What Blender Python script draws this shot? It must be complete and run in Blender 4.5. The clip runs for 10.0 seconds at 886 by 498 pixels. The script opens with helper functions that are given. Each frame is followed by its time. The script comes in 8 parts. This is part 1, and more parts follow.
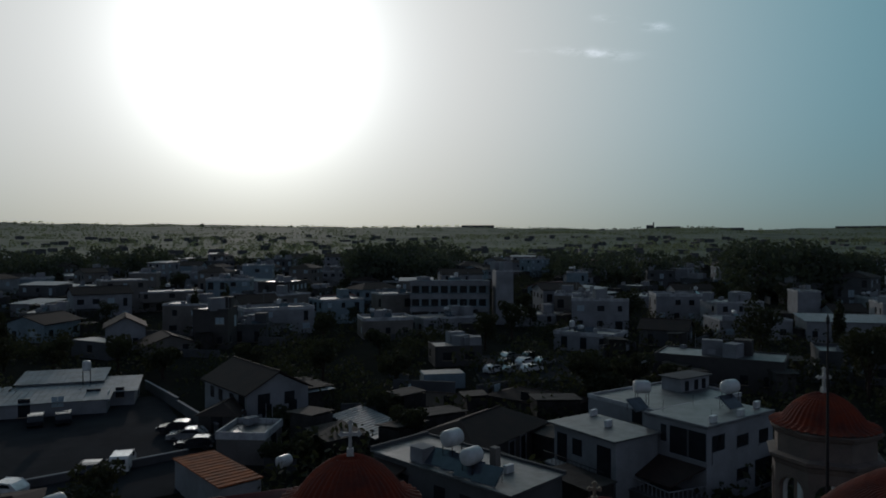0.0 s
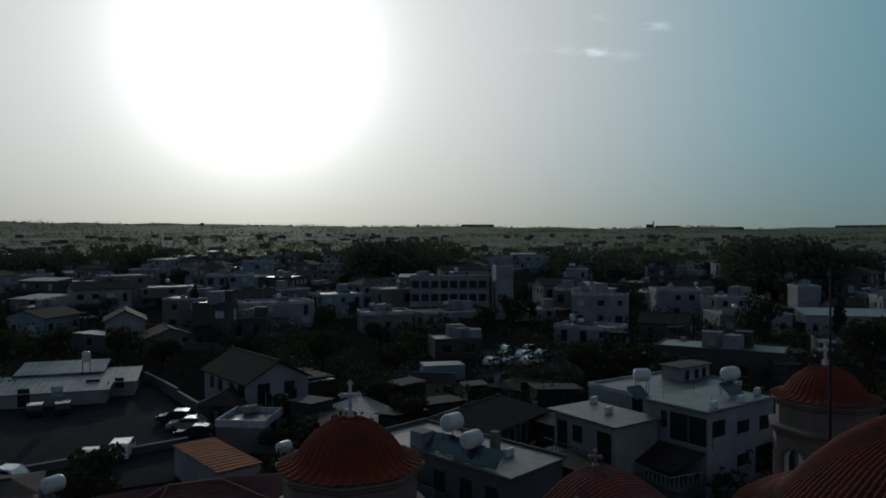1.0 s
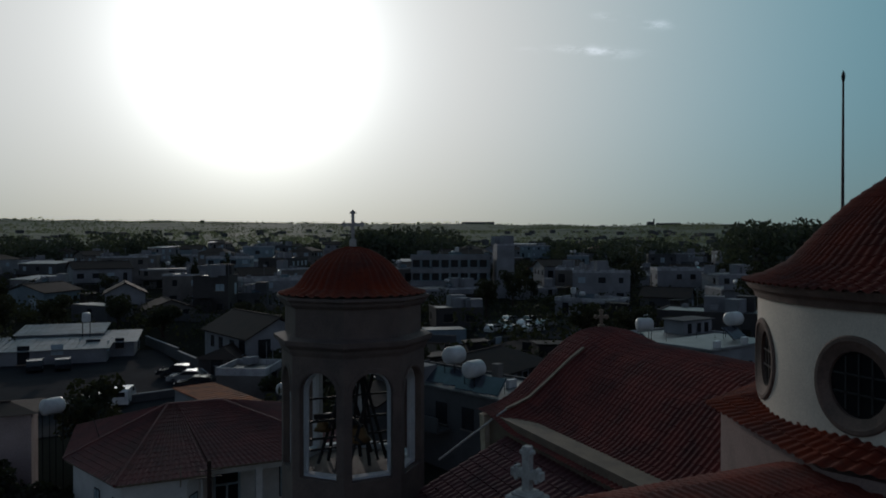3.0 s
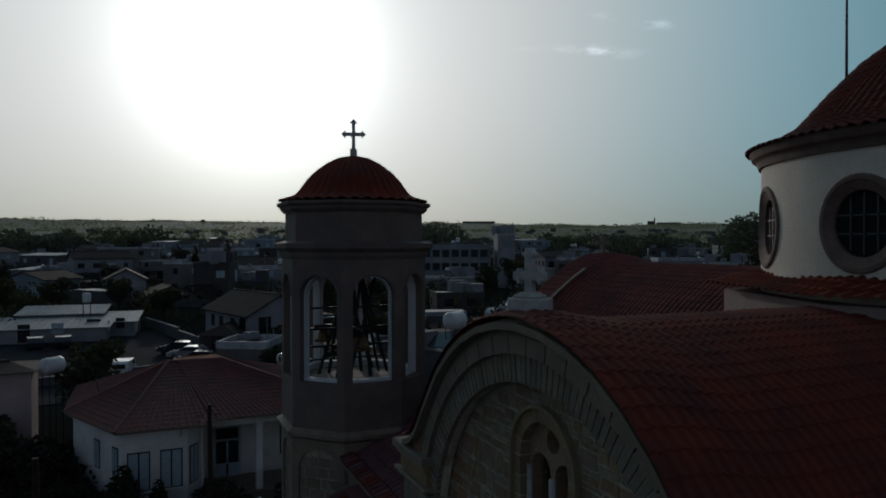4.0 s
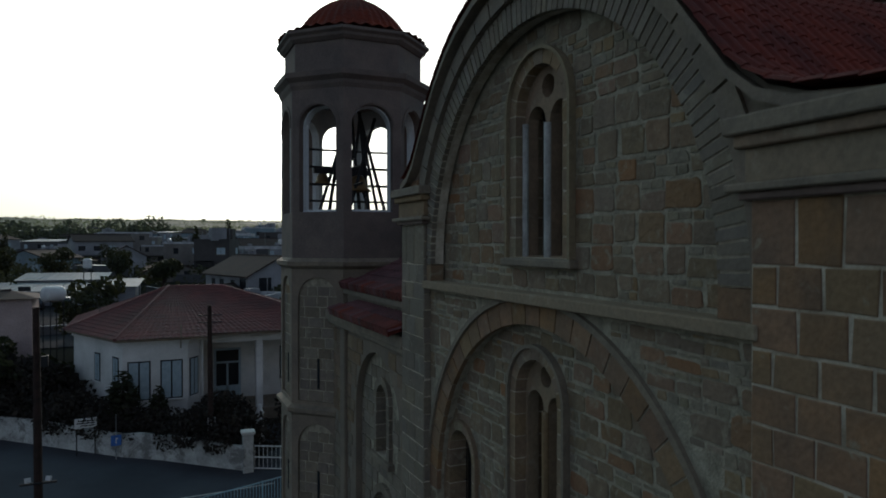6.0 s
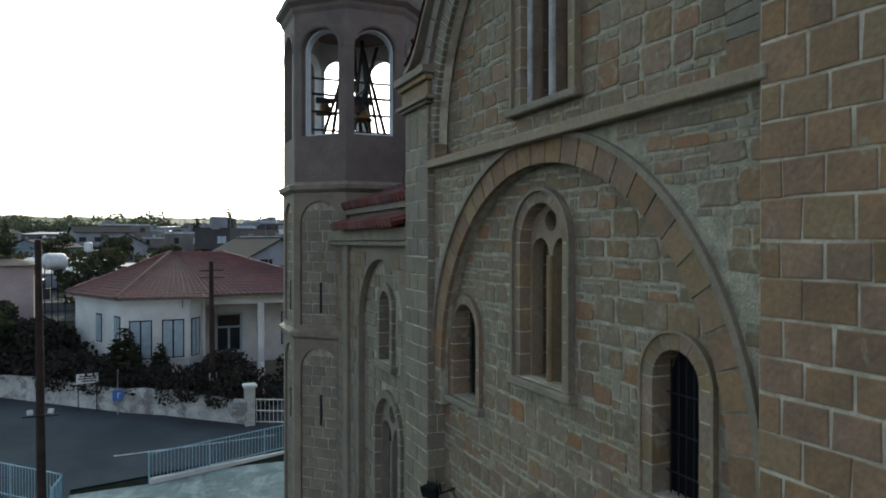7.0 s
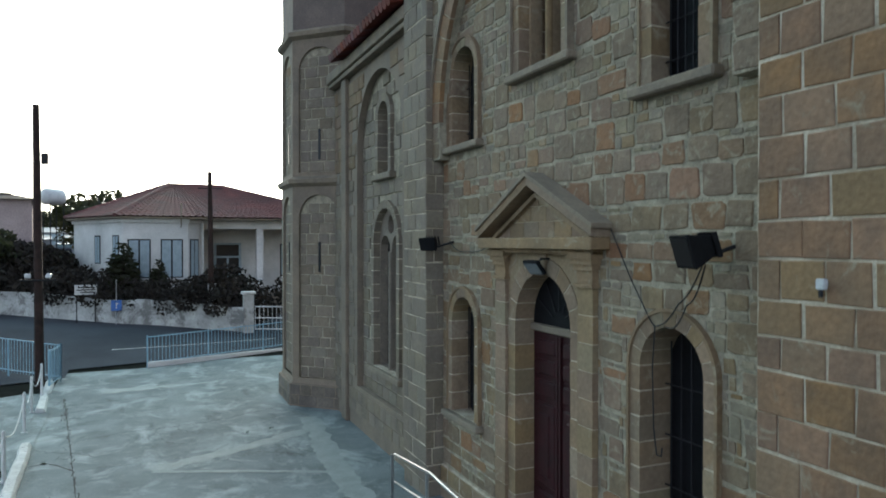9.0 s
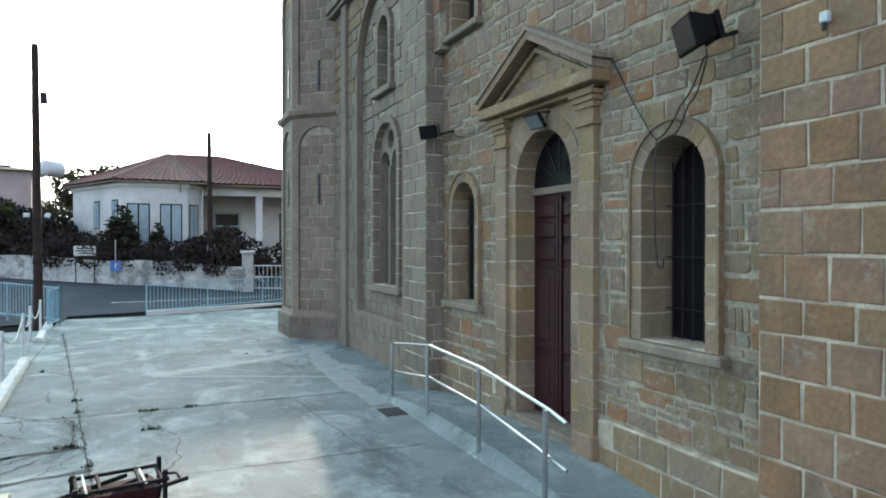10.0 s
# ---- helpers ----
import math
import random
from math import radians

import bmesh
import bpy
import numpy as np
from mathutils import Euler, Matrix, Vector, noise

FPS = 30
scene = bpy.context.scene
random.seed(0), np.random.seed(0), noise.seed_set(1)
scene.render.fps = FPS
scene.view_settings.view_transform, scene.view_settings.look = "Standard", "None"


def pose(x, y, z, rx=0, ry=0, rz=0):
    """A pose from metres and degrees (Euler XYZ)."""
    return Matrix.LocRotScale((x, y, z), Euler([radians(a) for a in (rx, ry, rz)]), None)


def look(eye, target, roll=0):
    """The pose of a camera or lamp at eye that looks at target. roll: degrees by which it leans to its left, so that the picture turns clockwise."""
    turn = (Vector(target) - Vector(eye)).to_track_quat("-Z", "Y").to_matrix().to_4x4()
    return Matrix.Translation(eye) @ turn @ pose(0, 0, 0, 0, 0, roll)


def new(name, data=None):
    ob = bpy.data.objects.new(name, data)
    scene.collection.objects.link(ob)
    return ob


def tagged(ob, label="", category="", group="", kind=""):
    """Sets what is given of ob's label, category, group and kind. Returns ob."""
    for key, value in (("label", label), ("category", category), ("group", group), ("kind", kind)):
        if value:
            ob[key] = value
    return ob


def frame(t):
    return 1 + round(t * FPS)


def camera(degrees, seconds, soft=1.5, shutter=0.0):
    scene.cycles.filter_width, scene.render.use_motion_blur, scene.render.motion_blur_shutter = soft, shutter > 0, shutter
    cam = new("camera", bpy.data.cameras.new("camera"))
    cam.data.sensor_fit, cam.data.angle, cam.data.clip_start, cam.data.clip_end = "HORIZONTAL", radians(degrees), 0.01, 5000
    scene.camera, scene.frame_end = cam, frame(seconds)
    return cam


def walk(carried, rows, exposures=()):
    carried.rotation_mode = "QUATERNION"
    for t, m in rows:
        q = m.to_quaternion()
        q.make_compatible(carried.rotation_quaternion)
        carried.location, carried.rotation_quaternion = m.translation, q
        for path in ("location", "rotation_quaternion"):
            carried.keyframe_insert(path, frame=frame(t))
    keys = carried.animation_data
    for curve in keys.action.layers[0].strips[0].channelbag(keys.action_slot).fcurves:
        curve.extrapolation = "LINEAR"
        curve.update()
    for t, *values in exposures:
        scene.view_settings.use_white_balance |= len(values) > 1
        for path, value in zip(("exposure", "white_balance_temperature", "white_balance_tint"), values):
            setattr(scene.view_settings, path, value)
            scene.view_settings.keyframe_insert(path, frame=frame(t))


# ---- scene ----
# ---------------------------------------------------------------- camera
cam = camera(65.86, 10.0, soft=1.8, shutter=0.2)
# seconds, place, pitch, yaw: a level drone sinking straight down beside the church
DESCENT = [
    (0.0, -0.019, -0.369, 21.850, -0.323, -23.387), (0.5, -0.011, -0.356, 21.316, -0.354, -23.391), (1.0, 0.001, -0.285, 20.782, -0.369, -23.399),
    (1.5, 0.004, -0.161, 19.796, -0.382, -23.405), (2.0, 0.017, -0.099, 18.603, -0.447, -23.385), (2.5, 0.015, -0.044, 17.408, -0.488, -23.387),
    (4.0, 0.033, 0.087, 13.804, -0.488, -23.319), (4.5, 0.070, 0.044, 12.665, -0.506, -23.307), (5.0, 0.026, -0.021, 11.568, -0.429, -23.325),
    (5.5, 0.047, -0.044, 10.570, -0.424, -23.307), (7.0, -0.014, -0.021, 7.781, -0.542, -23.234), (7.5, -0.004, -0.007, 6.850, -0.537, -23.238),
    (8.0, -0.005, -0.015, 5.900, -0.548, -23.264), (8.5, 0.002, -0.030, 4.974, -0.577, -23.279), (9.0, -0.000, -0.021, 4.032, -0.562, -23.286),
    (9.5, 0.001, -0.001, 3.100, -0.519, -23.345), (10.0, 0.000, 0.000, 2.337, -0.479, -23.330),
]
# seconds, stops, kelvin, tint: cool and dim while the camera looks into the sky, opening up as it sinks
LIGHT = [(0.0, -1.4, 5800, 17), (4.5, -1.4, 5800, 17), (5.0, -1.25, 5800, 17), (5.5, -0.95, 5850, 17), (5.7, -0.75, 5900, 16), (7.0, 1.17, 6300, 16), (8.0, 1.32, 6350, 16), (8.5, 1.42, 6350, 16), (9.0, 1.67, 6300, 16), (10.0, 2.25, 6220, 16)]
walk(cam, [(t, pose(x, y, z, 90 + pitch, 0, yaw)) for t, x, y, z, pitch, yaw in DESCENT], LIGHT)

# ---------------------------------------------------------------- sky and sun
SUN_AZ, SUN_EL = 8.0, 12.2  # degrees clockwise from +y, and above the horizon
SKY_POWER, SKY_TINT = 0.148, (0.90, 0.965, 1.0, 1)
# hazy air: brightness at the sun, degrees over which it falls off, dimming at the horizon and its depth
AIR, AIR_WIDTH, LOW_DIM, LOW_DEPTH = 3.2, 33.0, 0.46, 0.08
GLARE_EL = 14.8  # the haze is brightest a little above the sun
AIR_NEAR, AIR_FAR, AIR_LOW = (1.01, 1.0, 0.84, 1), (0.45, 1.0, 1.05, 1), (1.03, 1.0, 0.85, 1)
world = bpy.data.worlds.new("sky")
scene.world = world
world.use_nodes = True
wn, wl = world.node_tree.nodes, world.node_tree.links
wn.clear()


def wnode(kind, **values):
    n = wn.new(kind)
    for key, value in values.items():
        n.inputs[key].default_value = value
    return n


sky = wn.new("ShaderNodeTexSky")
sky.sky_type, sky.sun_disc = "NISHITA", False
sky.sun_elevation, sky.sun_rotation = radians(SUN_EL), radians(SUN_AZ)
sky.air_density, sky.dust_density, sky.ozone_density, sky.altitude = 1.0, 0.15, 1.5, 50
pale = wnode("ShaderNodeHueSaturation", Saturation=0.52, Value=1.0)
wl.new(sky.outputs[0], pale.inputs["Color"])
_a, _e = radians(SUN_AZ), radians(SUN_EL)
SUN_DIR = Vector((math.sin(_a) * math.cos(_e), math.cos(_a) * math.cos(_e), math.sin(_e)))
way = wn.new("ShaderNodeTexCoord")
dot = wn.new("ShaderNodeVectorMath")
dot.operation = "DOT_PRODUCT"
dot.inputs[1].default_value = (math.sin(_a) * math.cos(radians(GLARE_EL)), math.cos(_a) * math.cos(radians(GLARE_EL)), math.sin(radians(GLARE_EL)))
wl.new(way.outputs["Generated"], dot.inputs[0])


def maths(op, a, b):
    n = wn.new("ShaderNodeMath")
    n.operation = op
    for k, v in enumerate((a, b)):
        if isinstance(v, (int, float)):
            n.inputs[k].default_value = v
        else:
            wl.new(v, n.inputs[k])
    return n.outputs[0]


split = wn.new("ShaderNodeSeparateXYZ")
wl.new(way.outputs["Generated"], split.inputs[0])
angle = maths("MULTIPLY", maths("ARCCOSINE", maths("MINIMUM", dot.outputs["Value"], 1.0), 0.0), 57.2958)


def falling(value, width):
    return maths("POWER", 2.71828, maths("MULTIPLY", value, -1 / width))


def eased(value, low, high):
    n = wn.new("ShaderNodeMapRange")
    n.interpolation_type = "SMOOTHSTEP"
    n.inputs["From Min"].default_value, n.inputs["From Max"].default_value = low, high
    wl.new(value, n.inputs["Value"])
    return n.outputs[0]


# hazy air round the sun: white near it, teal away from it, dimmer through the thick air near the horizon
near_ground = falling(maths("MAXIMUM", split.outputs["Z"], 0.0), LOW_DEPTH)
dimmed = maths("SUBTRACT", 1.0, maths("MULTIPLY", near_ground, LOW_DIM))
core = maths("MULTIPLY", falling(maths("MULTIPLY", angle, angle), 50.0), 4.0)
air_power = maths("MULTIPLY", maths("ADD", maths("MULTIPLY", falling(angle, AIR_WIDTH), AIR), core), dimmed)
teal = maths("MULTIPLY", eased(angle, 16.0, 56.0), maths("SUBTRACT", 1.0, maths("MULTIPLY", near_ground, 0.45)))
air = wn.new("ShaderNodeMixRGB")
air.inputs[1].default_value, air.inputs[2].default_value = AIR_NEAR, AIR_FAR
wl.new(teal, air.inputs[0])
air_low = wn.new("ShaderNodeMixRGB")
air_low.blend_type, air_low.inputs[2].default_value = "MULTIPLY", AIR_LOW
wl.new(near_ground, air_low.inputs[0])
wl.new(air.outputs[0], air_low.inputs[1])
air_light = wn.new("ShaderNodeBackground")
wl.new(air_low.outputs[0], air_light.inputs["Color"])
wl.new(air_power, air_light.inputs["Strength"])
# thin wisps of cloud: azimuth, elevation, length, breadth, brightness
wisps = None
grain = wn.new("ShaderNodeTexNoise")
grain.inputs["Scale"].default_value, grain.inputs["Detail"].default_value, grain.inputs["Roughness"].default_value = 26.0, 6.0, 0.65
stretch = wn.new("ShaderNodeMapping")
stretch.inputs["Scale"].default_value = (1.0, 1.0, 3.5)
wl.new(way.outputs["Generated"], stretch.inputs["Vector"])
wl.new(stretch.outputs[0], grain.inputs["Vector"])
streak = maths("MAXIMUM", maths("MULTIPLY", maths("SUBTRACT", grain.outputs[0], 0.42), 4.0), 0.0)
for az, el, long, thin, lit in ((36.6, 15.2, 0.036, 0.0062, 0.55), (34.2, 15.5, 0.026, 0.004, 0.45), (37.0, 17.8, 0.018, 0.004, 0.45), (40.6, 16.9, 0.017, 0.005, 0.6), (30.6, 15.6, 0.014, 0.003, 0.3)):
    ca, ce = radians(az), radians(el)
    across = wn.new("ShaderNodeVectorMath")
    across.operation = "DOT_PRODUCT"
    across.inputs[1].default_value = (math.cos(ca), -math.sin(ca), 0)
    up = wn.new("ShaderNodeVectorMath")
    up.operation = "DOT_PRODUCT"
    up.inputs[1].default_value = (-math.sin(ca) * math.sin(ce), -math.cos(ca) * math.sin(ce), math.cos(ce))
    for node in (across, up):
        wl.new(way.outputs["Generated"], node.inputs[0])
    sloped = maths("ADD", up.outputs["Value"], maths("MULTIPLY", across.outputs["Value"], 0.12))
    u, v = maths("MULTIPLY", across.outputs["Value"], 1 / long), maths("MULTIPLY", sloped, 1 / thin)
    spread = maths("ADD", maths("MULTIPLY", u, u), maths("MULTIPLY", v, v))
    one = maths("MULTIPLY", maths("POWER", 2.71828, maths("MULTIPLY", spread, -1.0)), lit)
    one = maths("MULTIPLY", one, maths("GREATER_THAN", dot.outputs["Value"], 0.0))
    wisps = one if wisps is None else maths("ADD", wisps, one)
cloud_light = wnode("ShaderNodeBackground", Color=(1.0, 1.0, 1.0, 1))
wl.new(maths("MULTIPLY", wisps, streak), cloud_light.inputs["Strength"])
tint = wn.new("ShaderNodeMixRGB")
tint.blend_type = "MULTIPLY"
tint.inputs[0].default_value, tint.inputs[2].default_value = 1.0, SKY_TINT
wl.new(pale.outputs[0], tint.inputs[1])
back = wnode("ShaderNodeBackground", Strength=SKY_POWER)
wl.new(tint.outputs[0], back.inputs[0])
# the clear sky takes over from the haze away from the sun
clear = wn.new("ShaderNodeMixShader")
wl.new(maths("ADD", maths("MULTIPLY", eased(angle, 44.0, 85.0), 0.92), 0.08), clear.inputs[0])
wl.new(air_light.outputs[0], clear.inputs[1])
wl.new(back.outputs[0], clear.inputs[2])
all_sky = wn.new("ShaderNodeAddShader")
wl.new(clear.outputs[0], all_sky.inputs[0])
wl.new(cloud_light.outputs[0], all_sky.inputs[1])
wout = wn.new("ShaderNodeOutputWorld")
wl.new(all_sky.outputs[0], wout.inputs[0])

sun = new("sun", bpy.data.lights.new("sun", "SUN"))
sun.data.energy, sun.data.angle, sun.data.color = 1.4, radians(0.9), (1.0, 0.86, 0.68)
sun.matrix_world = look(SUN_DIR * 60, (0, 0, 0))
# ---------------------------------------------------------------- materials
def surface(name, colour, dark=None, rough=0.85, metal=0.0, grain=30.0, patch=1.2, bump=0.25, vary=0.0, island=0.0, rough_vary=0.1, coat=0.0, alt=None, spec=0.5, smear=None, smear_scale=5.0, smear_at=0.56):
    """A worn surface: base colour mixed with a darker stain at two scales, grain relief, and a change from piece to piece."""
    m = bpy.data.materials.new(name)
    m.use_nodes = True
    nt = m.node_tree
    n, l = nt.nodes, nt.links
    b = n["Principled BSDF"]
    dark = dark or tuple(c * 0.62 for c in colour)
    tc = n.new("ShaderNodeTexCoord")
    geo = n.new("ShaderNodeNewGeometry")
    big = n.new("ShaderNodeTexNoise")
    big.inputs["Scale"].default_value, big.inputs["Detail"].default_value, big.inputs["Roughness"].default_value = patch, 6, 0.62
    fine = n.new("ShaderNodeTexNoise")
    fine.inputs["Scale"].default_value, fine.inputs["Detail"].default_value = grain, 4
    l.new(geo.outputs["Position"], big.inputs["Vector"])
    l.new(geo.outputs["Position"], fine.inputs["Vector"])
    r1 = n.new("ShaderNodeMapRange")
    r1.inputs["From Min"].default_value, r1.inputs["From Max"].default_value = 0.36, 0.66
    l.new(big.outputs[0], r1.inputs["Value"])
    mix = n.new("ShaderNodeMixRGB")
    mix.inputs[1].default_value, mix.inputs[2].default_value = (*dark, 1), (*colour, 1)
    l.new(r1.outputs[0], mix.inputs[0])
    r2 = n.new("ShaderNodeMapRange")
    r2.inputs["From Min"].default_value, r2.inputs["From Max"].default_value = 0.3, 0.7
    r2.inputs["To Min"].default_value, r2.inputs["To Max"].default_value = 0.86, 1.12
    l.new(fine.outputs[0], r2.inputs["Value"])
    hsv = n.new("ShaderNodeHueSaturation")
    toned = mix
    if alt:
        toned = n.new("ShaderNodeMixRGB")
        toned.inputs[2].default_value = (*alt, 1)
        pick = n.new("ShaderNodeTexWhiteNoise")
        pick.noise_dimensions = "1D"
        source = geo.outputs["Random Per Island"] if island else n.new("ShaderNodeObjectInfo").outputs["Random"]
        l.new(source, pick.inputs["W"])
        share = n.new("ShaderNodeMapRange")
        share.inputs["From Min"].default_value, share.inputs["From Max"].default_value = 0.58, 0.9
        share.inputs["To Max"].default_value = 0.9
        l.new(pick.outputs["Color"], share.inputs["Value"])
        l.new(share.outputs[0], toned.inputs[0])
        l.new(mix.outputs[0], toned.inputs[1])
    l.new(toned.outputs[0], hsv.inputs["Color"])
    last = r2.outputs[0]
    rnd = None
    if vary or island:
        info = n.new("ShaderNodeObjectInfo")
        rnd = geo.outputs["Random Per Island"] if island else info.outputs["Random"]
        amount = vary or island
        r3 = n.new("ShaderNodeMapRange")
        r3.inputs["To Min"].default_value, r3.inputs["To Max"].default_value = 1 - amount, 1 + amount
        l.new(rnd, r3.inputs["Value"])
        mul = n.new("ShaderNodeMath")
        mul.operation = "MULTIPLY"
        l.new(last, mul.inputs[0])
        l.new(r3.outputs[0], mul.inputs[1])
        last = mul.outputs[0]
        wn2 = n.new("ShaderNodeTexWhiteNoise")
        wn2.noise_dimensions = "1D"
        l.new(rnd, wn2.inputs["W"])
        r4 = n.new("ShaderNodeMapRange")
        r4.inputs["To Min"].default_value, r4.inputs["To Max"].default_value = 0.5 - 0.05 * amount, 0.5 + 0.05 * amount
        l.new(wn2.outputs["Value"], r4.inputs["Value"])
        l.new(r4.outputs[0], hsv.inputs["Hue"])
        r5 = n.new("ShaderNodeMapRange")
        r5.inputs["To Min"].default_value, r5.inputs["To Max"].default_value = 1 - 1.2 * amount, 1 + 0.7 * amount
        l.new(wn2.outputs["Value"], r5.inputs["Value"])
        l.new(r5.outputs[0], hsv.inputs["Saturation"])
    l.new(last, hsv.inputs["Value"])
    shown = hsv.outputs[0]
    if smear:
        # lime and weathering that spread over the pieces in shapes of their own
        cloud = n.new("ShaderNodeTexNoise")
        cloud.inputs["Scale"].default_value, cloud.inputs["Detail"].default_value, cloud.inputs["Roughness"].default_value, cloud.inputs["Distortion"].default_value = smear_scale, 9, 0.72, 0.7
        l.new(geo.outputs["Position"], cloud.inputs["Vector"])
        edge = n.new("ShaderNodeMapRange")
        edge.inputs["From Min"].default_value, edge.inputs["From Max"].default_value, edge.inputs["To Max"].default_value = smear_at, smear_at + 0.08, 0.75
        l.new(cloud.outputs[0], edge.inputs["Value"])
        over = n.new("ShaderNodeMixRGB")
        over.inputs[2].default_value = (*smear, 1)
        l.new(edge.outputs[0], over.inputs[0])
        l.new(shown, over.inputs[1])
        shown = over.outputs[0]
    l.new(shown, b.inputs["Base Color"])
    rr = n.new("ShaderNodeMapRange")
    rr.inputs["To Min"].default_value, rr.inputs["To Max"].default_value = max(0.03, rough - rough_vary), min(1, rough + rough_vary)
    l.new(big.outputs[0], rr.inputs["Value"])
    l.new(rr.outputs[0], b.inputs["Roughness"])
    b.inputs["Metallic"].default_value = metal
    b.inputs["Coat Weight"].default_value = coat
    b.inputs["Specular IOR Level"].default_value = spec
    if bump:
        bp = n.new("ShaderNodeBump")
        bp.inputs["Strength"].default_value, bp.inputs["Distance"].default_value = bump, 0.02
        l.new(fine.outputs[0], bp.inputs["Height"])
        l.new(bp.outputs[0], b.inputs["Normal"])
    return m


def worn_concrete():
    """Yard concrete: grey, with dark damp stains, pale scuffs and cement smears of their own shapes."""
    m = surface("yard_concrete", (0.178, 0.206, 0.208), (0.098, 0.118, 0.121), grain=45, patch=0.8, bump=0.35, rough=0.85, rough_vary=0.12, spec=0.25)
    n, l = m.node_tree.nodes, m.node_tree.links
    b = n["Principled BSDF"]
    old = b.inputs["Base Color"].links[0].from_socket
    geo = n.new("ShaderNodeNewGeometry")
    for scale, stretch, lo, hi, tone, amount in ((1.1, (1.0, 0.8, 1), 0.5, 0.66, (0.31, 0.352, 0.345, 1), 0.75), (0.9, (1, 0.45, 1), 0.55, 0.66, (0.06, 0.074, 0.076, 1), 0.8), (3.0, (0.8, 1.1, 1), 0.57, 0.70, (0.30, 0.335, 0.335, 1), 0.5), (7.0, (1.0, 0.8, 1), 0.62, 0.70, (0.36, 0.39, 0.39, 1), 0.45), (5.0, (0.7, 1.0, 1), 0.63, 0.68, (0.05, 0.06, 0.063, 1), 0.6)):
        mp = n.new("ShaderNodeMapping")
        mp.inputs["Scale"].default_value = stretch
        mp.inputs["Rotation"].default_value = (0, 0, 0.25)
        tx = n.new("ShaderNodeTexNoise")
        tx.inputs["Scale"].default_value, tx.inputs["Detail"].default_value, tx.inputs["Roughness"].default_value, tx.inputs["Distortion"].default_value = scale, 8, 0.7, 0.6
        rg = n.new("ShaderNodeMapRange")
        rg.inputs["From Min"].default_value, rg.inputs["From Max"].default_value, rg.inputs["To Max"].default_value = lo, hi, amount
        mx = n.new("ShaderNodeMixRGB")
        mx.inputs[2].default_value = tone
        l.new(geo.outputs["Position"], mp.inputs["Vector"])
        l.new(mp.outputs[0], tx.inputs["Vector"])
        l.new(tx.outputs[0], rg.inputs["Value"])
        l.new(rg.outputs[0], mx.inputs[0])
        l.new(old, mx.inputs[1])
        old = mx.outputs[0]
    l.new(old, b.inputs["Base Color"])
    return m


M_ASHLAR = surface("ashlar_sandstone", (0.222, 0.123, 0.064), (0.14, 0.086, 0.052), grain=22, patch=2.6, bump=0.5, vary=0.1, alt=(0.188, 0.126, 0.074), spec=0.3, smear=(0.25, 0.215, 0.155), smear_scale=3.2, smear_at=0.585)
M_ASHLAR_FAR = surface("ashlar_joined", (0.19, 0.125, 0.073), (0.135, 0.094, 0.06), grain=22, patch=2.0, bump=0.35, island=0.14, alt=(0.165, 0.135, 0.095), spec=0.3, smear=(0.25, 0.21, 0.15), smear_scale=3.2, smear_at=0.585)
M_RUBBLE = surface("rubble_stone", (0.192, 0.138, 0.087), (0.138, 0.1, 0.065), grain=18, patch=4.0, bump=0.7, vary=0.12, alt=(0.212, 0.104, 0.054), spec=0.3, smear=(0.25, 0.21, 0.15), smear_scale=7.0, smear_at=0.54)
M_CHIPS = surface("rubble_chips", (0.222, 0.185, 0.128), (0.155, 0.127, 0.088), grain=18, patch=5.0, bump=0.7, island=0.16, alt=(0.2, 0.122, 0.066), spec=0.3, smear=(0.255, 0.21, 0.15), smear_scale=7.0, smear_at=0.53)
M_RUBBLE_FAR = surface("rubble_joined", (0.192, 0.142, 0.09), (0.142, 0.106, 0.068), grain=18, patch=4.0, bump=0.7, island=0.12, alt=(0.208, 0.108, 0.058), spec=0.3, smear=(0.25, 0.21, 0.15), smear_scale=7.0, smear_at=0.54)
M_JAMB = surface("jamb_stone", (0.228, 0.15, 0.088), (0.16, 0.11, 0.067), grain=22, patch=2.2, bump=0.35, vary=0.14, alt=(0.195, 0.158, 0.108), spec=0.3, smear=(0.265, 0.22, 0.158), smear_scale=3.0, smear_at=0.57)
M_RMORTAR = surface("rubble_mortar", (0.37, 0.325, 0.243), (0.185, 0.158, 0.115), grain=45, patch=6, bump=0.9, spec=0.3)
M_MORTAR = surface("lime_mortar", (0.52, 0.45, 0.35), (0.25, 0.2, 0.14), grain=35, patch=3, bump=0.7)
M_MOULD = surface("dressed_stone", (0.185, 0.142, 0.102), (0.12, 0.095, 0.072), grain=25, patch=1.6, bump=0.3)
M_SILL = surface("weathered_sill_stone", (0.205, 0.162, 0.115), (0.13, 0.104, 0.077), grain=25, patch=3, bump=0.35)
M_TILE = surface("clay_roof_tile", (0.128, 0.023, 0.019), (0.06, 0.014, 0.0135), grain=14, patch=1.1, bump=0.2, island=0.25, spec=0.3)
M_PLASTER = surface("cream_plaster", (0.62, 0.55, 0.46), (0.5, 0.44, 0.37), grain=40, patch=0.7, bump=0.12)
M_CONCRETE = worn_concrete()
M_ASPHALT = surface("asphalt", (0.062, 0.066, 0.075), (0.043, 0.046, 0.053), grain=60, patch=0.3, bump=0.4, rough=0.97, rough_vary=0.03, spec=0.06)
M_TAR = surface("old_tar_surfacing", (0.030, 0.032, 0.036), (0.020, 0.021, 0.025), grain=60, patch=0.3, bump=0.4, rough=0.97, rough_vary=0.03, spec=0.02)
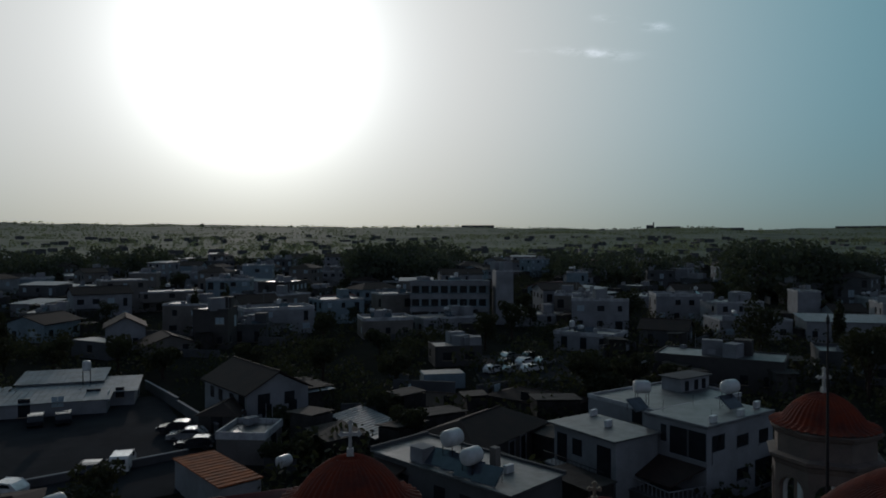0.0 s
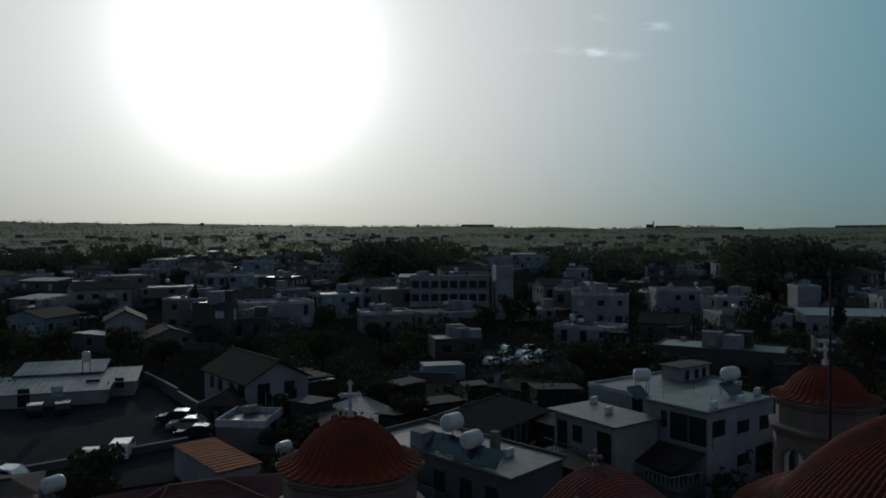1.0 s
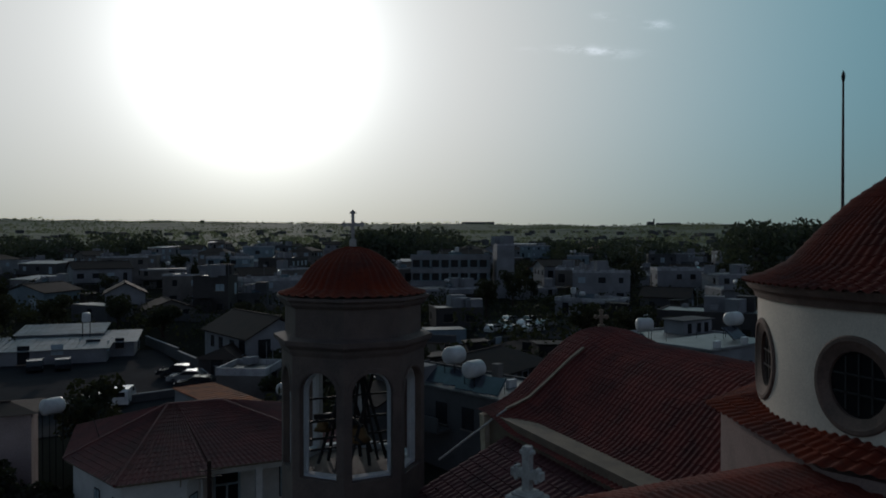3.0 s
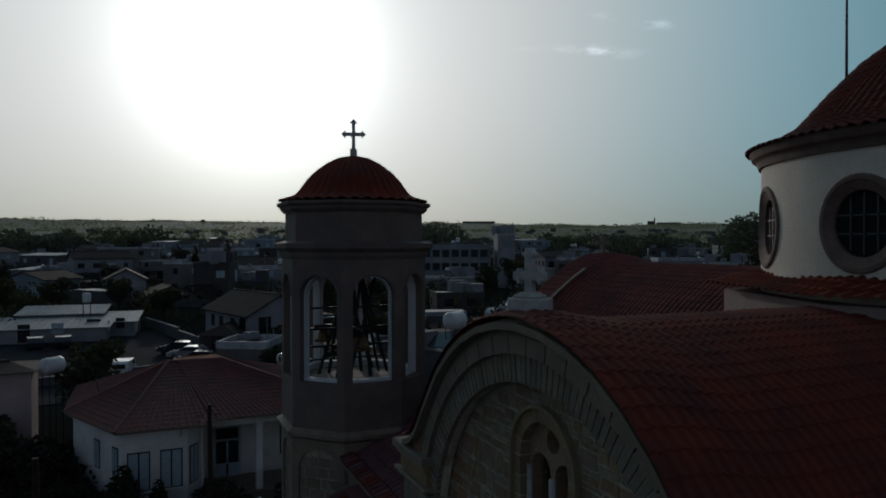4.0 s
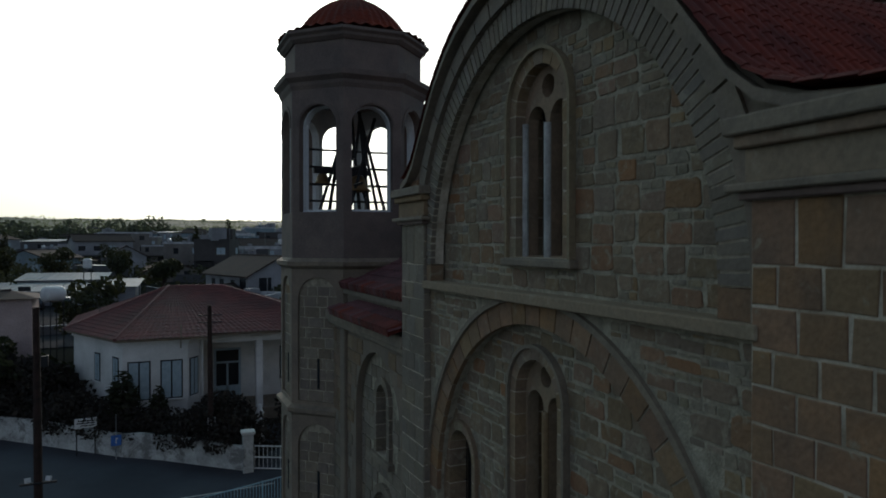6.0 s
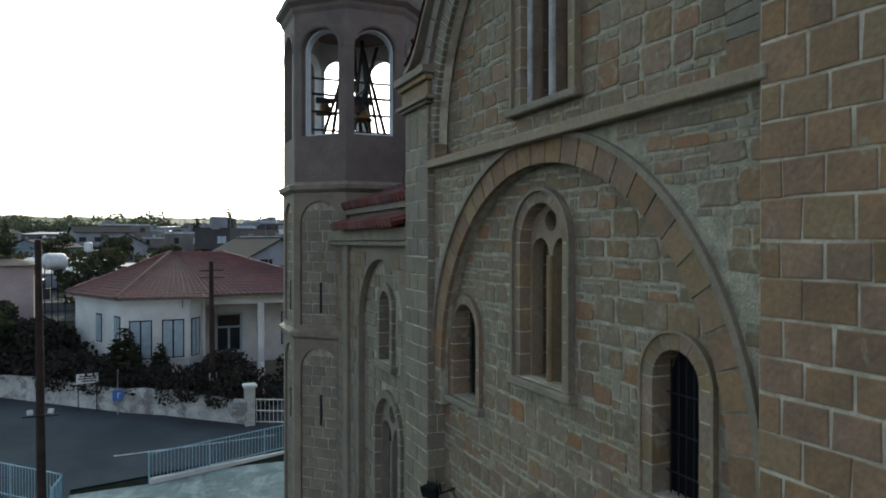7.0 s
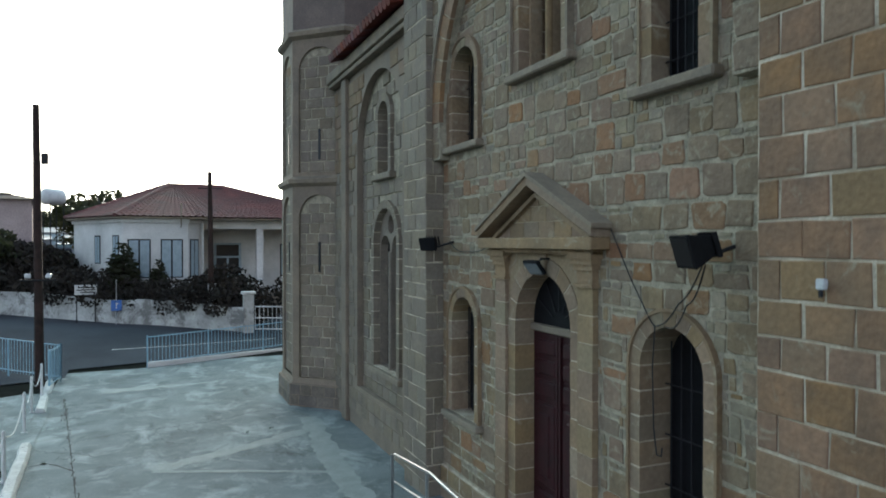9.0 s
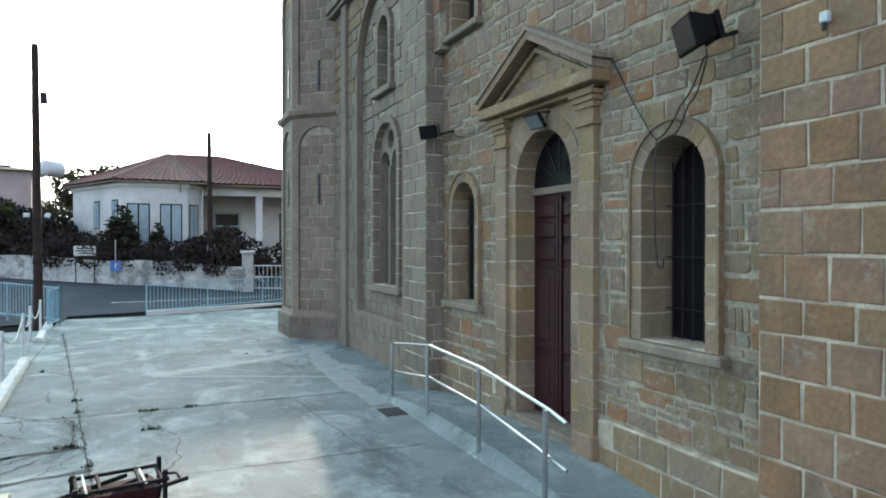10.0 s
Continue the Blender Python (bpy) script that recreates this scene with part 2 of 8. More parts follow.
M_WHITE = surface("white_painted_render", (0.56, 0.55, 0.53), (0.38, 0.375, 0.36), grain=20, patch=0.5, bump=0.15)
M_GLASS = surface("dark_window_glass", (0.02, 0.022, 0.026), (0.012, 0.013, 0.016), rough=0.22, spec=0.18, bump=0.0, rough_vary=0.05)
M_VOID = surface("unlit_window_glass", (0.012, 0.012, 0.014), rough=0.5, spec=0.06, bump=0.0)
M_IRON = surface("black_iron", (0.018, 0.018, 0.02), rough=0.6, spec=0.2, metal=0.0, bump=0.1)
M_STEEL = surface("brushed_steel", (0.45, 0.46, 0.47), rough=0.3, metal=0.9, bump=0.05)
M_BLUE = surface("blue_painted_rail", (0.2, 0.34, 0.41), (0.15, 0.26, 0.32), rough=0.5, bump=0.05, patch=4)
M_TOWER = surface("dark_weathered_tower_stone", (0.135, 0.102, 0.085), (0.085, 0.066, 0.058), grain=25, patch=1.4, bump=0.35)
M_OCULUS = surface("brown_moulded_stone", (0.15, 0.098, 0.078), (0.09, 0.062, 0.05), grain=25, patch=3, bump=0.3)
# maroon door timber, darkened further to include the shade of its recess
M_DOOR = surface("dark_red_timber", (0.034, 0.007, 0.009), (0.02, 0.005, 0.006), spec=0.2, rough=0.6, grain=40, patch=5, bump=0.2)
M_WOOD = surface("tarred_pole_timber", (0.04, 0.025, 0.021), (0.022, 0.015, 0.013), grain=30, patch=4, bump=0.4, spec=0.12)
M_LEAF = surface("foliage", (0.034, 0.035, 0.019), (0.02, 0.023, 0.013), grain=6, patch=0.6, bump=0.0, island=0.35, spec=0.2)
# far leaves paler than near ones: the haze of distance is in their colour
M_LEAF_FAR = surface("hazy_far_foliage", (0.095, 0.104, 0.08), (0.06, 0.067, 0.052), grain=6, patch=0.02, bump=0.0, island=0.3, spec=0.05)


def let_light_through(m, colour, share):
    """Leaves that glow a little with the light behind them."""
    nt = m.node_tree
    out = next(n for n in nt.nodes if n.type == "OUTPUT_MATERIAL")
    leaf = nt.nodes.new("ShaderNodeBsdfTranslucent")
    leaf.inputs["Color"].default_value = (*colour, 1)
    mix = nt.nodes.new("ShaderNodeMixShader")
    mix.inputs[0].default_value = share
    nt.links.new(nt.nodes["Principled BSDF"].outputs[0], mix.inputs[1])
    nt.links.new(leaf.outputs[0], mix.inputs[2])
    nt.links.new(mix.outputs[0], out.inputs[0])


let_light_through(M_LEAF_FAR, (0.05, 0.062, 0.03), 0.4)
let_light_through(M_LEAF, (0.045, 0.05, 0.018), 0.25)
# hedgerows of the plain, paler still, with more distance haze mixed into the colour
M_LEAF_PLAIN = surface("hazy_hedgerow_foliage", (0.13, 0.142, 0.102), (0.08, 0.088, 0.062), grain=6, patch=0.02, bump=0.0, island=0.3, spec=0.1)
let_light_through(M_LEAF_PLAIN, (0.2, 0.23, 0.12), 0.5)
# hedge leaves a little darker and browner than the tree leaves
M_HEDGE = surface("dark_brown_hedge_foliage", (0.030, 0.024, 0.019), (0.018, 0.015, 0.013), grain=6, patch=0.8, bump=0.0, island=0.3, spec=0.15)
M_BRONZE = surface("bell_bronze", (0.16, 0.1, 0.045), rough=0.45, metal=0.8, bump=0.1)
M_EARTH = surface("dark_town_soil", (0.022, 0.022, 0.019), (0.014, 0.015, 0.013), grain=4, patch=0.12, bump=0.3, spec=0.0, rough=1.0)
# distant fields, their base colour lifted to carry the haze of the air
M_FIELD = surface("hazy_far_fields", (0.17, 0.186, 0.133), (0.095, 0.107, 0.079), grain=0.3, patch=0.016, bump=0.0, spec=0.04, rough=0.9)
# ---------------------------------------------------------------- building helpers
def mesh_of(bm, name, material, smooth=False):
    me = bpy.data.meshes.new(name)
    bmesh.ops.recalc_face_normals(bm, faces=bm.faces[:])
    if smooth:
        for f in bm.faces:
            f.smooth = True
    bm.to_mesh(me)
    bm.free()
    me.materials.append(material)
    return me


def part(name, bm, material, parent=None, label="", smooth=False, kind=""):
    me = mesh_of(bm, name, material, smooth)
    ob = new(name, me)
    if parent is not None:
        ob.parent = parent
    return tagged(ob, label=label, kind=kind)


def thing(name, label, category, group="", kind="", m=None):
    ob = tagged(new(name), label, category, group, kind)
    if m is not None:
        ob.matrix_basis = m
    return ob


def box(bm, x0, x1, y0, y1, z0, z1, m=None):
    pts = [(x, y, z) for x in (x0, x1) for y in (y0, y1) for z in (z0, z1)]
    vs = [bm.verts.new(m @ Vector(p) if m else p) for p in pts]
    for a, b, c, d in ((0, 1, 3, 2), (4, 6, 7, 5), (0, 4, 5, 1), (2, 3, 7, 6), (0, 2, 6, 4), (1, 5, 7, 3)):
        bm.faces.new((vs[a], vs[b], vs[c], vs[d]))
    return bm


def boxes(*rows):
    bm = bmesh.new()
    for r in rows:
        box(bm, *r)
    return bm


def bevelled(bm, width=0.02, segments=1):
    bmesh.ops.remove_doubles(bm, verts=bm.verts[:], dist=1e-5)
    bmesh.ops.bevel(bm, geom=bm.edges[:], offset=width, segments=segments, affect="EDGES", clamp_overlap=True)
    return bm


def tube(bm, path, radius, sides=8, caps=True):
    """A round bar along a list of points; radius is one number or one for each point."""
    path = [Vector(p) for p in path]
    rings = []
    for i, p in enumerate(path):
        d = (path[min(i + 1, len(path) - 1)] - path[max(i - 1, 0)]).normalized()
        a = d.cross(Vector((0, 0, 1))) if abs(d.z) < 0.95 else d.cross(Vector((1, 0, 0)))
        a.normalize()
        b = d.cross(a)
        r = radius[i] if isinstance(radius, (list, tuple)) else radius
        rings.append([bm.verts.new(p + r * (math.cos(t) * a + math.sin(t) * b)) for t in [2 * math.pi * k / sides for k in range(sides)]])
    for r0, r1 in zip(rings, rings[1:]):
        for k in range(sides):
            bm.faces.new((r0[k], r0[(k + 1) % sides], r1[(k + 1) % sides], r1[k]))
    if caps:
        bm.faces.new(rings[0])
        bm.faces.new(rings[-1])
    return bm


def lathe(bm, profile, centre=(0, 0), sides=32, start=0.0):
    """A turned form round a vertical axis, from pairs of radius and height."""
    rings = []
    for r, z in profile:
        if r < 1e-4:
            rings.append([bm.verts.new((centre[0], centre[1], z))])
        else:
            rings.append([bm.verts.new((centre[0] + r * math.cos(start + 2 * math.pi * k / sides), centre[1] + r * math.sin(start + 2 * math.pi * k / sides), z)) for k in range(sides)])
    for a, b in zip(rings, rings[1:]):
        for k in range(sides):
            q = (k + 1) % sides
            if len(a) == 1 and len(b) == 1:
                continue
            if len(a) == 1:
                bm.faces.new((a[0], b[q], b[k]))
            elif len(b) == 1:
                bm.faces.new((a[k], a[q], b[0]))
            else:
                bm.faces.new((a[k], a[q], b[q], b[k]))
    return bm


def arch(c, half, spring, foot, n=14, rise=None):
    """A round-headed opening as a loop of (u, v): centre, half width, springing height, foot height."""
    rise = rise or half
    pts = [(c - half, foot)]
    pts += [(c - half * math.cos(math.pi * k / n), spring + rise * math.sin(math.pi * k / n)) for k in range(n + 1)]
    return pts + [(c + half, foot)]


def holed(bm, outer, holes, w0, w1, m):
    """A slab between depths w0 and w1 with openings through it. Loops are of (u, v); m carries (u, v, w) into the world."""
    loops = [outer, *holes]
    edges, fronts = [], []
    for loop in loops:
        vs = [bm.verts.new(m @ Vector((u, v, w0))) for u, v in loop]
        edges += [bm.edges.new((vs[i], vs[(i + 1) % len(vs)])) for i in range(len(vs))]
        fronts.append(vs)
    faces = [g for g in bmesh.ops.triangle_fill(bm, edges=edges, use_beauty=True)["geom"] if isinstance(g, bmesh.types.BMFace)]
    shift = (m.to_3x3() @ Vector((0, 0, w1 - w0)))
    backs = {}
    for vs in fronts:
        for v in vs:
            backs[v] = bm.verts.new(v.co + shift)
    for f in faces:
        bm.faces.new([backs[v] for v in f.verts][::-1])
    for vs in fronts:
        for i in range(len(vs)):
            a, b = vs[i], vs[(i + 1) % len(vs)]
            bm.faces.new((a, b, backs[b], backs[a]))
    return bm


def bar_ring(bm, c, r0, r1, spring, w0, w1, m, a0=0.0, a1=math.pi, n=24):
    """A flat arched band of stone between two radii."""
    rows = []
    for k in range(n + 1):
        a = a0 + (a1 - a0) * k / n
        rows.append([bm.verts.new(m @ Vector((c - r * math.cos(a), spring + r * math.sin(a), w))) for r, w in ((r0, w0), (r1, w0), (r1, w1), (r0, w1))])
    for p, q in zip(rows, rows[1:]):
        for i in range(4):
            j = (i + 1) % 4
            bm.faces.new((p[i], p[j], q[j], q[i]))
    bm.faces.new(rows[0])
    bm.faces.new(rows[-1])
    return bm


def facing(normal_deg, origin):
    """The pose of an upright plane: u runs to the right as one looks at it, v up, w out of it. normal_deg: the direction it faces, anticlockwise from +x."""
    a = radians(normal_deg)
    w = Vector((math.cos(a), math.sin(a), 0))
    u = Vector((-math.sin(a), math.cos(a), 0))
    m = Matrix((u, (0, 0, 1), w)).transposed().to_4x4()
    m.translation = Vector(origin)
    return m


# the side wall faces -x: u = -y, so a loop is given in (-y, z)
def west(x):
    return facing(180, (x, 0, 0))


def stone_unit(seed, round_off=0.16, rough=0.05, cut=0.0):
    """A block in the unit square, proud by one unit: four corners, or eight where the corners are knocked off."""
    rng = random.Random(seed)
    bm = bmesh.new()
    j = lambda s: rng.uniform(-s, s)
    if cut:
        ring = []
        for x, y, sx, sy in ((0, 0, 1, 1), (1, 0, -1, 1), (1, 1, -1, -1), (0, 1, 1, -1)):
            c1, c2 = cut * rng.uniform(0.3, 1.4), cut * rng.uniform(0.3, 1.4)
            pair = [(x, y + sy * c1), (x + sx * c2, y)]
            ring += pair if (x, y) in ((0, 0), (1, 1)) else pair[::-1]
    else:
        ring = [(0, 0), (1, 0), (1, 1), (0, 1)]
    ring = [(x + j(rough), y + j(rough)) for x, y in ring]
    base = [bm.verts.new((x, y, -1.5)) for x, y in ring]
    low = [bm.verts.new((x, y, 0.2 + j(0.15))) for x, y in ring]
    top = [bm.verts.new((0.5 + (x - 0.5) * (1 - 2 * round_off), 0.5 + (y - 0.5) * (1 - 2 * round_off), 1 + j(0.3))) for x, y in ring]
    mid = bm.verts.new((0.5 + j(0.1), 0.5 + j(0.1), 1.15 + j(0.4)))
    n = len(ring)
    for a, b in ((base, low), (low, top)):
        for i in range(n):
            k = (i + 1) % n
            bm.faces.new((a[i], a[k], b[k], b[i]))
    for i in range(n):
        bm.faces.new((top[i], top[(i + 1) % n], mid))
    return bm


def courses(u0, u1, v0, v1, height, length, rng, wander=0.0, joint=0.018):
    """Cells (u, v, width, height) of masonry in courses."""
    v = v0
    while v < v1 - 0.06:
        h = min(height * rng.uniform(1 - wander, 1 + wander), v1 - v)
        if v1 - v - h < 0.5 * height:
            h = v1 - v
        u = u0
        first = rng.uniform(0.35, 1.0)
        while u < u1 - 0.02:
            w = length * rng.uniform(0.75, 1.3) * first
            first = 1.0
            if u1 - u - w < 0.35 * length:
                w = u1 - u
            yield u + joint / 2, v + joint / 2, w - joint, h - joint
            u += w
        v += h


def lay(parent, name, cells, m, proud, units, material_far, limit, prefer=None, loose=0.008):
    """Stones laid on a plane: the first `limit` (by prefer) as objects of their own, the rest joined."""
    cells = sorted(cells, key=prefer) if prefer else list(cells)
    rest = bmesh.new()
    for n, (u, v, w, h) in enumerate(cells):
        k = int((u * 37.1 + v * 91.7) * 13) % len(units)
        g = random.Random(int(u * 1000) * 31 + int(v * 1000))
        e = [g.uniform(0, loose) for _ in range(4)]
        t = m @ Matrix.Translation((u + e[0], v + e[1], 0)) @ Matrix.Diagonal((w - e[0] - e[2], h - e[1] - e[3], proud * (0.75 + 0.1 * (k % 6)), 1))
        if n < limit:
            ob = new(name, units[k])
            ob.parent, ob.matrix_basis = parent, t
        else:
            start = len(rest.verts)
            rest.from_mesh(units[k])
            rest.verts.ensure_lookup_table()
            for vert in rest.verts[start:]:
                vert.co = t @ vert.co
    if len(rest.verts):
        me = bpy.data.meshes.new(name + "work")
        rest.to_mesh(me)
        me.materials.append(material_far)
        ob = new(name + "work", me)
        ob.parent = parent
        tagged(ob, kind="stuff")
    rest.free()
# ---------------------------------------------------------------- the church
PF, MID, W = 3.956, 4.08, 4.255   # pier face, arch face and recessed wall
CY = 6.88                         # axis of the side arm
DX, DRUM_R = 13.5, 3.9            # axis of the nave; radius of the drum
M_CROSS = surface("pale_weathered_stone", (0.40, 0.39, 0.37), (0.26, 0.255, 0.24), grain=25, patch=4, bump=0.3)
church = thing("church", "large sandstone church with clay-tiled vaults, dome and bell towers", "church")
UA = [mesh_of(stone_unit(n, 0.025, 0.026), "ashlar_block", M_ASHLAR) for n in range(10)]
M_FOOT = surface("damp_grey_foot_stone", (0.14, 0.115, 0.09), (0.085, 0.07, 0.057), grain=22, patch=2.5, bump=0.4, vary=0.2, spec=0.3)
M_TOWER_ASHLAR = surface("grey_tower_ashlar", (0.178, 0.142, 0.103), (0.125, 0.102, 0.077), grain=22, patch=2.2, bump=0.4, vary=0.13, alt=(0.165, 0.142, 0.112), spec=0.3, smear=(0.245, 0.215, 0.165), smear_scale=3.2, smear_at=0.58)
UG = [mesh_of(stone_unit(n, 0.025, 0.026), "tower_block", M_TOWER_ASHLAR) for n in range(10)]
UF = [mesh_of(stone_unit(90 + n, 0.03, 0.02), "foot_block", M_FOOT) for n in range(6)]
UP = [mesh_of(stone_unit(80 + n, 0.03, 0.02), "plinth_block", M_JAMB) for n in range(6)]
UR = [mesh_of(stone_unit(40 + n, 0.03, 0.06, 0.12), "rubble_block", M_RUBBLE) for n in range(24)]
HALF = [(0, 13.03), (0.5, 12.99), (1.0, 12.88), (1.5, 12.68), (1.9, 12.44), (2.3, 12.11), (2.65, 11.72), (2.94, 11.36), (3.2, 11.03), (3.45, 10.83), (3.75, 10.72), (4.3, 10.65), (4.9, 10.62)]


def along(pts, b):
    """The point at the share b of a polyline's length."""
    seg = [math.dist(p, q) for p, q in zip(pts, pts[1:])]
    d = b * sum(seg)
    for p, q, s in zip(pts, pts[1:], seg):
        if d <= s or q is pts[-1]:
            k = min(1.0, d / s) if s else 0
            return tuple(a + (c - a) * k for a, c in zip(p, q))
        d -= s


def tile_sheet(bm, point, columns, rows, amp, lift=0.03, wrap=False, out=1):
    """Clay tiles over a surface point(a, b): rounded columns that run down the slope, in overlapping courses."""
    sub = 6
    shape = [0.0, 0.75, 1.0, 0.75, 0.0, -0.18]
    na = columns * sub
    ring = []
    rng = random.Random(7)
    shift = [rng.uniform(-0.25, 0.25) for _ in range(columns)]
    for j in range(rows):
        for b, up in ((j / rows, 0.0), ((j + 1) / rows - 1e-4, lift)):
            line = []
            for i in range(na if wrap else na + 1):
                a = i / na
                p = Vector(point(a, b))
                e = 1e-3
                du = Vector(point(a + e, b)) - Vector(point(a - e, b))
                dv = Vector(point(a, min(1, b + e))) - Vector(point(a, max(0, b - e)))
                nrm = du.cross(dv)
                nrm = nrm.normalized() * out if nrm.length > 1e-9 else Vector((0, 0, 1))
                c = (i // sub) % columns
                line.append(bm.verts.new(p + nrm * (amp(a, b) * shape[i % sub] + up * (1 + shift[c]))))
            ring.append(line)
    for r0, r1 in zip(ring, ring[1:]):
        for i in range(len(r0) if wrap else len(r0) - 1):
            k = (i + 1) % len(r0)
            bm.faces.new((r0[i], r0[k], r1[k], r1[i]))
    return bm


# side arm: core wall behind the stones, with its openings
# centre y, half width of the light, width of the surround, springing, foot, depth of the reveal
WIN = {
    "gable": (CY, 0.52, 0.17, 11.2, 9.45, 0.4), "pair": (CY + 0.04, 0.47, 0.15, 7.78, 6.12, 0.4),
    "high_near": (4.68, 0.29, 0.16, 6.55, 5.47, 0.24), "high_far": (9.05, 0.38, 0.14, 6.5, 5.47, 0.32),
    "low_near": (4.72, 0.40, 0.15, 2.88, 1.44, 0.38), "low_far": (9.05, 0.39, 0.14, 2.84, 1.48, 0.32),
}
DOOR = (6.89, 0.61, 3.06, 0.22)


def inside(u, v, c, half, spring, foot):
    if v < foot or abs(u - c) > half:
        return False
    return v < spring or math.hypot(u - c, v - spring) < half


arm = tagged(new("side_arm"), label="recessed rubble wall with arched windows and a doorway")
arm.parent = church
core = bmesh.new()
holes = [arch(-c, h + f, s, b - 0.02) for c, h, f, s, b, d in WIN.values()] + [arch(-DOOR[0], DOOR[1] + 0.1, DOOR[2], 0.1)]
holed(core, [(-9.95, 0), (-3.4, 0), (-3.4, 10.3), (-5.0, 11.8), (-CY, 12.5), (-8.8, 11.8), (-9.95, 10.3)][::-1], holes, -0.004, -0.75, west(W))
part("wall_core", core, M_RMORTAR, arm)
for y0, y1 in ((3.5, 5.80), (7.98, 9.9)):
    part("plinth", bevelled(boxes((W - 0.035, W + 0.1, y0, y1, 0, 0.55)), 0.02), M_MORTAR, arm)


def surround(c, hi, wide, spring, foot, m, w0, w1, parent, course=0.26, count=9, stone=None):
    """Jamb blocks and voussoirs round an arched opening, on a mortar lining."""
    lining = bmesh.new()
    holed(lining, arch(c, hi + wide - 0.004, spring, foot), [arch(c, hi + 0.004, spring, foot + 0.01)], w0 - 0.006, w1 + 0.01, m)
    part("jamb_mortar", lining, M_MORTAR, parent)
    n = max(1, round((spring - foot) / course))
    h = (spring - foot) / n
    for side in (-1, 1):
        for k in range(n):
            u0, u1 = sorted((c + side * hi, c + side * (hi + wide)))
            bm = box(bmesh.new(), u0, u1, foot + k * h + 0.008, foot + (k + 1) * h - 0.008, w1, w0 + random.uniform(-0.003, 0.003), m)
            part("jamb_stone", bm, stone or M_JAMB, parent)
    for k in range(count):
        bm = bar_ring(bmesh.new(), c, hi, hi + wide, spring, w0, w1, m, math.pi * k / count + 0.012, math.pi * (k + 1) / count - 0.012, 2)
        part("jamb_stone", bm, stone or M_JAMB, parent)


def grille(c, hi, spring, foot, w, m, parent, nv=6, nh=3):
    for k in range(nv):
        u = c - hi + 2 * hi * (k + 0.5) / nv
        top = spring + math.sqrt(max(0, hi * hi - (u - c) ** 2))
        part("grille_bar", tube(bmesh.new(), [m @ Vector((u, foot, w)), m @ Vector((u, top, w))], 0.009, 5), M_IRON, parent)
    for k in range(nh):
        v = foot + (spring - foot) * (k + 0.6) / nh
        part("grille_bar", tube(bmesh.new(), [m @ Vector((c - hi, v, w + 0.01)), m @ Vector((c + hi, v, w + 0.01))], 0.008, 5), M_IRON, parent)


def paired_light(c, h, spring, foot, m, w, parent, stone=None):
    """Two narrow lights under a small round one, cut in stone."""
    q = h / 2
    n = 12
    ring = [(c + q * 0.54 * math.cos(2 * math.pi * i / n), spring + h * 0.55 + q * 0.54 * math.sin(2 * math.pi * i / n)) for i in range(n)]
    bm = bmesh.new()
    holed(bm, arch(c, h, spring, foot, 18), [arch(c - q, q - 0.045, spring - 0.13, foot + 0.03, 8), arch(c + q, q - 0.045, spring - 0.13, foot + 0.03, 8), ring], w, w - 0.16, m)
    part("tracery", bm, stone or M_JAMB, parent)
    part("mullion", tube(bmesh.new(), [m @ Vector((c, foot, w)), m @ Vector((c, spring - 0.15, w))], 0.05, 10), M_CROSS if spring > 10 else stone or M_JAMB, parent)
    if spring > 10:
        for side in (-1, 1):
            part("shaft", tube(bmesh.new(), [m @ Vector((c + side * (h - 0.035), foot, w + 0.02)), m @ Vector((c + side * (h - 0.035), spring - 0.1, w + 0.02))], 0.04, 8), M_CROSS, parent)


M4 = west(W)
for key, (c, h, f, s, b, d) in WIN.items():
    w_ob = tagged(new("arched_window"), label="arched stone window with a projecting sill")
    w_ob.parent = church
    surround(-c, h, f, s, b, M4, 0.04 if key != "pair" else 0.05, -d, w_ob)
    wide = h + f + 0.09
    part("sill", bevelled(boxes((W - 0.13, W + 0.3, c - wide, c + wide, b - 0.105, b - 0.005)), 0.018), M_SILL, w_ob)
    pane = bmesh.new()
    holed(pane, arch(-c, h + 0.05, s, b - 0.02), [], -d + 0.05, -d + 0.02, M4)
    part("pane", pane, M_VOID, w_ob)
    if key in ("gable", "pair"):
        paired_light(-c, h, s, b, M4, -0.10, w_ob)
        roll = bar_ring(bmesh.new(), -c, h + f - 0.01, h + f + 0.035, s, 0.09, 0.0, M4, 0, math.pi, 20)
        for side in (-1, 1):
            box(roll, *sorted((-c + side * (h + f - 0.01), -c + side * (h + f + 0.035))), b, s, 0.0, 0.09, M4)
        part("roll_moulding", roll, M_SILL if key == "pair" else M_JAMB, w_ob)
    else:
        roll = bar_ring(bmesh.new(), -c, h + f - 0.012, h + f + 0.018, s, 0.062, 0.0, M4, 0, math.pi, 20)
        for side in (-1, 1):
            box(roll, *sorted((-c + side * (h + f - 0.012), -c + side * (h + f + 0.018))), b, s, 0.0, 0.062, M4)
        part("roll_moulding", roll, M_JAMB, w_ob)
        grille(-c, h, s, b, -d + 0.1, M4, w_ob)

# arch face over the lower recess (a horseshoe), its ring and hood
AR, AC, AZ = 2.85, 6.75, 5.85
horse = [(-9.9, 5.3), (-9.9, 8.95), (-3.5, 8.95), (-3.5, 5.3)] + arch(-AC, AR, AZ, 5.3, 28)[::-1]
bm = bmesh.new()
holed(bm, horse, [], -0.003, MID - W - 0.02, west(MID))
arch_face = part("arch_face", bm, M_RMORTAR, church, "stone face round the great blind arch")
bm = bmesh.new()
bar_ring(bm, -AC, 3.12, 3.19, AZ, 0.05, -0.05, west(MID), 0.02, math.pi - 0.02, 40)
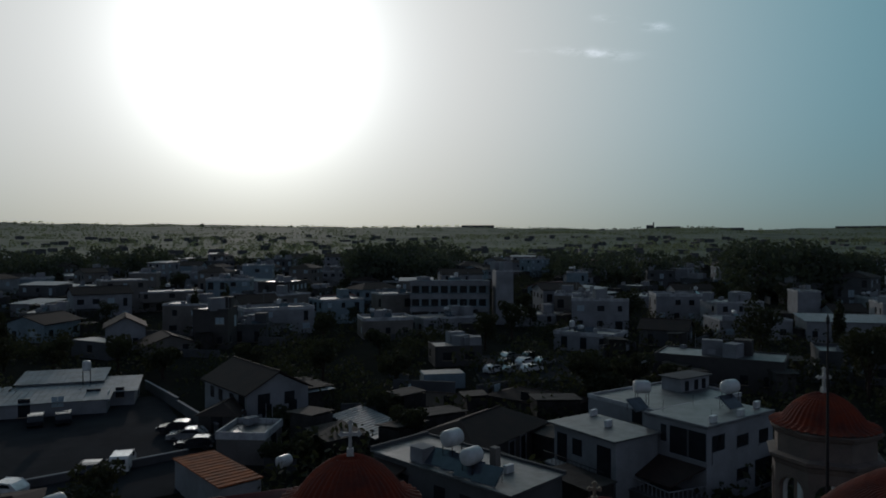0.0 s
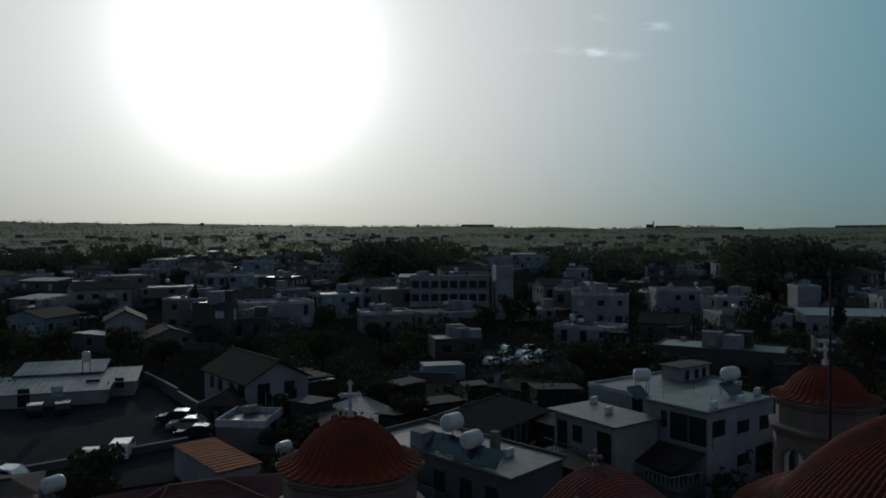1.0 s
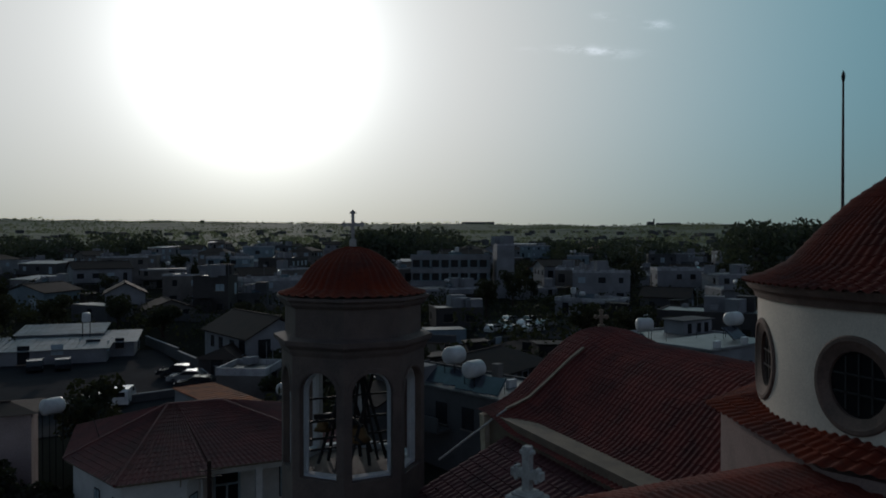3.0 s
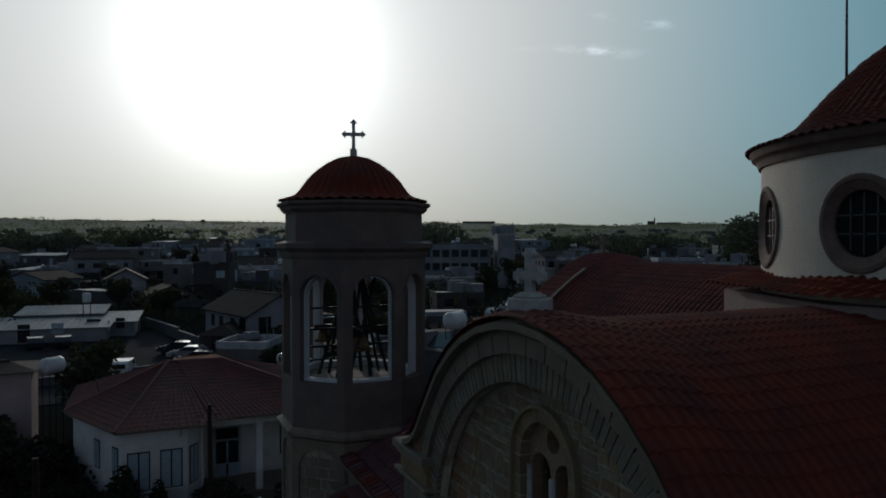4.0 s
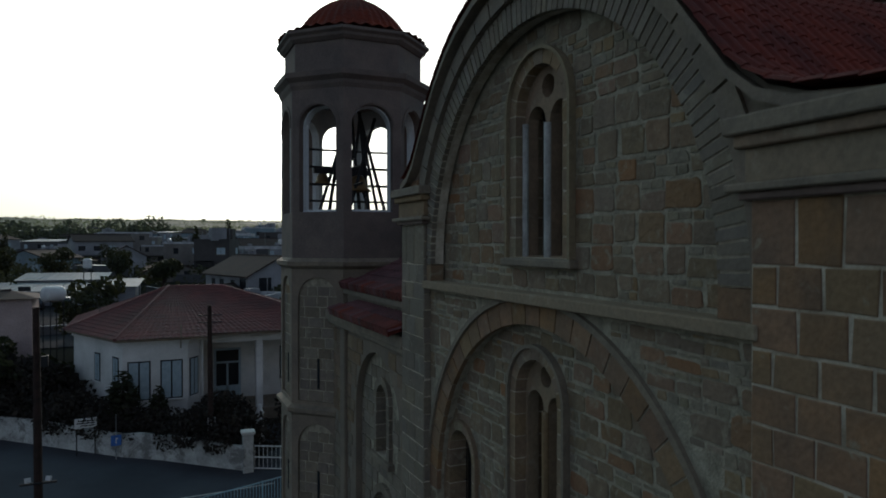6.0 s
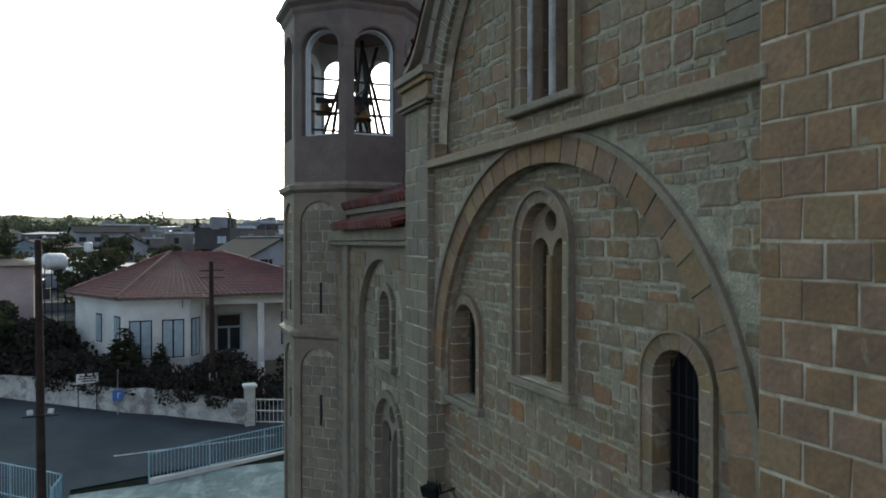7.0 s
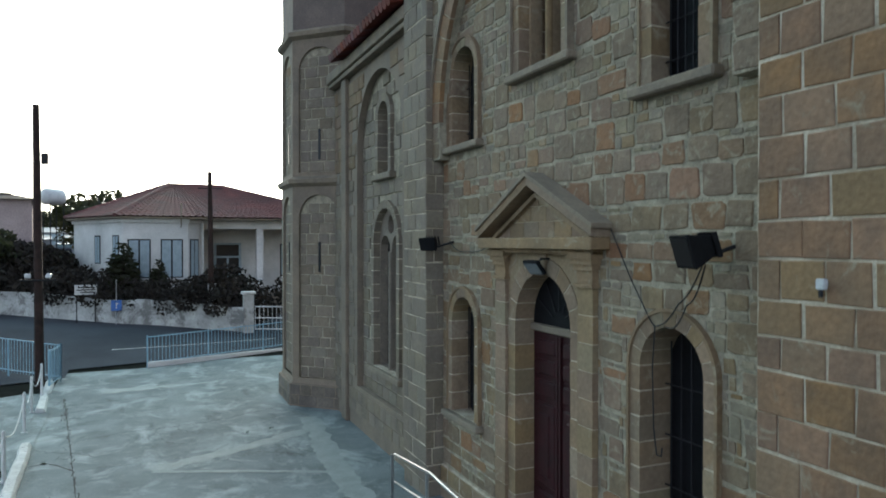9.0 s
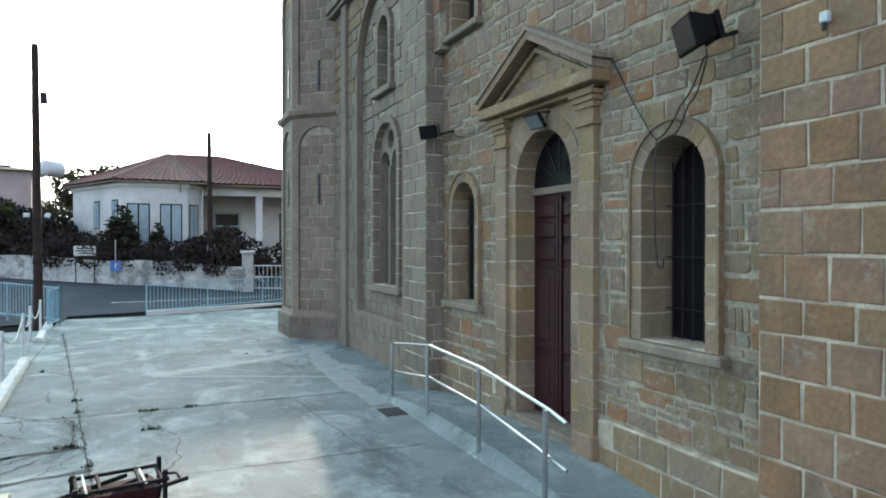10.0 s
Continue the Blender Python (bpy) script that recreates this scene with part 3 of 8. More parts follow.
part("hood_mould", bm, M_SILL, arch_face)


def voussoirs(c, r0, r1, spring, m, depth, count, parent, material, foot=0.0):
    for k in range(count):
        a0, a1 = [foot + (math.pi - 2 * foot) * (k + e) / count + s for e, s in ((0, 0.004), (1, -0.004))]
        bm = bmesh.new()
        bar_ring(bm, c, r0, r1, spring, depth * random.uniform(0.7, 1.2), -0.06, m, a0, a1, 2)
        part("voussoir", bm, material, parent)


voussoirs(-AC, AR - 0.015, 3.12, AZ, west(MID), 0.012, 29, arch_face, M_ASHLAR)
# gable over the string course
GR, GC, GZ = 3.22, 6.8, 9.3
left = [(-(CY + dy), z - 0.10) for dy, z in HALF if dy < 4.1]
right = [(-(CY - dy), z - 0.10) for dy, z in HALF if dy < 4.4]
bm = bmesh.new()
horse = [(-GC - GR, 9.05)] + [(-10.4, 9.05), (-10.4, 10.3), (-10.95, 10.4)] + left[::-1] + right[1:] + [(-2.55, 10.4), (-3.1, 10.3), (-3.1, 9.05), (-GC + GR, 9.05)] + arch(-GC, GR, GZ, 9.05, 36)[1:-1][::-1]
holed(bm, horse, [], -0.028, PF - W - 0.1, west(PF))
gable = part("gable", bm, M_MOULD, church, "round-topped stone gable under the vault roof")
bm = bmesh.new()
bar_ring(bm, -GC, 2.9, 3.26, GZ, 0.0, -0.2, west(PF + 0.07), 0, math.pi, 40)
part("inner_arch", bm, M_MORTAR, gable)
voussoirs(-GC, 2.885, 3.215, GZ, west(PF + 0.07), 0.018, 84, gable, M_TOWER_ASHLAR)
voussoirs(-GC, 3.225, 3.44, GZ, west(PF), 0.014, 22, gable, M_MOULD, 0.222)
part("string_course", bevelled(boxes((PF - 0.012, W + 0.05, 3.5, 9.9, 8.93, 9.05)), 0.012), M_JAMB, arm)
for u in (-3.915, -10.015):
    part("springer", box(bmesh.new(), u, u + 0.33, 9.055, 9.292, -0.2, 0.016, west(PF + 0.07)), M_ASHLAR, gable)

# doorway with pediment
DM = west(W)
portal = tagged(new("doorway"), label="stone doorway with pilasters, a pediment and a dark red timber door")
portal.parent = church
dc = -DOOR[0]
surround(dc, DOOR[1], 0.19, DOOR[2], 0.22, DM, 0.03, -0.42, portal, 0.30, 9)
for side in (-1, 1):
    u0, u1 = sorted((dc + side * 0.80, dc + side * 1.07))
    n = 11
    for k in range(n):
        z0 = 0.34 + (3.56 - 0.34) * k / n
        part("pilaster_stone", box(bmesh.new(), u0, u1, z0 + 0.005, z0 + 3.22 / n - 0.005, -0.1, 0.07 + random.uniform(-0.003, 0.003), DM), M_JAMB, portal)
    part("pilaster_core", box(bmesh.new(), u0 + 0.006, u1 - 0.006, 0, 3.58, -0.1, 0.063, DM), M_MORTAR, portal)
    part("pilaster_base", bevelled(box(bmesh.new(), u0 - 0.05, u1 + 0.05, 0.0, 0.36, -0.1, 0.13, DM), 0.018), M_JAMB, portal)
    cap = bmesh.new()
    for g, z0, z1 in ((0.03, 3.56, 3.60), (0.004, 3.60, 3.74), (0.03, 3.74, 3.80), (0.055, 3.80, 3.86), (0.08, 3.86, 3.93)):
        box(cap, u0 - g, u1 + g, z0, z1, -0.08, 0.07 + g, DM)
    part("capital", cap, M_JAMB, portal)
sp = bmesh.new()
holed(sp, [(dc - 0.82, 3.06), (dc - 0.82, 3.95), (dc + 0.82, 3.95), (dc + 0.82, 3.06)] + arch(dc, 0.80, 3.06, 3.06, 14)[1:-1][::-1], [], 0.02, -0.1, DM)
part("spandrel", sp, M_JAMB, portal)
part("keystone", bevelled(holed(bmesh.new(), [(dc - 0.10, 3.64), (dc + 0.10, 3.64), (dc + 0.15, 3.92), (dc - 0.15, 3.92)], [], 0.06, -0.05, DM), 0.01), M_JAMB, portal)
for g, half, z0, z1, nm in ((0.13, 1.15, 3.90, 3.955, "bed_moulding"), (0.235, 1.27, 3.955, 4.085, "cornice")):
    part(nm, bevelled(box(bmesh.new(), dc - half, dc + half, z0, z1, -0.1, g, DM), 0.01), M_JAMB, portal)
# tympanum in courses of squared blocks
part("tympanum", holed(bmesh.new(), [(dc - 1.16, 4.085), (dc + 1.16, 4.085), (dc, 4.66)], [], 0.055, -0.1, DM), M_MORTAR, portal)
for k, (z0, z1) in enumerate(((4.09, 4.27), (4.275, 4.45), (4.455, 4.63))):
    for u in range(-3, 3):
        u0, u1 = 0.34 * u + (0.17 if k % 2 else 0.0) + 0.005, 0.34 * (u + 1) + (0.17 if k % 2 else 0.0) - 0.005
        lim0, lim1 = 1.15 - (z0 - 4.085) * 2.0, 1.15 - (z1 - 4.085) * 2.0
        loop = [(max(u0, -lim0), z0), (min(u1, lim0), z0), (max(min(u1, lim1), -lim1), z1), (min(max(u0, -lim1), lim1), z1)]
        if loop[1][0] - loop[0][0] > 0.06 and loop[2][0] - loop[3][0] > 0.02:
            part("tympanum_stone", holed(bmesh.new(), [(dc + p, q) for p, q in loop], [], 0.066, -0.05, DM), M_JAMB, portal)
for side in (-1, 1):
    for lift, out, t, mat, nm, half, foot in ((0.0, 0.235, 0.105, M_JAMB, "raking_cornice", 1.27, 4.09), (0.105, 0.26, 0.045, M_SILL, "cornice_slab", 1.31, 4.07), (-0.075, 0.12, 0.05, M_JAMB, "inner_moulding", 1.08, 4.12)):
        rk = bmesh.new()
        a, b2 = (dc + side * half, foot + lift), (dc, foot + lift + half * 0.475)
        loop = [a, b2, (b2[0], b2[1] + t * 1.1), (a[0], a[1] + t * 1.1)]
        holed(rk, loop if side < 0 else loop[::-1], [], out, -0.1, DM)
        part(nm, rk, mat, portal)
# door leaves, fanlight
leafw, dh = -0.24, DOOR[1]
part("fanlight", holed(bmesh.new(), [(dc - dh, 3.0)] + arch(dc, dh, 3.06, 3.0, 14)[1:-1] + [(dc + dh, 3.0)], [], leafw, leafw - 0.03, DM), M_VOID, portal)
for k in range(1, 6):
    a = math.pi * k / 6
    part("fanlight_bar", tube(bmesh.new(), [DM @ Vector((dc - 0.15 * math.cos(a), 3.06 + 0.15 * math.sin(a), leafw + 0.02)), DM @ Vector((dc - 0.57 * math.cos(a), 3.06 + 0.57 * math.sin(a), leafw + 0.02))], 0.010, 5), M_IRON, portal)
part("transom", bevelled(box(bmesh.new(), dc - dh, dc + dh, 2.93, 3.02, leafw - 0.05, leafw + 0.06, DM), 0.012), M_MOULD, portal)
for side in (-1, 1):
    lf = part("door_leaf", box(bmesh.new(), *sorted((dc + side * 0.006, dc + side * (dh - 0.01))), 0.24, 2.93, leafw - 0.05, leafw, DM), M_DOOR, portal)
    for z0, z1 in ((0.36, 0.95), (1.03, 2.05), (2.13, 2.33), (2.40, 2.58), (2.65, 2.83)):
        u0, u1 = sorted((dc + side * 0.08, dc + side * 0.53))
        part("door_panel", bevelled(box(bmesh.new(), u0, u1, z0, z1, leafw - 0.02, leafw + 0.03, DM), 0.02), M_DOOR, lf)
        if z1 - z0 > 0.5:
            part("panel_field", bevelled(box(bmesh.new(), u0 + 0.1, u1 - 0.1, z0 + 0.12, z1 - 0.12, leafw + 0.0, leafw + 0.05, DM), 0.02), M_DOOR, lf)
    part("door_rail", box(bmesh.new(), *sorted((dc + side * 0.012, dc + side * 0.055)), 0.3, 2.9, leafw - 0.02, leafw + 0.035, DM), M_DOOR, lf)
part("threshold", bevelled(box(bmesh.new(), dc - 0.75, dc + 0.75, 0.0, 0.235, -0.6, 0.1, DM), 0.015), M_SILL, portal)

# corner piers
pier_near = part("pier", boxes((PF + 0.02, W + 0.7, 1.2, 3.56, 0, 10.1)), M_MORTAR, church, "broad corner pier of squared sandstone blocks")
pier_far = part("pier", boxes((PF + 0.02, W + 0.7, 9.87, 10.87, 0, 10.1)), M_MORTAR, church, "narrow corner pier of squared sandstone blocks")
for y0, y1 in ((1.2, 3.6), (9.8, 10.95)):
    for nm, x, z0, z1, g, mat in (("ledge", 0.05, 9.93, 9.99, 0.03, M_OCULUS), ("ledge", 0.10, 9.99, 10.05, 0.12, M_SILL), ("pier_band", 0.02, 10.05, 10.30, 0.0, M_JAMB), ("cornice", 0.08, 10.30, 10.39, 0.05, M_JAMB), ("cornice", 0.14, 10.39, 10.52, 0.1, M_SILL)):
        part(nm, bevelled(box(bmesh.new(), PF - x, W + 0.5, y0 - (g if y0 > 5 else 0), y1 + g, z0, z1), 0.012), mat, church)

# vault roof of the arm
def lower(p, a=0.0):
    """The tiles rise a little behind the verge of the gable and lie lower farther back."""
    k, up = min(1.0, max(0.0, a - 0.03) / 0.22), min(1.0, a / 0.06)
    return p[0], p[1] - 0.06 + 0.075 * up * up * (3 - 2 * up) * max(0.0, 1 - abs(p[0] - 7.3) / 1.2) - 0.18 * k * k * (3 - 2 * k)


near = [(CY - dy, z) for dy, z in HALF]
far = [(CY + dy, z) for dy, z in HALF if dy < 4.2]
AX0, AX1 = PF - 0.13, 10.2
roof = bmesh.new()
tile_sheet(roof, lambda a, b: (AX0 + a * (AX1 - AX0), *lower(along(near, b), a)), 44, 25, lambda a, b: 0.03, lift=0.014, out=-1)
part("roof", roof, M_TILE, church, "curved clay-tiled vault roof with swept eaves", kind="stuff")
roof = bmesh.new()
tile_sheet(roof, lambda a, b: (AX0 + a * (AX1 - AX0), *lower(along(far, b), a)), 44, 22, lambda a, b: 0.03, lift=0.014)
part("roof", roof, M_TILE, church, kind="stuff")
bed = bmesh.new()
prof = [(y, z - 0.13) for y, z in near[::-1]] + [(y, z - 0.13) for y, z in far[1:]]
rows_b = [[bed.verts.new((x, y, z + o)) for x, o in ((AX0 + 0.02, 0), (AX0 + 0.35, -0.05), (AX0 + 1.4, -0.2), (AX1, -0.2), (AX1, -0.29), (AX0 + 0.02, -0.09))] for y, z in prof]
for r0, r1 in zip(rows_b, rows_b[1:]):
    for i in range(6):
        bed.faces.new((r0[i], r0[(i + 1) % 6], r1[(i + 1) % 6], r1[i]))
part("roof_bed", bed, M_MOULD, church)
body = bmesh.new()
box(body, W + 0.7, 22.0, 1.2, 10.6, 0, 10.5)
box(body, 4.9, 22.0, -9.0, 1.2, 0, 8.0)
box(body, 9.3, 17.7, -12.0, 18.2, 0, 11.2)
box(body, 5.0, 21.5, 10.6, 18.0, 0, 7.6)
part("inner_mass", body, M_MOULD, church)

# nave vault towards the towers
NAVE = [(0, 13.48), (0.6, 13.41), (1.2, 13.17), (1.9, 12.68), (2.6, 12.06), (3.2, 11.58), (3.8, 11.32), (4.4, 11.2)]


def dip(y):
    """How far the nave roof lies below its raised front edge."""
    k = min(1.0, max(0.0, (17.9 - y) / 1.7))
    return 0.25 * k * k * (3 - 2 * k)


nl = [(DX - dx, z) for dx, z in NAVE]
nr = [(DX + dx, z) for dx, z in NAVE]
for side, sign in ((nl, 1), (nr, -1)):
    roof = bmesh.new()
    tile_sheet(roof, lambda a, b: (along(side, b)[0], 9.4 + a * 9.1, along(side, b)[1] - dip(9.4 + a * 9.1)), 56, 22, lambda a, b: 0.03, lift=0.014, out=sign)
    part("roof", roof, M_TILE, church, kind="stuff")
bm = bmesh.new()
holed(bm, [(-x, z - 0.08) for x, z in nl[::-1]] + [(-x, z - 0.08) for x, z in nr[1:]] + [(-DX - 4.3, 9), (4.3 - DX, 9)], [], 0, -0.3, facing(90, (0, 18.3, 0)))
part("front_gable", bm, M_MORTAR, church)

# drum and dome
# rose plaster under the drum, its shade included in the darker colour
base = lathe(bmesh.new(), [(4.55, 10.5), (4.55, 12.92), (4.0, 12.92)], (DX, CY), 8)
part("drum_base", base, surface("shaded_rose_plaster", (0.3, 0.215, 0.195), (0.2, 0.145, 0.13), grain=30, patch=0.9, bump=0.2), church)
lip = bmesh.new()


def octa(a, r):
    k = a * 8
    i = math.floor(k)
    p, q = [Vector((DX + r * math.cos(i2 * math.pi / 4), CY + r * math.sin(i2 * math.pi / 4))) for i2 in (i, i + 1)]
    return p.lerp(q, k - i)


tile_sheet(lip, lambda a, b: (*octa(a, 3.85 + 1.0 * b), 13.32 - 0.3 * b), 128, 3, lambda a, b: 0.035, wrap=True, out=-1)
part("drum_skirt_roof", lip, M_TILE, church, kind="stuff")
drum = bmesh.new()
OCULI = [radians(180 - 36 * k) for k in range(10)]
OCULUS_Z = 14.09
M_BAR = surface("grey_painted_bar", (0.035, 0.035, 0.036), rough=0.4, bump=0)
ANG, ROWS = 480, 58
shell = [[(2 * math.pi * i / ANG, 12.9 + 2.4 * j / ROWS) for i in range(ANG)] for j in range(ROWS + 1)]
rows = [[drum.verts.new((DX + DRUM_R * math.cos(a), CY + DRUM_R * math.sin(a), z)) for a, z in r] for r in shell]


def in_oculus(a, z):
    for o in OCULI:
        d = (a - o + math.pi) % (2 * math.pi) - math.pi
        if math.hypot(DRUM_R * d / 0.92, z - OCULUS_Z) < 0.645:
            return True
    return False


open_at = [[in_oculus(a, z) for a, z in r] for r in shell]
for j in range(ROWS):
    for i in range(ANG):
        q = (i + 1) % ANG
        if not (open_at[j][i] or open_at[j][q] or open_at[j + 1][i] or open_at[j + 1][q]):
            drum.faces.new((rows[j][i], rows[j][q], rows[j + 1][q], rows[j + 1][i]))
bmesh.ops.delete(drum, geom=[v for v in drum.verts if not v.link_faces], context="VERTS")
part("drum", drum, M_PLASTER, church, "cream plastered round drum with round windows", smooth=False)
corn = lathe(bmesh.new(), [(DRUM_R - 0.1, 15.19), (DRUM_R + 0.05, 15.2), (DRUM_R + 0.08, 15.29), (DRUM_R + 0.1, 15.32), (DRUM_R + 0.17, 15.37), (DRUM_R + 0.21, 15.46), (DRUM_R + 0.21, 15.5), (0, 15.5)], (DX, CY), 96)
part("drum_cornice", corn, M_OCULUS, church, "brown moulded stone cornice", smooth=False)
DOME = [(0.12, 17.9), (0.5, 17.86), (1.0, 17.73), (1.77, 17.38), (2.3, 16.99), (2.79, 16.49), (3.1, 16.13), (3.34, 15.85), (3.78, 15.6), (4.18, 15.48)]
dome = bmesh.new()


def dome_point(profile, centre):
    def f(a, b):
        r, z = along(profile, b)
        return (centre[0] + r * math.cos(2 * math.pi * a), centre[1] + r * math.sin(2 * math.pi * a), z)
    return f


tile_sheet(dome, dome_point(DOME, (DX, CY)), 120, 22, lambda a, b: 0.012 + 0.03 * b, wrap=True, lift=0.014, out=-1)
part("dome", dome, M_TILE, church, "large dome covered in clay tiles", kind="stuff")
for a in OCULI:
    m = facing(math.degrees(a), (DX + DRUM_R * math.cos(a), CY + DRUM_R * math.sin(a), OCULUS_Z))
    win = bmesh.new()
    n = 36
    rings = []
    for r, w in ((0.745, -0.10), (0.745, 0.025), (0.72, 0.045), (0.66, 0.045), (0.63, 0.02), (0.52, -0.04), (0.50, -0.05), (0.50, -0.2)):
        ring = []
        for i in range(n):
            u, v = r * 0.92 * math.cos(2 * math.pi * i / n), r * math.sin(2 * math.pi * i / n)
            ring.append(win.verts.new(m @ Vector((u, v, w - u * u / (2 * DRUM_R)))))
        rings.append(ring)
    for p, q in zip(rings, rings[1:]):
        for i in range(n):
            win.faces.new((p[i], p[(i + 1) % n], q[(i + 1) % n], q[i]))
    w_ob = part("round_window", win, M_OCULUS, church)
    pane = bmesh.new()
    pane.faces.new([pane.verts.new(m @ Vector((0.505 * 0.92 * math.cos(2 * math.pi * i / n), 0.505 * math.sin(2 * math.pi * i / n), -0.13))) for i in range(n)])
    part("pane", pane, M_VOID, w_ob)
    for u0, u1, v0, v1 in ((-0.013, 0.013, -0.46, 0.46), (-0.223, -0.197, -0.4, 0.4), (0.197, 0.223, -0.4, 0.4), (-0.42, 0.42, 0.12, 0.145), (-0.42, 0.42, -0.16, -0.135)):
        part("window_bar", box(bmesh.new(), u0, u1, v0, v1, -0.128, -0.108, m), M_BAR, w_ob)

# aisle between the arm and the tower
AW = 4.31
AISLE = {"aisle_high": (12.88, 0.46, 6.5, 5.4), "aisle_low": (12.78, 0.84, 4.0, 1.5)}
bm = bmesh.new()
holed(bm, [(-16.5, 0), (-10.8, 0), (-10.8, 7.85), (-16.5, 7.85)], [arch(-c, h, s, f) for c, h, s, f in AISLE.values()], -0.02, -0.6, west(AW))
aisle = part("aisle_wall", bm, M_RMORTAR, church)
bm = bmesh.new()
holed(bm, [(-16.5, 0), (-10.8, 0), (-10.8, 7.85), (-16.5, 7.85)], [arch(-12.95, 1.45, 6.0, 0.9, 20)], 0, -0.14, west(AW - 0.14))
part("aisle_arch", bm, M_MOULD, church)
part("aisle_cornice", bevelled(boxes((AW - 0.3, AW + 0.3, 10.87, 16.3, 7.72, 7.82), (AW - 0.36, AW + 0.3, 10.87, 16.3, 7.82, 8.05)), 0.015), M_SILL, church)
roof = bmesh.new()
tile_sheet(roof, lambda a, b: (9.3 - b * 5.0, 10.6 + a * 6.4, 10.75 - 2.15 * b), 30, 17, lambda a, b: 0.036, out=1)
part("aisle_roof", roof, M_TILE, church, kind="stuff")
part("eave_fascia", boxes((4.31, 4.418, 10.88, 16.4, 8.44, 8.585)), M_MOULD, church)
part("roof_step", boxes((4.42, 5.2, 10.87, 16.5, 7.9, 8.56)), M_MOULD, church)
roof = bmesh.new()
tile_sheet(roof, lambda a, b: (4.44 - b * 0.70, 10.88 + a * 4.25, 8.33 - 0.22 * b), 20, 2, lambda a, b: 0.036, out=1)
part("aisle_eave_roof", roof, M_TILE, church, kind="stuff")
def eave_tiles(x, y0, y1, z, n):
    """The rounded ends of the last row of tiles along an eave."""
    bm = bmesh.new()
    for k in range(n):
        y = y0 + (y1 - y0) * (k + 0.5) / n
        tube(bm, [(x + 0.3, y, z + 0.09), (x, y, z)], (y1 - y0) / n * 0.46, 8)
    part("eave_tiles", bm, M_TILE, church, kind="stuff")


eave_tiles(3.72, 10.9, 15.1, 8.12, 21)
eave_tiles(4.24, 10.9, 16.3, 8.64, 26)
part("aisle_pilaster", bevelled(boxes((AW - 0.24, AW - 0.1, 15.0, 15.36, 0, 7.72)), 0.02), M_MOULD, church)


# bell towers
def octagon(bm, c, r, z0, z1, r1=None):
    return lathe(bm, [(0, z0), (r, z0), (r1 or r, z1), (0, z1)], c, 8, math.pi / 8)


M_BELFRY = surface("pale_belfry_plaster", (0.52, 0.55, 0.57), (0.42, 0.45, 0.47), grain=30, patch=2, bump=0.1)


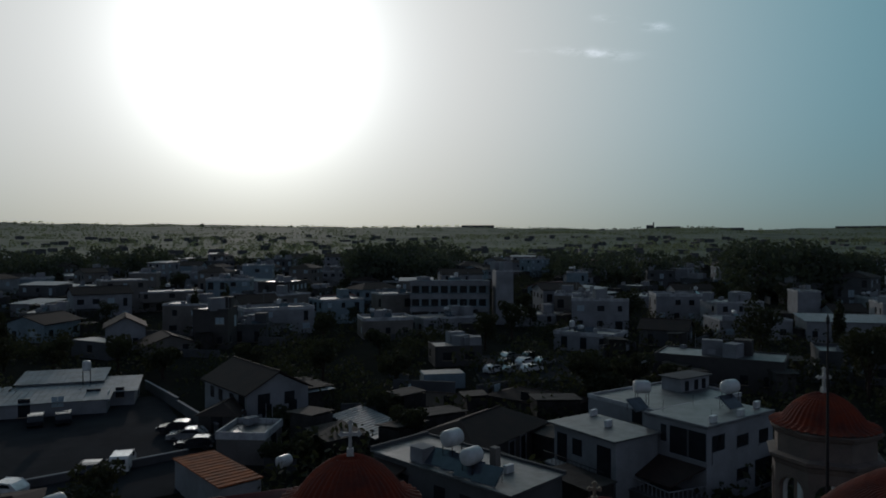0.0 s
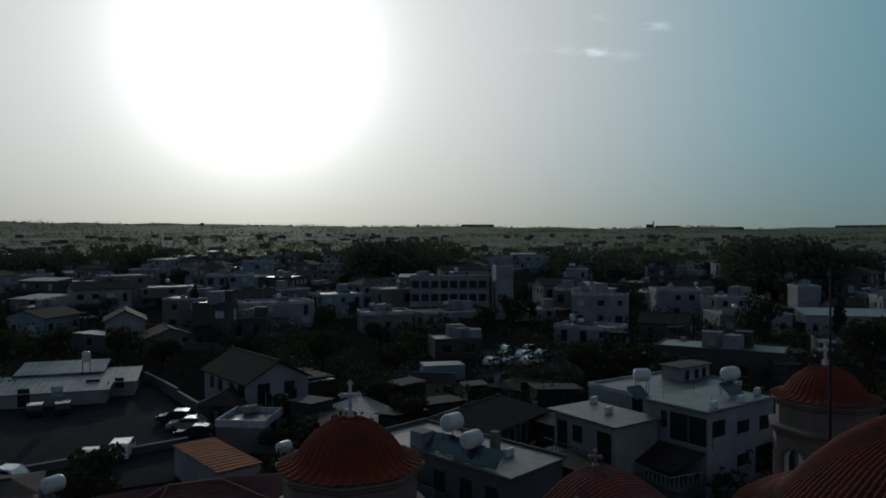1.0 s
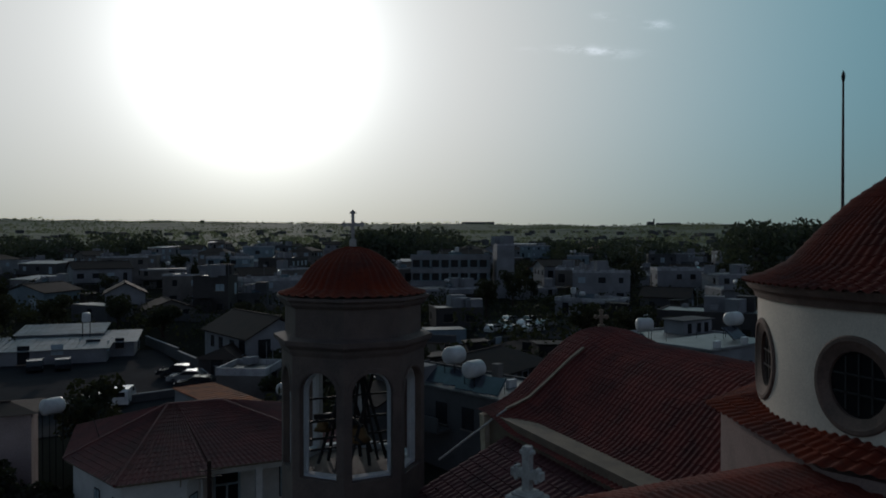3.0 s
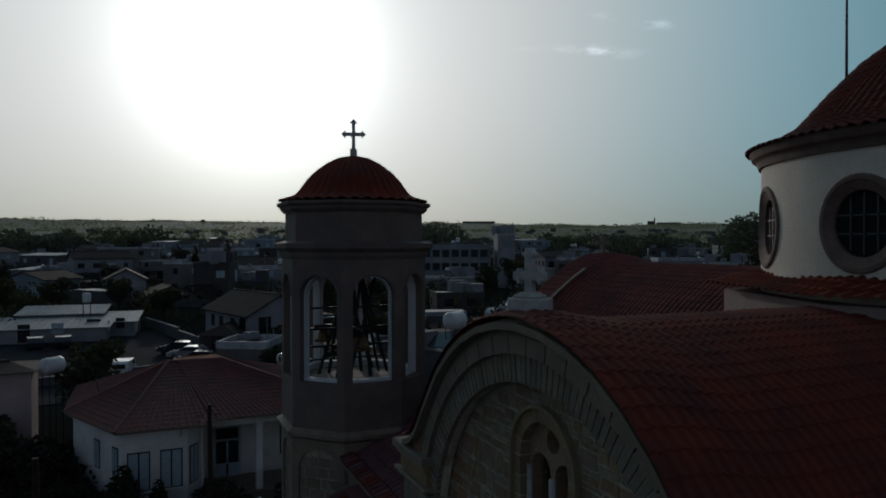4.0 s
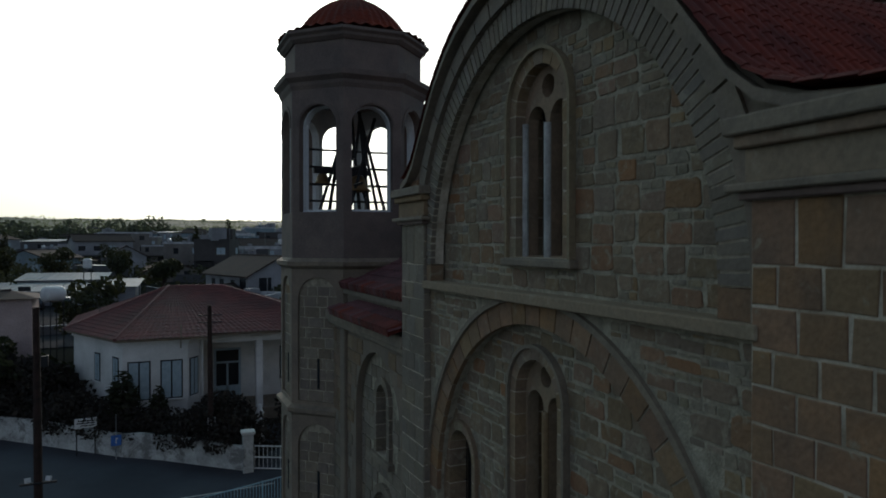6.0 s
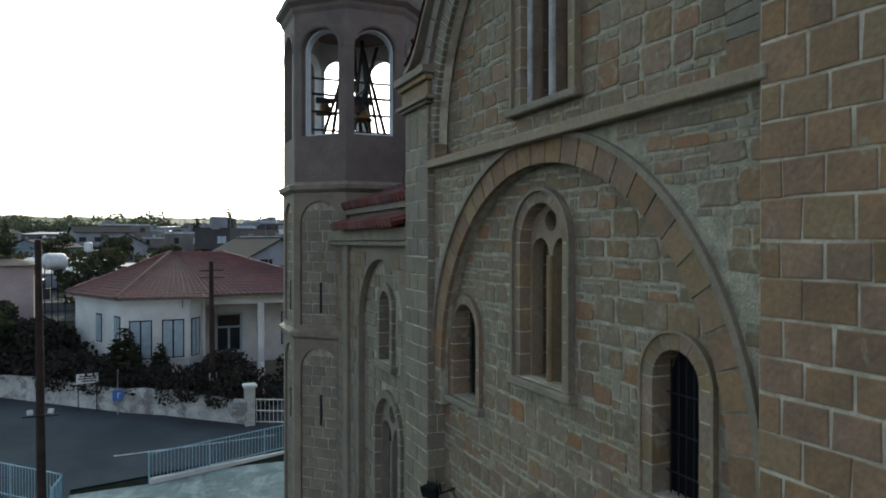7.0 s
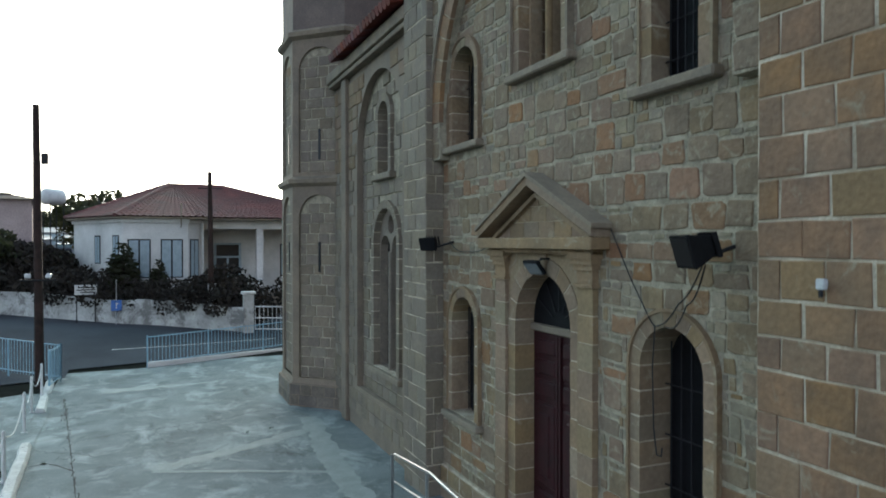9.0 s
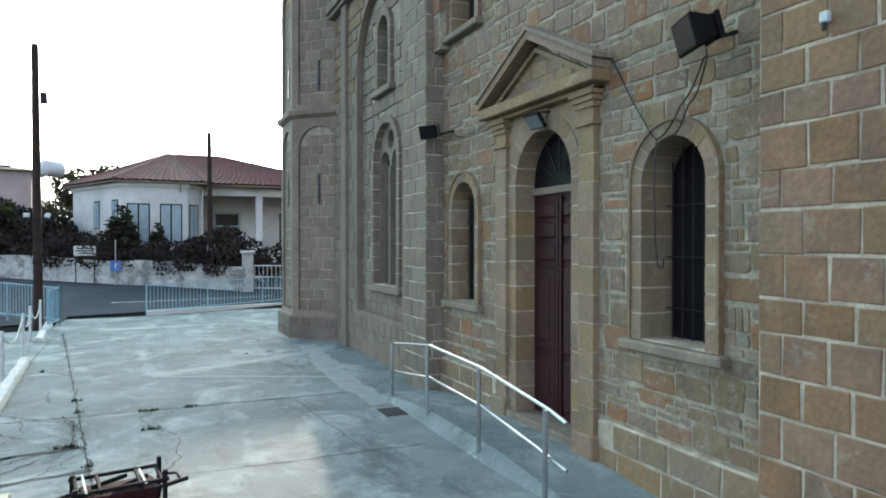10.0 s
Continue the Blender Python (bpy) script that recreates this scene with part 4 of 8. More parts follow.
def bell_tower(c):
    t = tagged(new("bell_tower"), label="octagonal stone bell tower with open belfry and tiled dome")
    t.parent = church
    R = 1.905
    ap = R * math.cos(math.pi / 8)
    fw = R * math.sin(math.pi / 8)
    part("shaft", octagon(bmesh.new(), c, R - 0.06, 0, 9.0), M_RMORTAR, t)
    part("base", octagon(octagon(bmesh.new(), c, R + 0.12, 0, 0.55), c, R + 0.05, 0.55, 0.7, R + 0.0), M_MOULD, t)
    for z in (5.4, 9.0):
        led = bmesh.new()
        lathe(led, [(0, z), (R, z), (R + 0.13, z + 0.08), (R + 0.15, z + 0.18), (R - 0.02, z + 0.28), (0, z + 0.28)], c, 8, math.pi / 8)
        part("ledge", led, M_SILL, t)
    # blind arches of each face
    for k in range(8):
        a = k * 45
        m = facing(a, (c[0] + (ap - 0.06) * math.cos(radians(a)), c[1] + (ap - 0.06) * math.sin(radians(a)), 0))
        if k in (3, 4, 5, 6):
            for z0, z1, slit in ((0.6, 5.4, 3.3), (5.65, 9.0, 6.06)):
                fr = bmesh.new()
                holed(fr, [(-fw, z0), (fw, z0), (fw, z1), (-fw, z1)], [arch(0, fw - 0.17, z1 - 0.2 - (fw - 0.17), z0 + 0.1, 14)], 0.075, -0.02, m)
                part("blind_arch", fr, M_MOULD, t)
                part("slit", boxes_m(m, (-0.03, 0.03, slit, slit + 0.74, -0.05, 0.034)), M_GLASS, t)
        # belfry: piers with arched openings
        bf = bmesh.new()
        holed(bf, [(-fw, 9.25), (fw, 9.25), (fw, 13.5), (-fw, 13.5)], [arch(0, 0.52, 12.5, 10.4, 12)], 0.06, -0.12, m)
        wall = part("belfry_wall", bf, M_TOWER, t)
        fr = bmesh.new()
        holed(fr, [(-fw + 0.05, 9.3), (fw - 0.05, 9.3), (fw - 0.05, 13.45), (-fw + 0.05, 13.45)], [arch(0, 0.50, 12.48, 10.46, 12)], -0.122, -0.34, m)
        part("opening_frame", fr, M_BELFRY, t)
        ring = bar_ring(bmesh.new(), 0, 0.55, 0.64, 12.5, 0.085, 0.05, m, 0, math.pi, 16)
        part("arch_moulding", ring, M_TOWER, t)
    part("belfry_floor", octagon(bmesh.new(), c, R - 0.1, 10.2, 10.3), M_TOWER, t)
    part("cornice", lathe(bmesh.new(), [(0, 13.4), (R, 13.4), (R + 0.06, 13.5), (R + 0.08, 13.58), (R + 0.2, 13.68), (R + 0.22, 13.8), (R - 0.05, 13.86), (0, 13.86)], c, 8, math.pi / 8), M_TOWER, t)
    part("attic", octagon(bmesh.new(), c, R - 0.09, 13.8, 14.64), M_TOWER, t)
    part("eave", lathe(bmesh.new(), [(0, 14.58), (R - 0.05, 14.58), (R + 0.04, 14.66), (R + 0.06, 14.72), (R + 0.14, 14.78), (R + 0.14, 14.85), (0, 14.88)], c, 8, math.pi / 8), M_TOWER, t)
    prof = [(0.1, 16.1), (0.4, 16.04), (0.72, 15.87), (1.0, 15.66), (1.22, 15.42), (1.38, 15.18), (1.5, 15.04), (1.68, 14.95), (1.95, 14.88)]
    dm = bmesh.new()
    tile_sheet(dm, dome_point(prof, c), 40, 14, lambda a, b: 0.012 + 0.03 * b, lift=0.009, wrap=True, out=-1)
    part("dome", dm, M_TILE, t, "small clay-tiled dome", kind="stuff")
    return t


def boxes_m(m, *rows):
    bm = bmesh.new()
    for r in rows:
        box(bm, *r, m)
    return bm


T1, T2 = (5.06, 17.76), (24.2, 18.2)
TOWERS = [bell_tower(c) for c in (T1, T2)]


def cross(c, z0, h, w, thick, material, label, lobed=True, turn=0.0, plinth=0.0, arm=0.62):
    ob = thing("roof_cross", label, "cross")
    m = Matrix.Translation((c[0], c[1], z0)) @ pose(0, 0, 0, 0, 0, turn) @ pose(0, 0, 0, 90, 0, 0)
    t, y = thick / 2, h * arm
    e = 2.0 * t
    def tip(cx, cy, dx, dy):
        q = (-dy, dx)
        pts = [(0, 1), (0.6, 1), (0.6, 1.7), (1.6, 1.7), (1.6, 1), (2.5, 1), (2.5, -1), (1.6, -1), (1.6, -1.7), (0.6, -1.7), (0.6, -1), (0, -1)] if lobed else [(0, 1), (0.5, 2.0), (2.6, 0), (0.5, -2.0), (0, -1)]
        return [(cx + t * (a * dx + k * q[0]), cy + t * (a * dy + k * q[1])) for a, k in pts]
    loop = [(t, h * 0.15), (t, y - t)] + tip(w / 2 - e, y, 1, 0)[::-1] + [(t, y + t)] + tip(0, h - e, 0, 1)[::-1] + [(-t, y + t)] + tip(e - w / 2, y, -1, 0)[::-1] + [(-t, y - t), (-t, h * 0.15)]
    part("cross_body", bevelled(holed(bmesh.new(), loop, [], -t, t, m), t * 0.2), material, ob)
    part("cross_foot", bevelled(box(bmesh.new(), -t * 2.2, t * 2.2, -0.15, h * 0.22, -t * 2.2, t * 2.2, m), t * 0.3), material, ob)
    if plinth:
        part("cross_plinth", bevelled(boxes_m(m, (-plinth, plinth, -0.16, 0.08, -plinth * 0.8, plinth * 0.8), (-plinth * 0.75, plinth * 0.75, 0.08, 0.12, -plinth * 0.6, plinth * 0.6)), 0.015), material, ob)
    return ob


for c in (T1, T2):
    cross(c, 16.09, 0.98, 0.58, 0.085, M_CROSS, "small grey stone cross on a tower dome", lobed=False, turn=-16)
cross((4.23, 7.19), 13.07, 0.65, 0.38, 0.105, M_CROSS, "pale stone cross on the gable ridge", turn=-62, plinth=0.22, arm=0.52)
cross((DX, 18.3), 13.44, 0.6, 0.42, 0.095, M_SILL, "small stone cross on the front gable", turn=-30)


# ---------------------------------------------------------------- stones of the church walls
def rubble_cells(u0, u1, v0, v1, seed, skip):
    rng = random.Random(seed)
    for u, v, w, h in courses(u0, u1, v0, v1, 0.25, 0.34, rng, 0.34, 0.007):
        if skip(u, v, w, h):
            cut = rng.uniform(0.3, 0.7)
            for low_edge, tall in ((v, h * cut), (v + h * cut, h * (1 - cut))):
                at, stop = u, u + w
                while at < stop - 0.03:
                    wide = min(rng.uniform(0.05, 0.15), stop - at)
                    cell = (at, low_edge, wide - 0.012, tall - 0.012)
                    if wide > 0.035 and not skip(*cell):
                        yield cell
                    at += wide
            continue
        roll = rng.random()
        if roll < 0.12 and w > 0.2:
            cut = rng.uniform(0.35, 0.65)
            for v0, hh in ((v, h * cut), (v + h * cut, h * (1 - cut))):
                a = rng.uniform(0.3, 0.7)
                yield u, v0, w * a - 0.012, hh - 0.012
                yield u + w * a, v0, w * (1 - a) - 0.012, hh - 0.012
        elif roll < 0.46:
            part_h = rng.uniform(0.66, 0.8)
            yield u, v, w, h * part_h - 0.02
            k = max(2, int(w / 0.13))
            for i in range(k):
                yield u + w * i / k + rng.uniform(0, 0.012), v + h * part_h, w / k - rng.uniform(0.006, 0.02), h * (1 - part_h) - rng.uniform(0.0, 0.014)
        else:
            sh = rng.uniform(0, 0.025)
            yield u + rng.uniform(0, 0.02), v + sh, w - rng.uniform(0.0, 0.03), h - sh - rng.uniform(0, 0.02)


def off_openings(u, v, w, h):
    for c, hh, f, s, b, d in WIN.values():
        for p in ((u, v), (u + w, v), (u, v + h), (u + w, v + h), (u + w / 2, v + h / 2)):
            if inside(p[0], p[1], -c, hh + f * 0.55, s, b - 0.12):
                return True
    if abs(u + w / 2 + DOOR[0]) < 1.07 + w * 0.3 and v < 3.9:
        return True
    return False


M_W = west(W)
low = list(rubble_cells(-9.86, -3.55, 0.58, 8.6, 11, off_openings))
low = [c for c in low if c[1] < AZ or math.hypot(c[0] + c[2] / 2 + AC, c[1] + c[3] / 2 - AZ) < AR + 0.1]


def lay_rubble(parent, cells, m, limit, prefer=None):
    """Larger stones in brown, with small olive chips packed between them."""
    lay(parent, "rubble_stone", [c for c in cells if c[2] * c[3] > 0.028], m, 0.0065, UR, M_RUBBLE_FAR, limit, prefer, loose=0.008)
    lay(parent, "chip_stone", [c for c in cells if c[2] * c[3] <= 0.028], m, 0.005, UR, M_CHIPS, 0, loose=0.008)


lay_rubble(arm, low, M_W, 300, lambda c: c[1] > 4.6)
plinth = [c for c in courses(-9.88, -3.5, 0.02, 0.55, 0.265, 0.5, random.Random(5), 0.0, 0.02) if not (-8.0 < c[0] + c[2] / 2 < -5.80)]
lay(arm, "plinth_stone", plinth, west(W - 0.035), 0.012, UP, M_ASHLAR_FAR, 100)
high = [c for c in rubble_cells(-9.7, -3.9, 9.08, 12.2, 12, off_openings) if math.hypot(c[0] + c[2] / 2 + GC, c[1] + c[3] / 2 - GZ) < 2.85 or c[1] < GZ]
lay_rubble(gable, high, M_W, 200)
span = [c for c in rubble_cells(-9.88, -3.52, 5.35, 8.9, 13, lambda *a: False) if c[1] > AZ - 0.4 and all(math.hypot(p + AC, q - AZ) > 3.16 for p in (c[0], c[0] + c[2]) for q in (c[1], c[1] + c[3]))]
span += [(u, v, 0.35, 0.24) for u in (-9.96, -3.89) for v in (5.31, 5.57)]
lay_rubble(arch_face, span, west(MID), 200)


def under_roof(u, v):
    dy = abs(-u - CY)
    for (d0, z0), (d1, z1) in zip(HALF, HALF[1:]):
        if d0 <= dy <= d1:
            return v < z0 + (z1 - z0) * (dy - d0) / (d1 - d0) - 0.16
    return False


band = [c for c in courses(-10.4, -3.1, 9.08, 12.9, 0.26, 0.4, random.Random(6), 0.0, 0.010) if c[1] > 10.05 and all(math.hypot(p + GC, q - GZ) > 3.46 and under_roof(p, q) for p in (c[0], c[0] + c[2]) for q in (c[1], c[1] + c[3]))]
lay(gable, "ashlar_stone", band, west(PF + 0.01), 0.014, UA, M_ASHLAR_FAR, 100)

# piers: squared blocks on the face and on the side that looks back along the wall
PIER_COURSES = [0.0, 0.27, 0.55, 0.844, 1.145, 1.424, 1.716, 1.957, 2.261, 2.57, 2.84, 3.14, 3.378, 3.631, 3.92]


def bonded(u0, u1, top, length, rng, joint=0.011):
    """Cells of squared masonry in a half bond, the end joint alternating."""
    levels = list(PIER_COURSES)
    while levels[-1] < top - 0.4:
        levels.append(levels[-1] + rng.uniform(0.255, 0.305))
    levels[-1] = top
    for k, (v0, v1) in enumerate(zip(levels, levels[1:])):
        edges = [u0, u0 + (0.2 if k % 2 else 0.37) + rng.uniform(-0.02, 0.02)]
        while edges[-1] < u1 - 0.25:
            edges.append(edges[-1] + length * rng.uniform(0.9, 1.12))
        edges[-1] = u1
        for a, b in zip(edges, edges[1:]):
            yield a + joint / 2, v0 + joint / 2, b - a - joint, v1 - v0 - joint


cells = list(bonded(-3.56, -1.2, 9.93, 0.355, random.Random(21)))
lay(pier_near, "ashlar_stone", cells, west(PF + 0.016), 0.007, UA, M_ASHLAR_FAR, 300, lambda c: abs(c[1] - 3))
cells = list(bonded(-10.87, -9.87, 9.93, 0.37, random.Random(22)))
lay(pier_far, "ashlar_stone", cells, west(PF + 0.016), 0.007, UG, M_ASHLAR_FAR, 200)
cells = list(courses(PF, W + 0.02, 0.0, 9.93, 0.268, 0.30, random.Random(23), 0.06, 0.011))
lay(pier_far, "ashlar_stone", cells, facing(-90, (0, 9.862, 0)), 0.010, UG, M_ASHLAR_FAR, 100)

# aisle wall and its two windows
M_A = west(AW)
for key, (c, h, s, b) in AISLE.items():
    w_ob = tagged(new("arched_window"), label="arched stone window in the aisle wall")
    w_ob.parent = church
    surround(-c, h - 0.14, 0.16, s, b, M_A, 0.06, -0.3, w_ob, 0.27, 9, M_TOWER_ASHLAR)
    part("sill", bevelled(boxes((AW - 0.13, AW + 0.3, c - h - 0.14, c + h + 0.14, b - 0.13, b - 0.005)), 0.018), M_SILL, w_ob)
    part("pane", holed(bmesh.new(), arch(-c, h, s, b - 0.02), [], -0.24, -0.27, M_A), M_GLASS, w_ob)
    if key == "aisle_low":
        paired_light(-c, h - 0.14, s, b, M_A, -0.08, w_ob, M_TOWER_ASHLAR)
cells = [c for c in courses(-14.4, -11.5, 0.9, 7.4, 0.27, 0.42, random.Random(31), 0.05, 0.018)
         if inside(c[0] + c[2] / 2, c[1] + c[3], -12.95, 1.4, 6.0, 0.9) and not any(inside(p, c[1] + c[3] / 2, -a[0], a[1] + 0.03, a[2], a[3] - 0.15) for a in AISLE.values() for p in (c[0], c[0] + c[2], c[0] + c[2] / 2))]
lay(aisle, "ashlar_stone", cells, west(AW + 0.005), 0.012, UG, M_ASHLAR_FAR, 120)
cells = [c for c in courses(-16.4, -10.9, 0.3, 7.6, 0.27, 0.42, random.Random(32), 0.05, 0.015) if not any(inside(p, q, -12.95, 1.47, 6.0, 0.88) for p in (c[0], c[0] + c[2], c[0] + c[2] / 2) for q in (c[1], c[1] + c[3]))]
lay(aisle, "ashlar_stone", cells, west(AW - 0.15), 0.012, UG, M_ASHLAR_FAR, 120)

# towers: coursed panels inside the blind arches, and the belfry piers
for c, t in zip((T1, T2), TOWERS):
    R = 1.905
    ap, fw = R * math.cos(math.pi / 8), R * math.sin(math.pi / 8)
    for a in (180, 225, 270):
        m = facing(a, (c[0] + (ap - 0.055) * math.cos(radians(a)), c[1] + (ap - 0.055) * math.sin(radians(a)), 0))
        cells = []
        for z0, z1 in ((0.7, 5.3), (5.75, 8.9)):
            hw = fw - 0.17
            cells += [q for q in courses(-hw, hw, z0, z1, 0.255, 0.36, random.Random(int(a + z0)), 0.05, 0.016) if inside(q[0] + q[2] / 2, q[1] + q[3], 0, hw, z1 - 0.12 - hw, 0)]
        lay(t, "ashlar_stone", cells, m, 0.013, UG, M_ASHLAR_FAR, 100 if t is TOWERS[0] else 0)
    # plinth blocks round the foot
    for a in (180, 225, 270):
        rb = (R + 0.12) * math.cos(math.pi / 8)
        hw = (R + 0.12) * math.sin(math.pi / 8)
        m = facing(a, (c[0] + (rb - 0.004) * math.cos(radians(a)), c[1] + (rb - 0.004) * math.sin(radians(a)), 0))
        lay(t, "plinth_stone", list(courses(-hw + 0.01, hw - 0.01, 0.02, 0.54, 0.26, 0.42, random.Random(int(a)), 0.0, 0.014)), m, 0.012, UF, M_FOOT, 20 if t is TOWERS[0] else 0)
# ---------------------------------------------------------------- ground
def ground_z(x, y):
    r = math.hypot(x, y)
    table = [(0, 0), (23.5, 0), (31, 0.55), (42, 1.0), (60, 2.0), (100, 3.0), (220, 4.0), (400, 7), (800, 18), (1500, 42), (2200, 70), (2900, 98), (3400, 100), (4500, 60), (5000, 60)]
    for (r0, z0), (r1, z1) in zip(table, table[1:]):
        if r <= r1:
            z = z0 + (z1 - z0) * (r - r0) / (r1 - r0)
            break
    if r > 600:
        bearing = math.degrees(math.atan2(x, y))
        z *= 1 - min(1, (r - 600) / 1500) * (0.0045 * min(50, max(0, bearing - 12)) + 0.004 * min(30, max(0, 6 - bearing)) - 0.03)
    if r > 300:
        z += min(1, (r - 300) / 1500) * 14 * (noise.noise((x / 420, y / 420, 0.3)) + 0.5 * noise.noise((x / 150, y / 150, 1.3)))
    return z


gm = bmesh.new()
radii = [0, 6, 12, 18, 23.5, 27, 31, 36, 42, 50, 60, 75, 100, 130, 170, 220, 300, 400, 550, 700, 900, 1100, 1300, 1500, 1750, 2000, 2250, 2500, 2700, 2900, 3150, 3500, 4000, 4700]
sides = 240
prev = None
for r in radii:
    ring = [gm.verts.new((r * math.sin(2 * math.pi * k / sides), r * math.cos(2 * math.pi * k / sides), ground_z(r * math.sin(2 * math.pi * k / sides), r * math.cos(2 * math.pi * k / sides)) - 0.03)) for k in range(sides)] if r else [gm.verts.new((0, 0, -0.03))]
    if prev:
        for k in range(sides):
            q = (k + 1) % sides
            gm.faces.new((prev[0], ring[k], ring[q]) if len(prev) == 1 else (prev[k], ring[k], ring[q], prev[q]))
    prev = ring
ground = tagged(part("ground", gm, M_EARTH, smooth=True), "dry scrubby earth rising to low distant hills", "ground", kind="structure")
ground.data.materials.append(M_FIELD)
# ground beyond 480 m takes the field colour with the haze in it
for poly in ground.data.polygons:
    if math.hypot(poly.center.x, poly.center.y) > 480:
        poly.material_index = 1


def sheet(name, corners, lift, material, label, category, n=12):
    """A paved quadrilateral that follows the ground."""
    bm = bmesh.new()
    a, b, c, d = [Vector(p) for p in corners]
    grid = []
    for i in range(n + 1):
        row = []
        for j in range(n + 1):
            p = a.lerp(b, i / n).lerp(d.lerp(c, i / n), j / n)
            row.append(bm.verts.new((p.x, p.y, ground_z(p.x, p.y) + lift)))
        grid.append(row)
    for i in range(n):
        for j in range(n):
            bm.faces.new((grid[i][j], grid[i + 1][j], grid[i + 1][j + 1], grid[i][j + 1]))
    return tagged(part(name, bm, material), label, category, kind="structure")


sheet("road", [(-40, 12), (-2.3, 23.0), (-2.3, 33.5), (-40, 60)], 0.012, M_ASPHALT, "grey asphalt street beside the church yard", "road", 24)
sheet("road", [(-2.3, 24.1), (24, 29.0), (24, 36.0), (-2.3, 33.5)], 0.012, M_ASPHALT, "grey asphalt street beside the church yard", "road", 16)
sheet("car_park", [(-30, 56), (6, 58.5), (1.5, 93), (-30, 92)], 0.05, M_TAR, "asphalt car park among the houses", "car park", 24)
sheet("car_park", [(42, 84), (60, 78), (66, 98), (50, 104)], 0.05, M_TAR, "small asphalt car park with parked cars", "car park", 12)

# the yard: concrete slabs with open joints
yard = tagged(new("church_yard"), "worn grey concrete church yard with cracked slabs", "pavement", kind="structure")


def joint_x(y):
    return -0.58 - 0.119 * (y - 8)


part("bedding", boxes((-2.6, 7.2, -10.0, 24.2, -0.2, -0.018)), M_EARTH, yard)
apron = bmesh.new()
apron.faces.new([apron.verts.new((x, y, ground_z(x, y) * 0.4 + 0.006)) for x, y in ((-2.45, 22.9), (-0.1, 23.86), (9.2, 26.4), (9.2, 20.0), (-2.4, 20.0))])
part("yard_apron", apron, M_CONCRETE, yard)
side = bmesh.new()
side.faces.new([side.verts.new((x, y, 0.021)) for x, y in ((-2.1, 14.0), (-2.2, 20.6), (-3.0, 20.9), (-4.8, 20.0), (-4.6, 14.0))])
part("side_slab", side, M_CONCRETE, yard)
rows_y = [-10, -4.5, 1.2, 4.25, 7.36, 10.38, 13.6, 17.2, 21.0, 24.2]
for y0, y1 in zip(rows_y, rows_y[1:]):
    for x0, x1, g in ((lambda y: -2.62 + 0.02 * y if y < 30 else 0, joint_x, 0.005), (joint_x, lambda y: 7.0, 0.005)):
        bm = bmesh.new()
        tilt = random.uniform(-0.004, 0.004)
        skew = 0.04
        pts = [(x0(y0) + g, y0 + 0.005), (x1(y0) - g, y0 + 0.005 + skew * (x1(y0) > 3)), (x1(y1) - g, y1 - 0.005 + skew * (x1(y1) > 3)), (x0(y1) + g, y1 - 0.005)]
        top = [bm.verts.new((x, y, tilt if k in (1, 2) else 0.0)) for k, (x, y) in enumerate(pts)]
        low_ring = [bm.verts.new((x, y, -0.1)) for x, y in pts]
        bm.faces.new(top)
        for i in range(4):
            bm.faces.new((top[i], top[(i + 1) % 4], low_ring[(i + 1) % 4], low_ring[i]))
        part("slab", bm, M_CONCRETE, yard)


def crack(pts, width):
    bm = bmesh.new()
    rng = random.Random(len(pts) + int(pts[0][0] * 100))
    line = []
    for (xa, ya), (xb, yb) in zip(pts, pts[1:]):
        for k in range(7):
            f = k / 7
            line.append((xa + (xb - xa) * f + rng.uniform(-0.035, 0.035), ya + (yb - ya) * f + rng.uniform(-0.035, 0.035)))
    line.append(pts[-1])
    prev2 = None
    for i, (x, y) in enumerate(line):
        nx, ny = line[min(i + 1, len(line) - 1)][0] - line[max(i - 1, 0)][0], line[min(i + 1, len(line) - 1)][1] - line[max(i - 1, 0)][1]
        q = math.hypot(nx, ny) or 1
        w = width * rng.uniform(0.5, 1.7)
        cur = [bm.verts.new((x - ny / q * w, y + nx / q * w, 0.0045)), bm.verts.new((x + ny / q * w, y - nx / q * w, 0.0045))]
        if prev2:
            bm.faces.new((prev2[0], prev2[1], cur[1], cur[0]))
        prev2 = cur
    part("crack", bm, M_CRACK, yard)


M_CRACK = surface("crack_dirt", (0.02, 0.02, 0.018), grain=60, patch=8)
crack([(joint_x(7.9), 7.9), (-1.3, 7.75), (-2.2, 7.2), (-2.6, 7.0)], 0.032)
crack([(joint_x(8.8), 8.8), (-1.4, 8.7), (-2.0, 8.3), (-2.6, 8.5)], 0.036)
crack([(-1.35, 8.72), (-1.6, 8.45), (-2.0, 8.55), (-2.5, 8.2)], 0.02)
crack([(-1.5, 8.7), (-1.9, 9.4), (-2.5, 9.6)], 0.014)
crack([(joint_x(13.6), 13.6), (-1.7, 14.2), (-2.3, 14.1)], 0.016)
crack([(0.1, 9.3), (0.35, 8.9), (0.3, 8.0), (0.1, 7.36)], 0.007)
crack([(0.1, 9.3), (-0.1, 9.9), (0.05, 10.3)], 0.006)
crack([(joint_x(15.5), 15.5), (-0.6, 15.9), (1.2, 16.1), (2.8, 16.9)], 0.007)
crack([(2.0, 10.38), (2.1, 9.0), (2.3, 7.4)], 0.005)
crack([(joint_x(6.2), 6.2), (-0.9, 6.0), (-1.7, 5.5), (-2.5, 5.6)], 0.012)
crack([(joint_x(19), 19), (-0.4, 19.3), (1.5, 19.4), (3.0, 20.2)], 0.008)


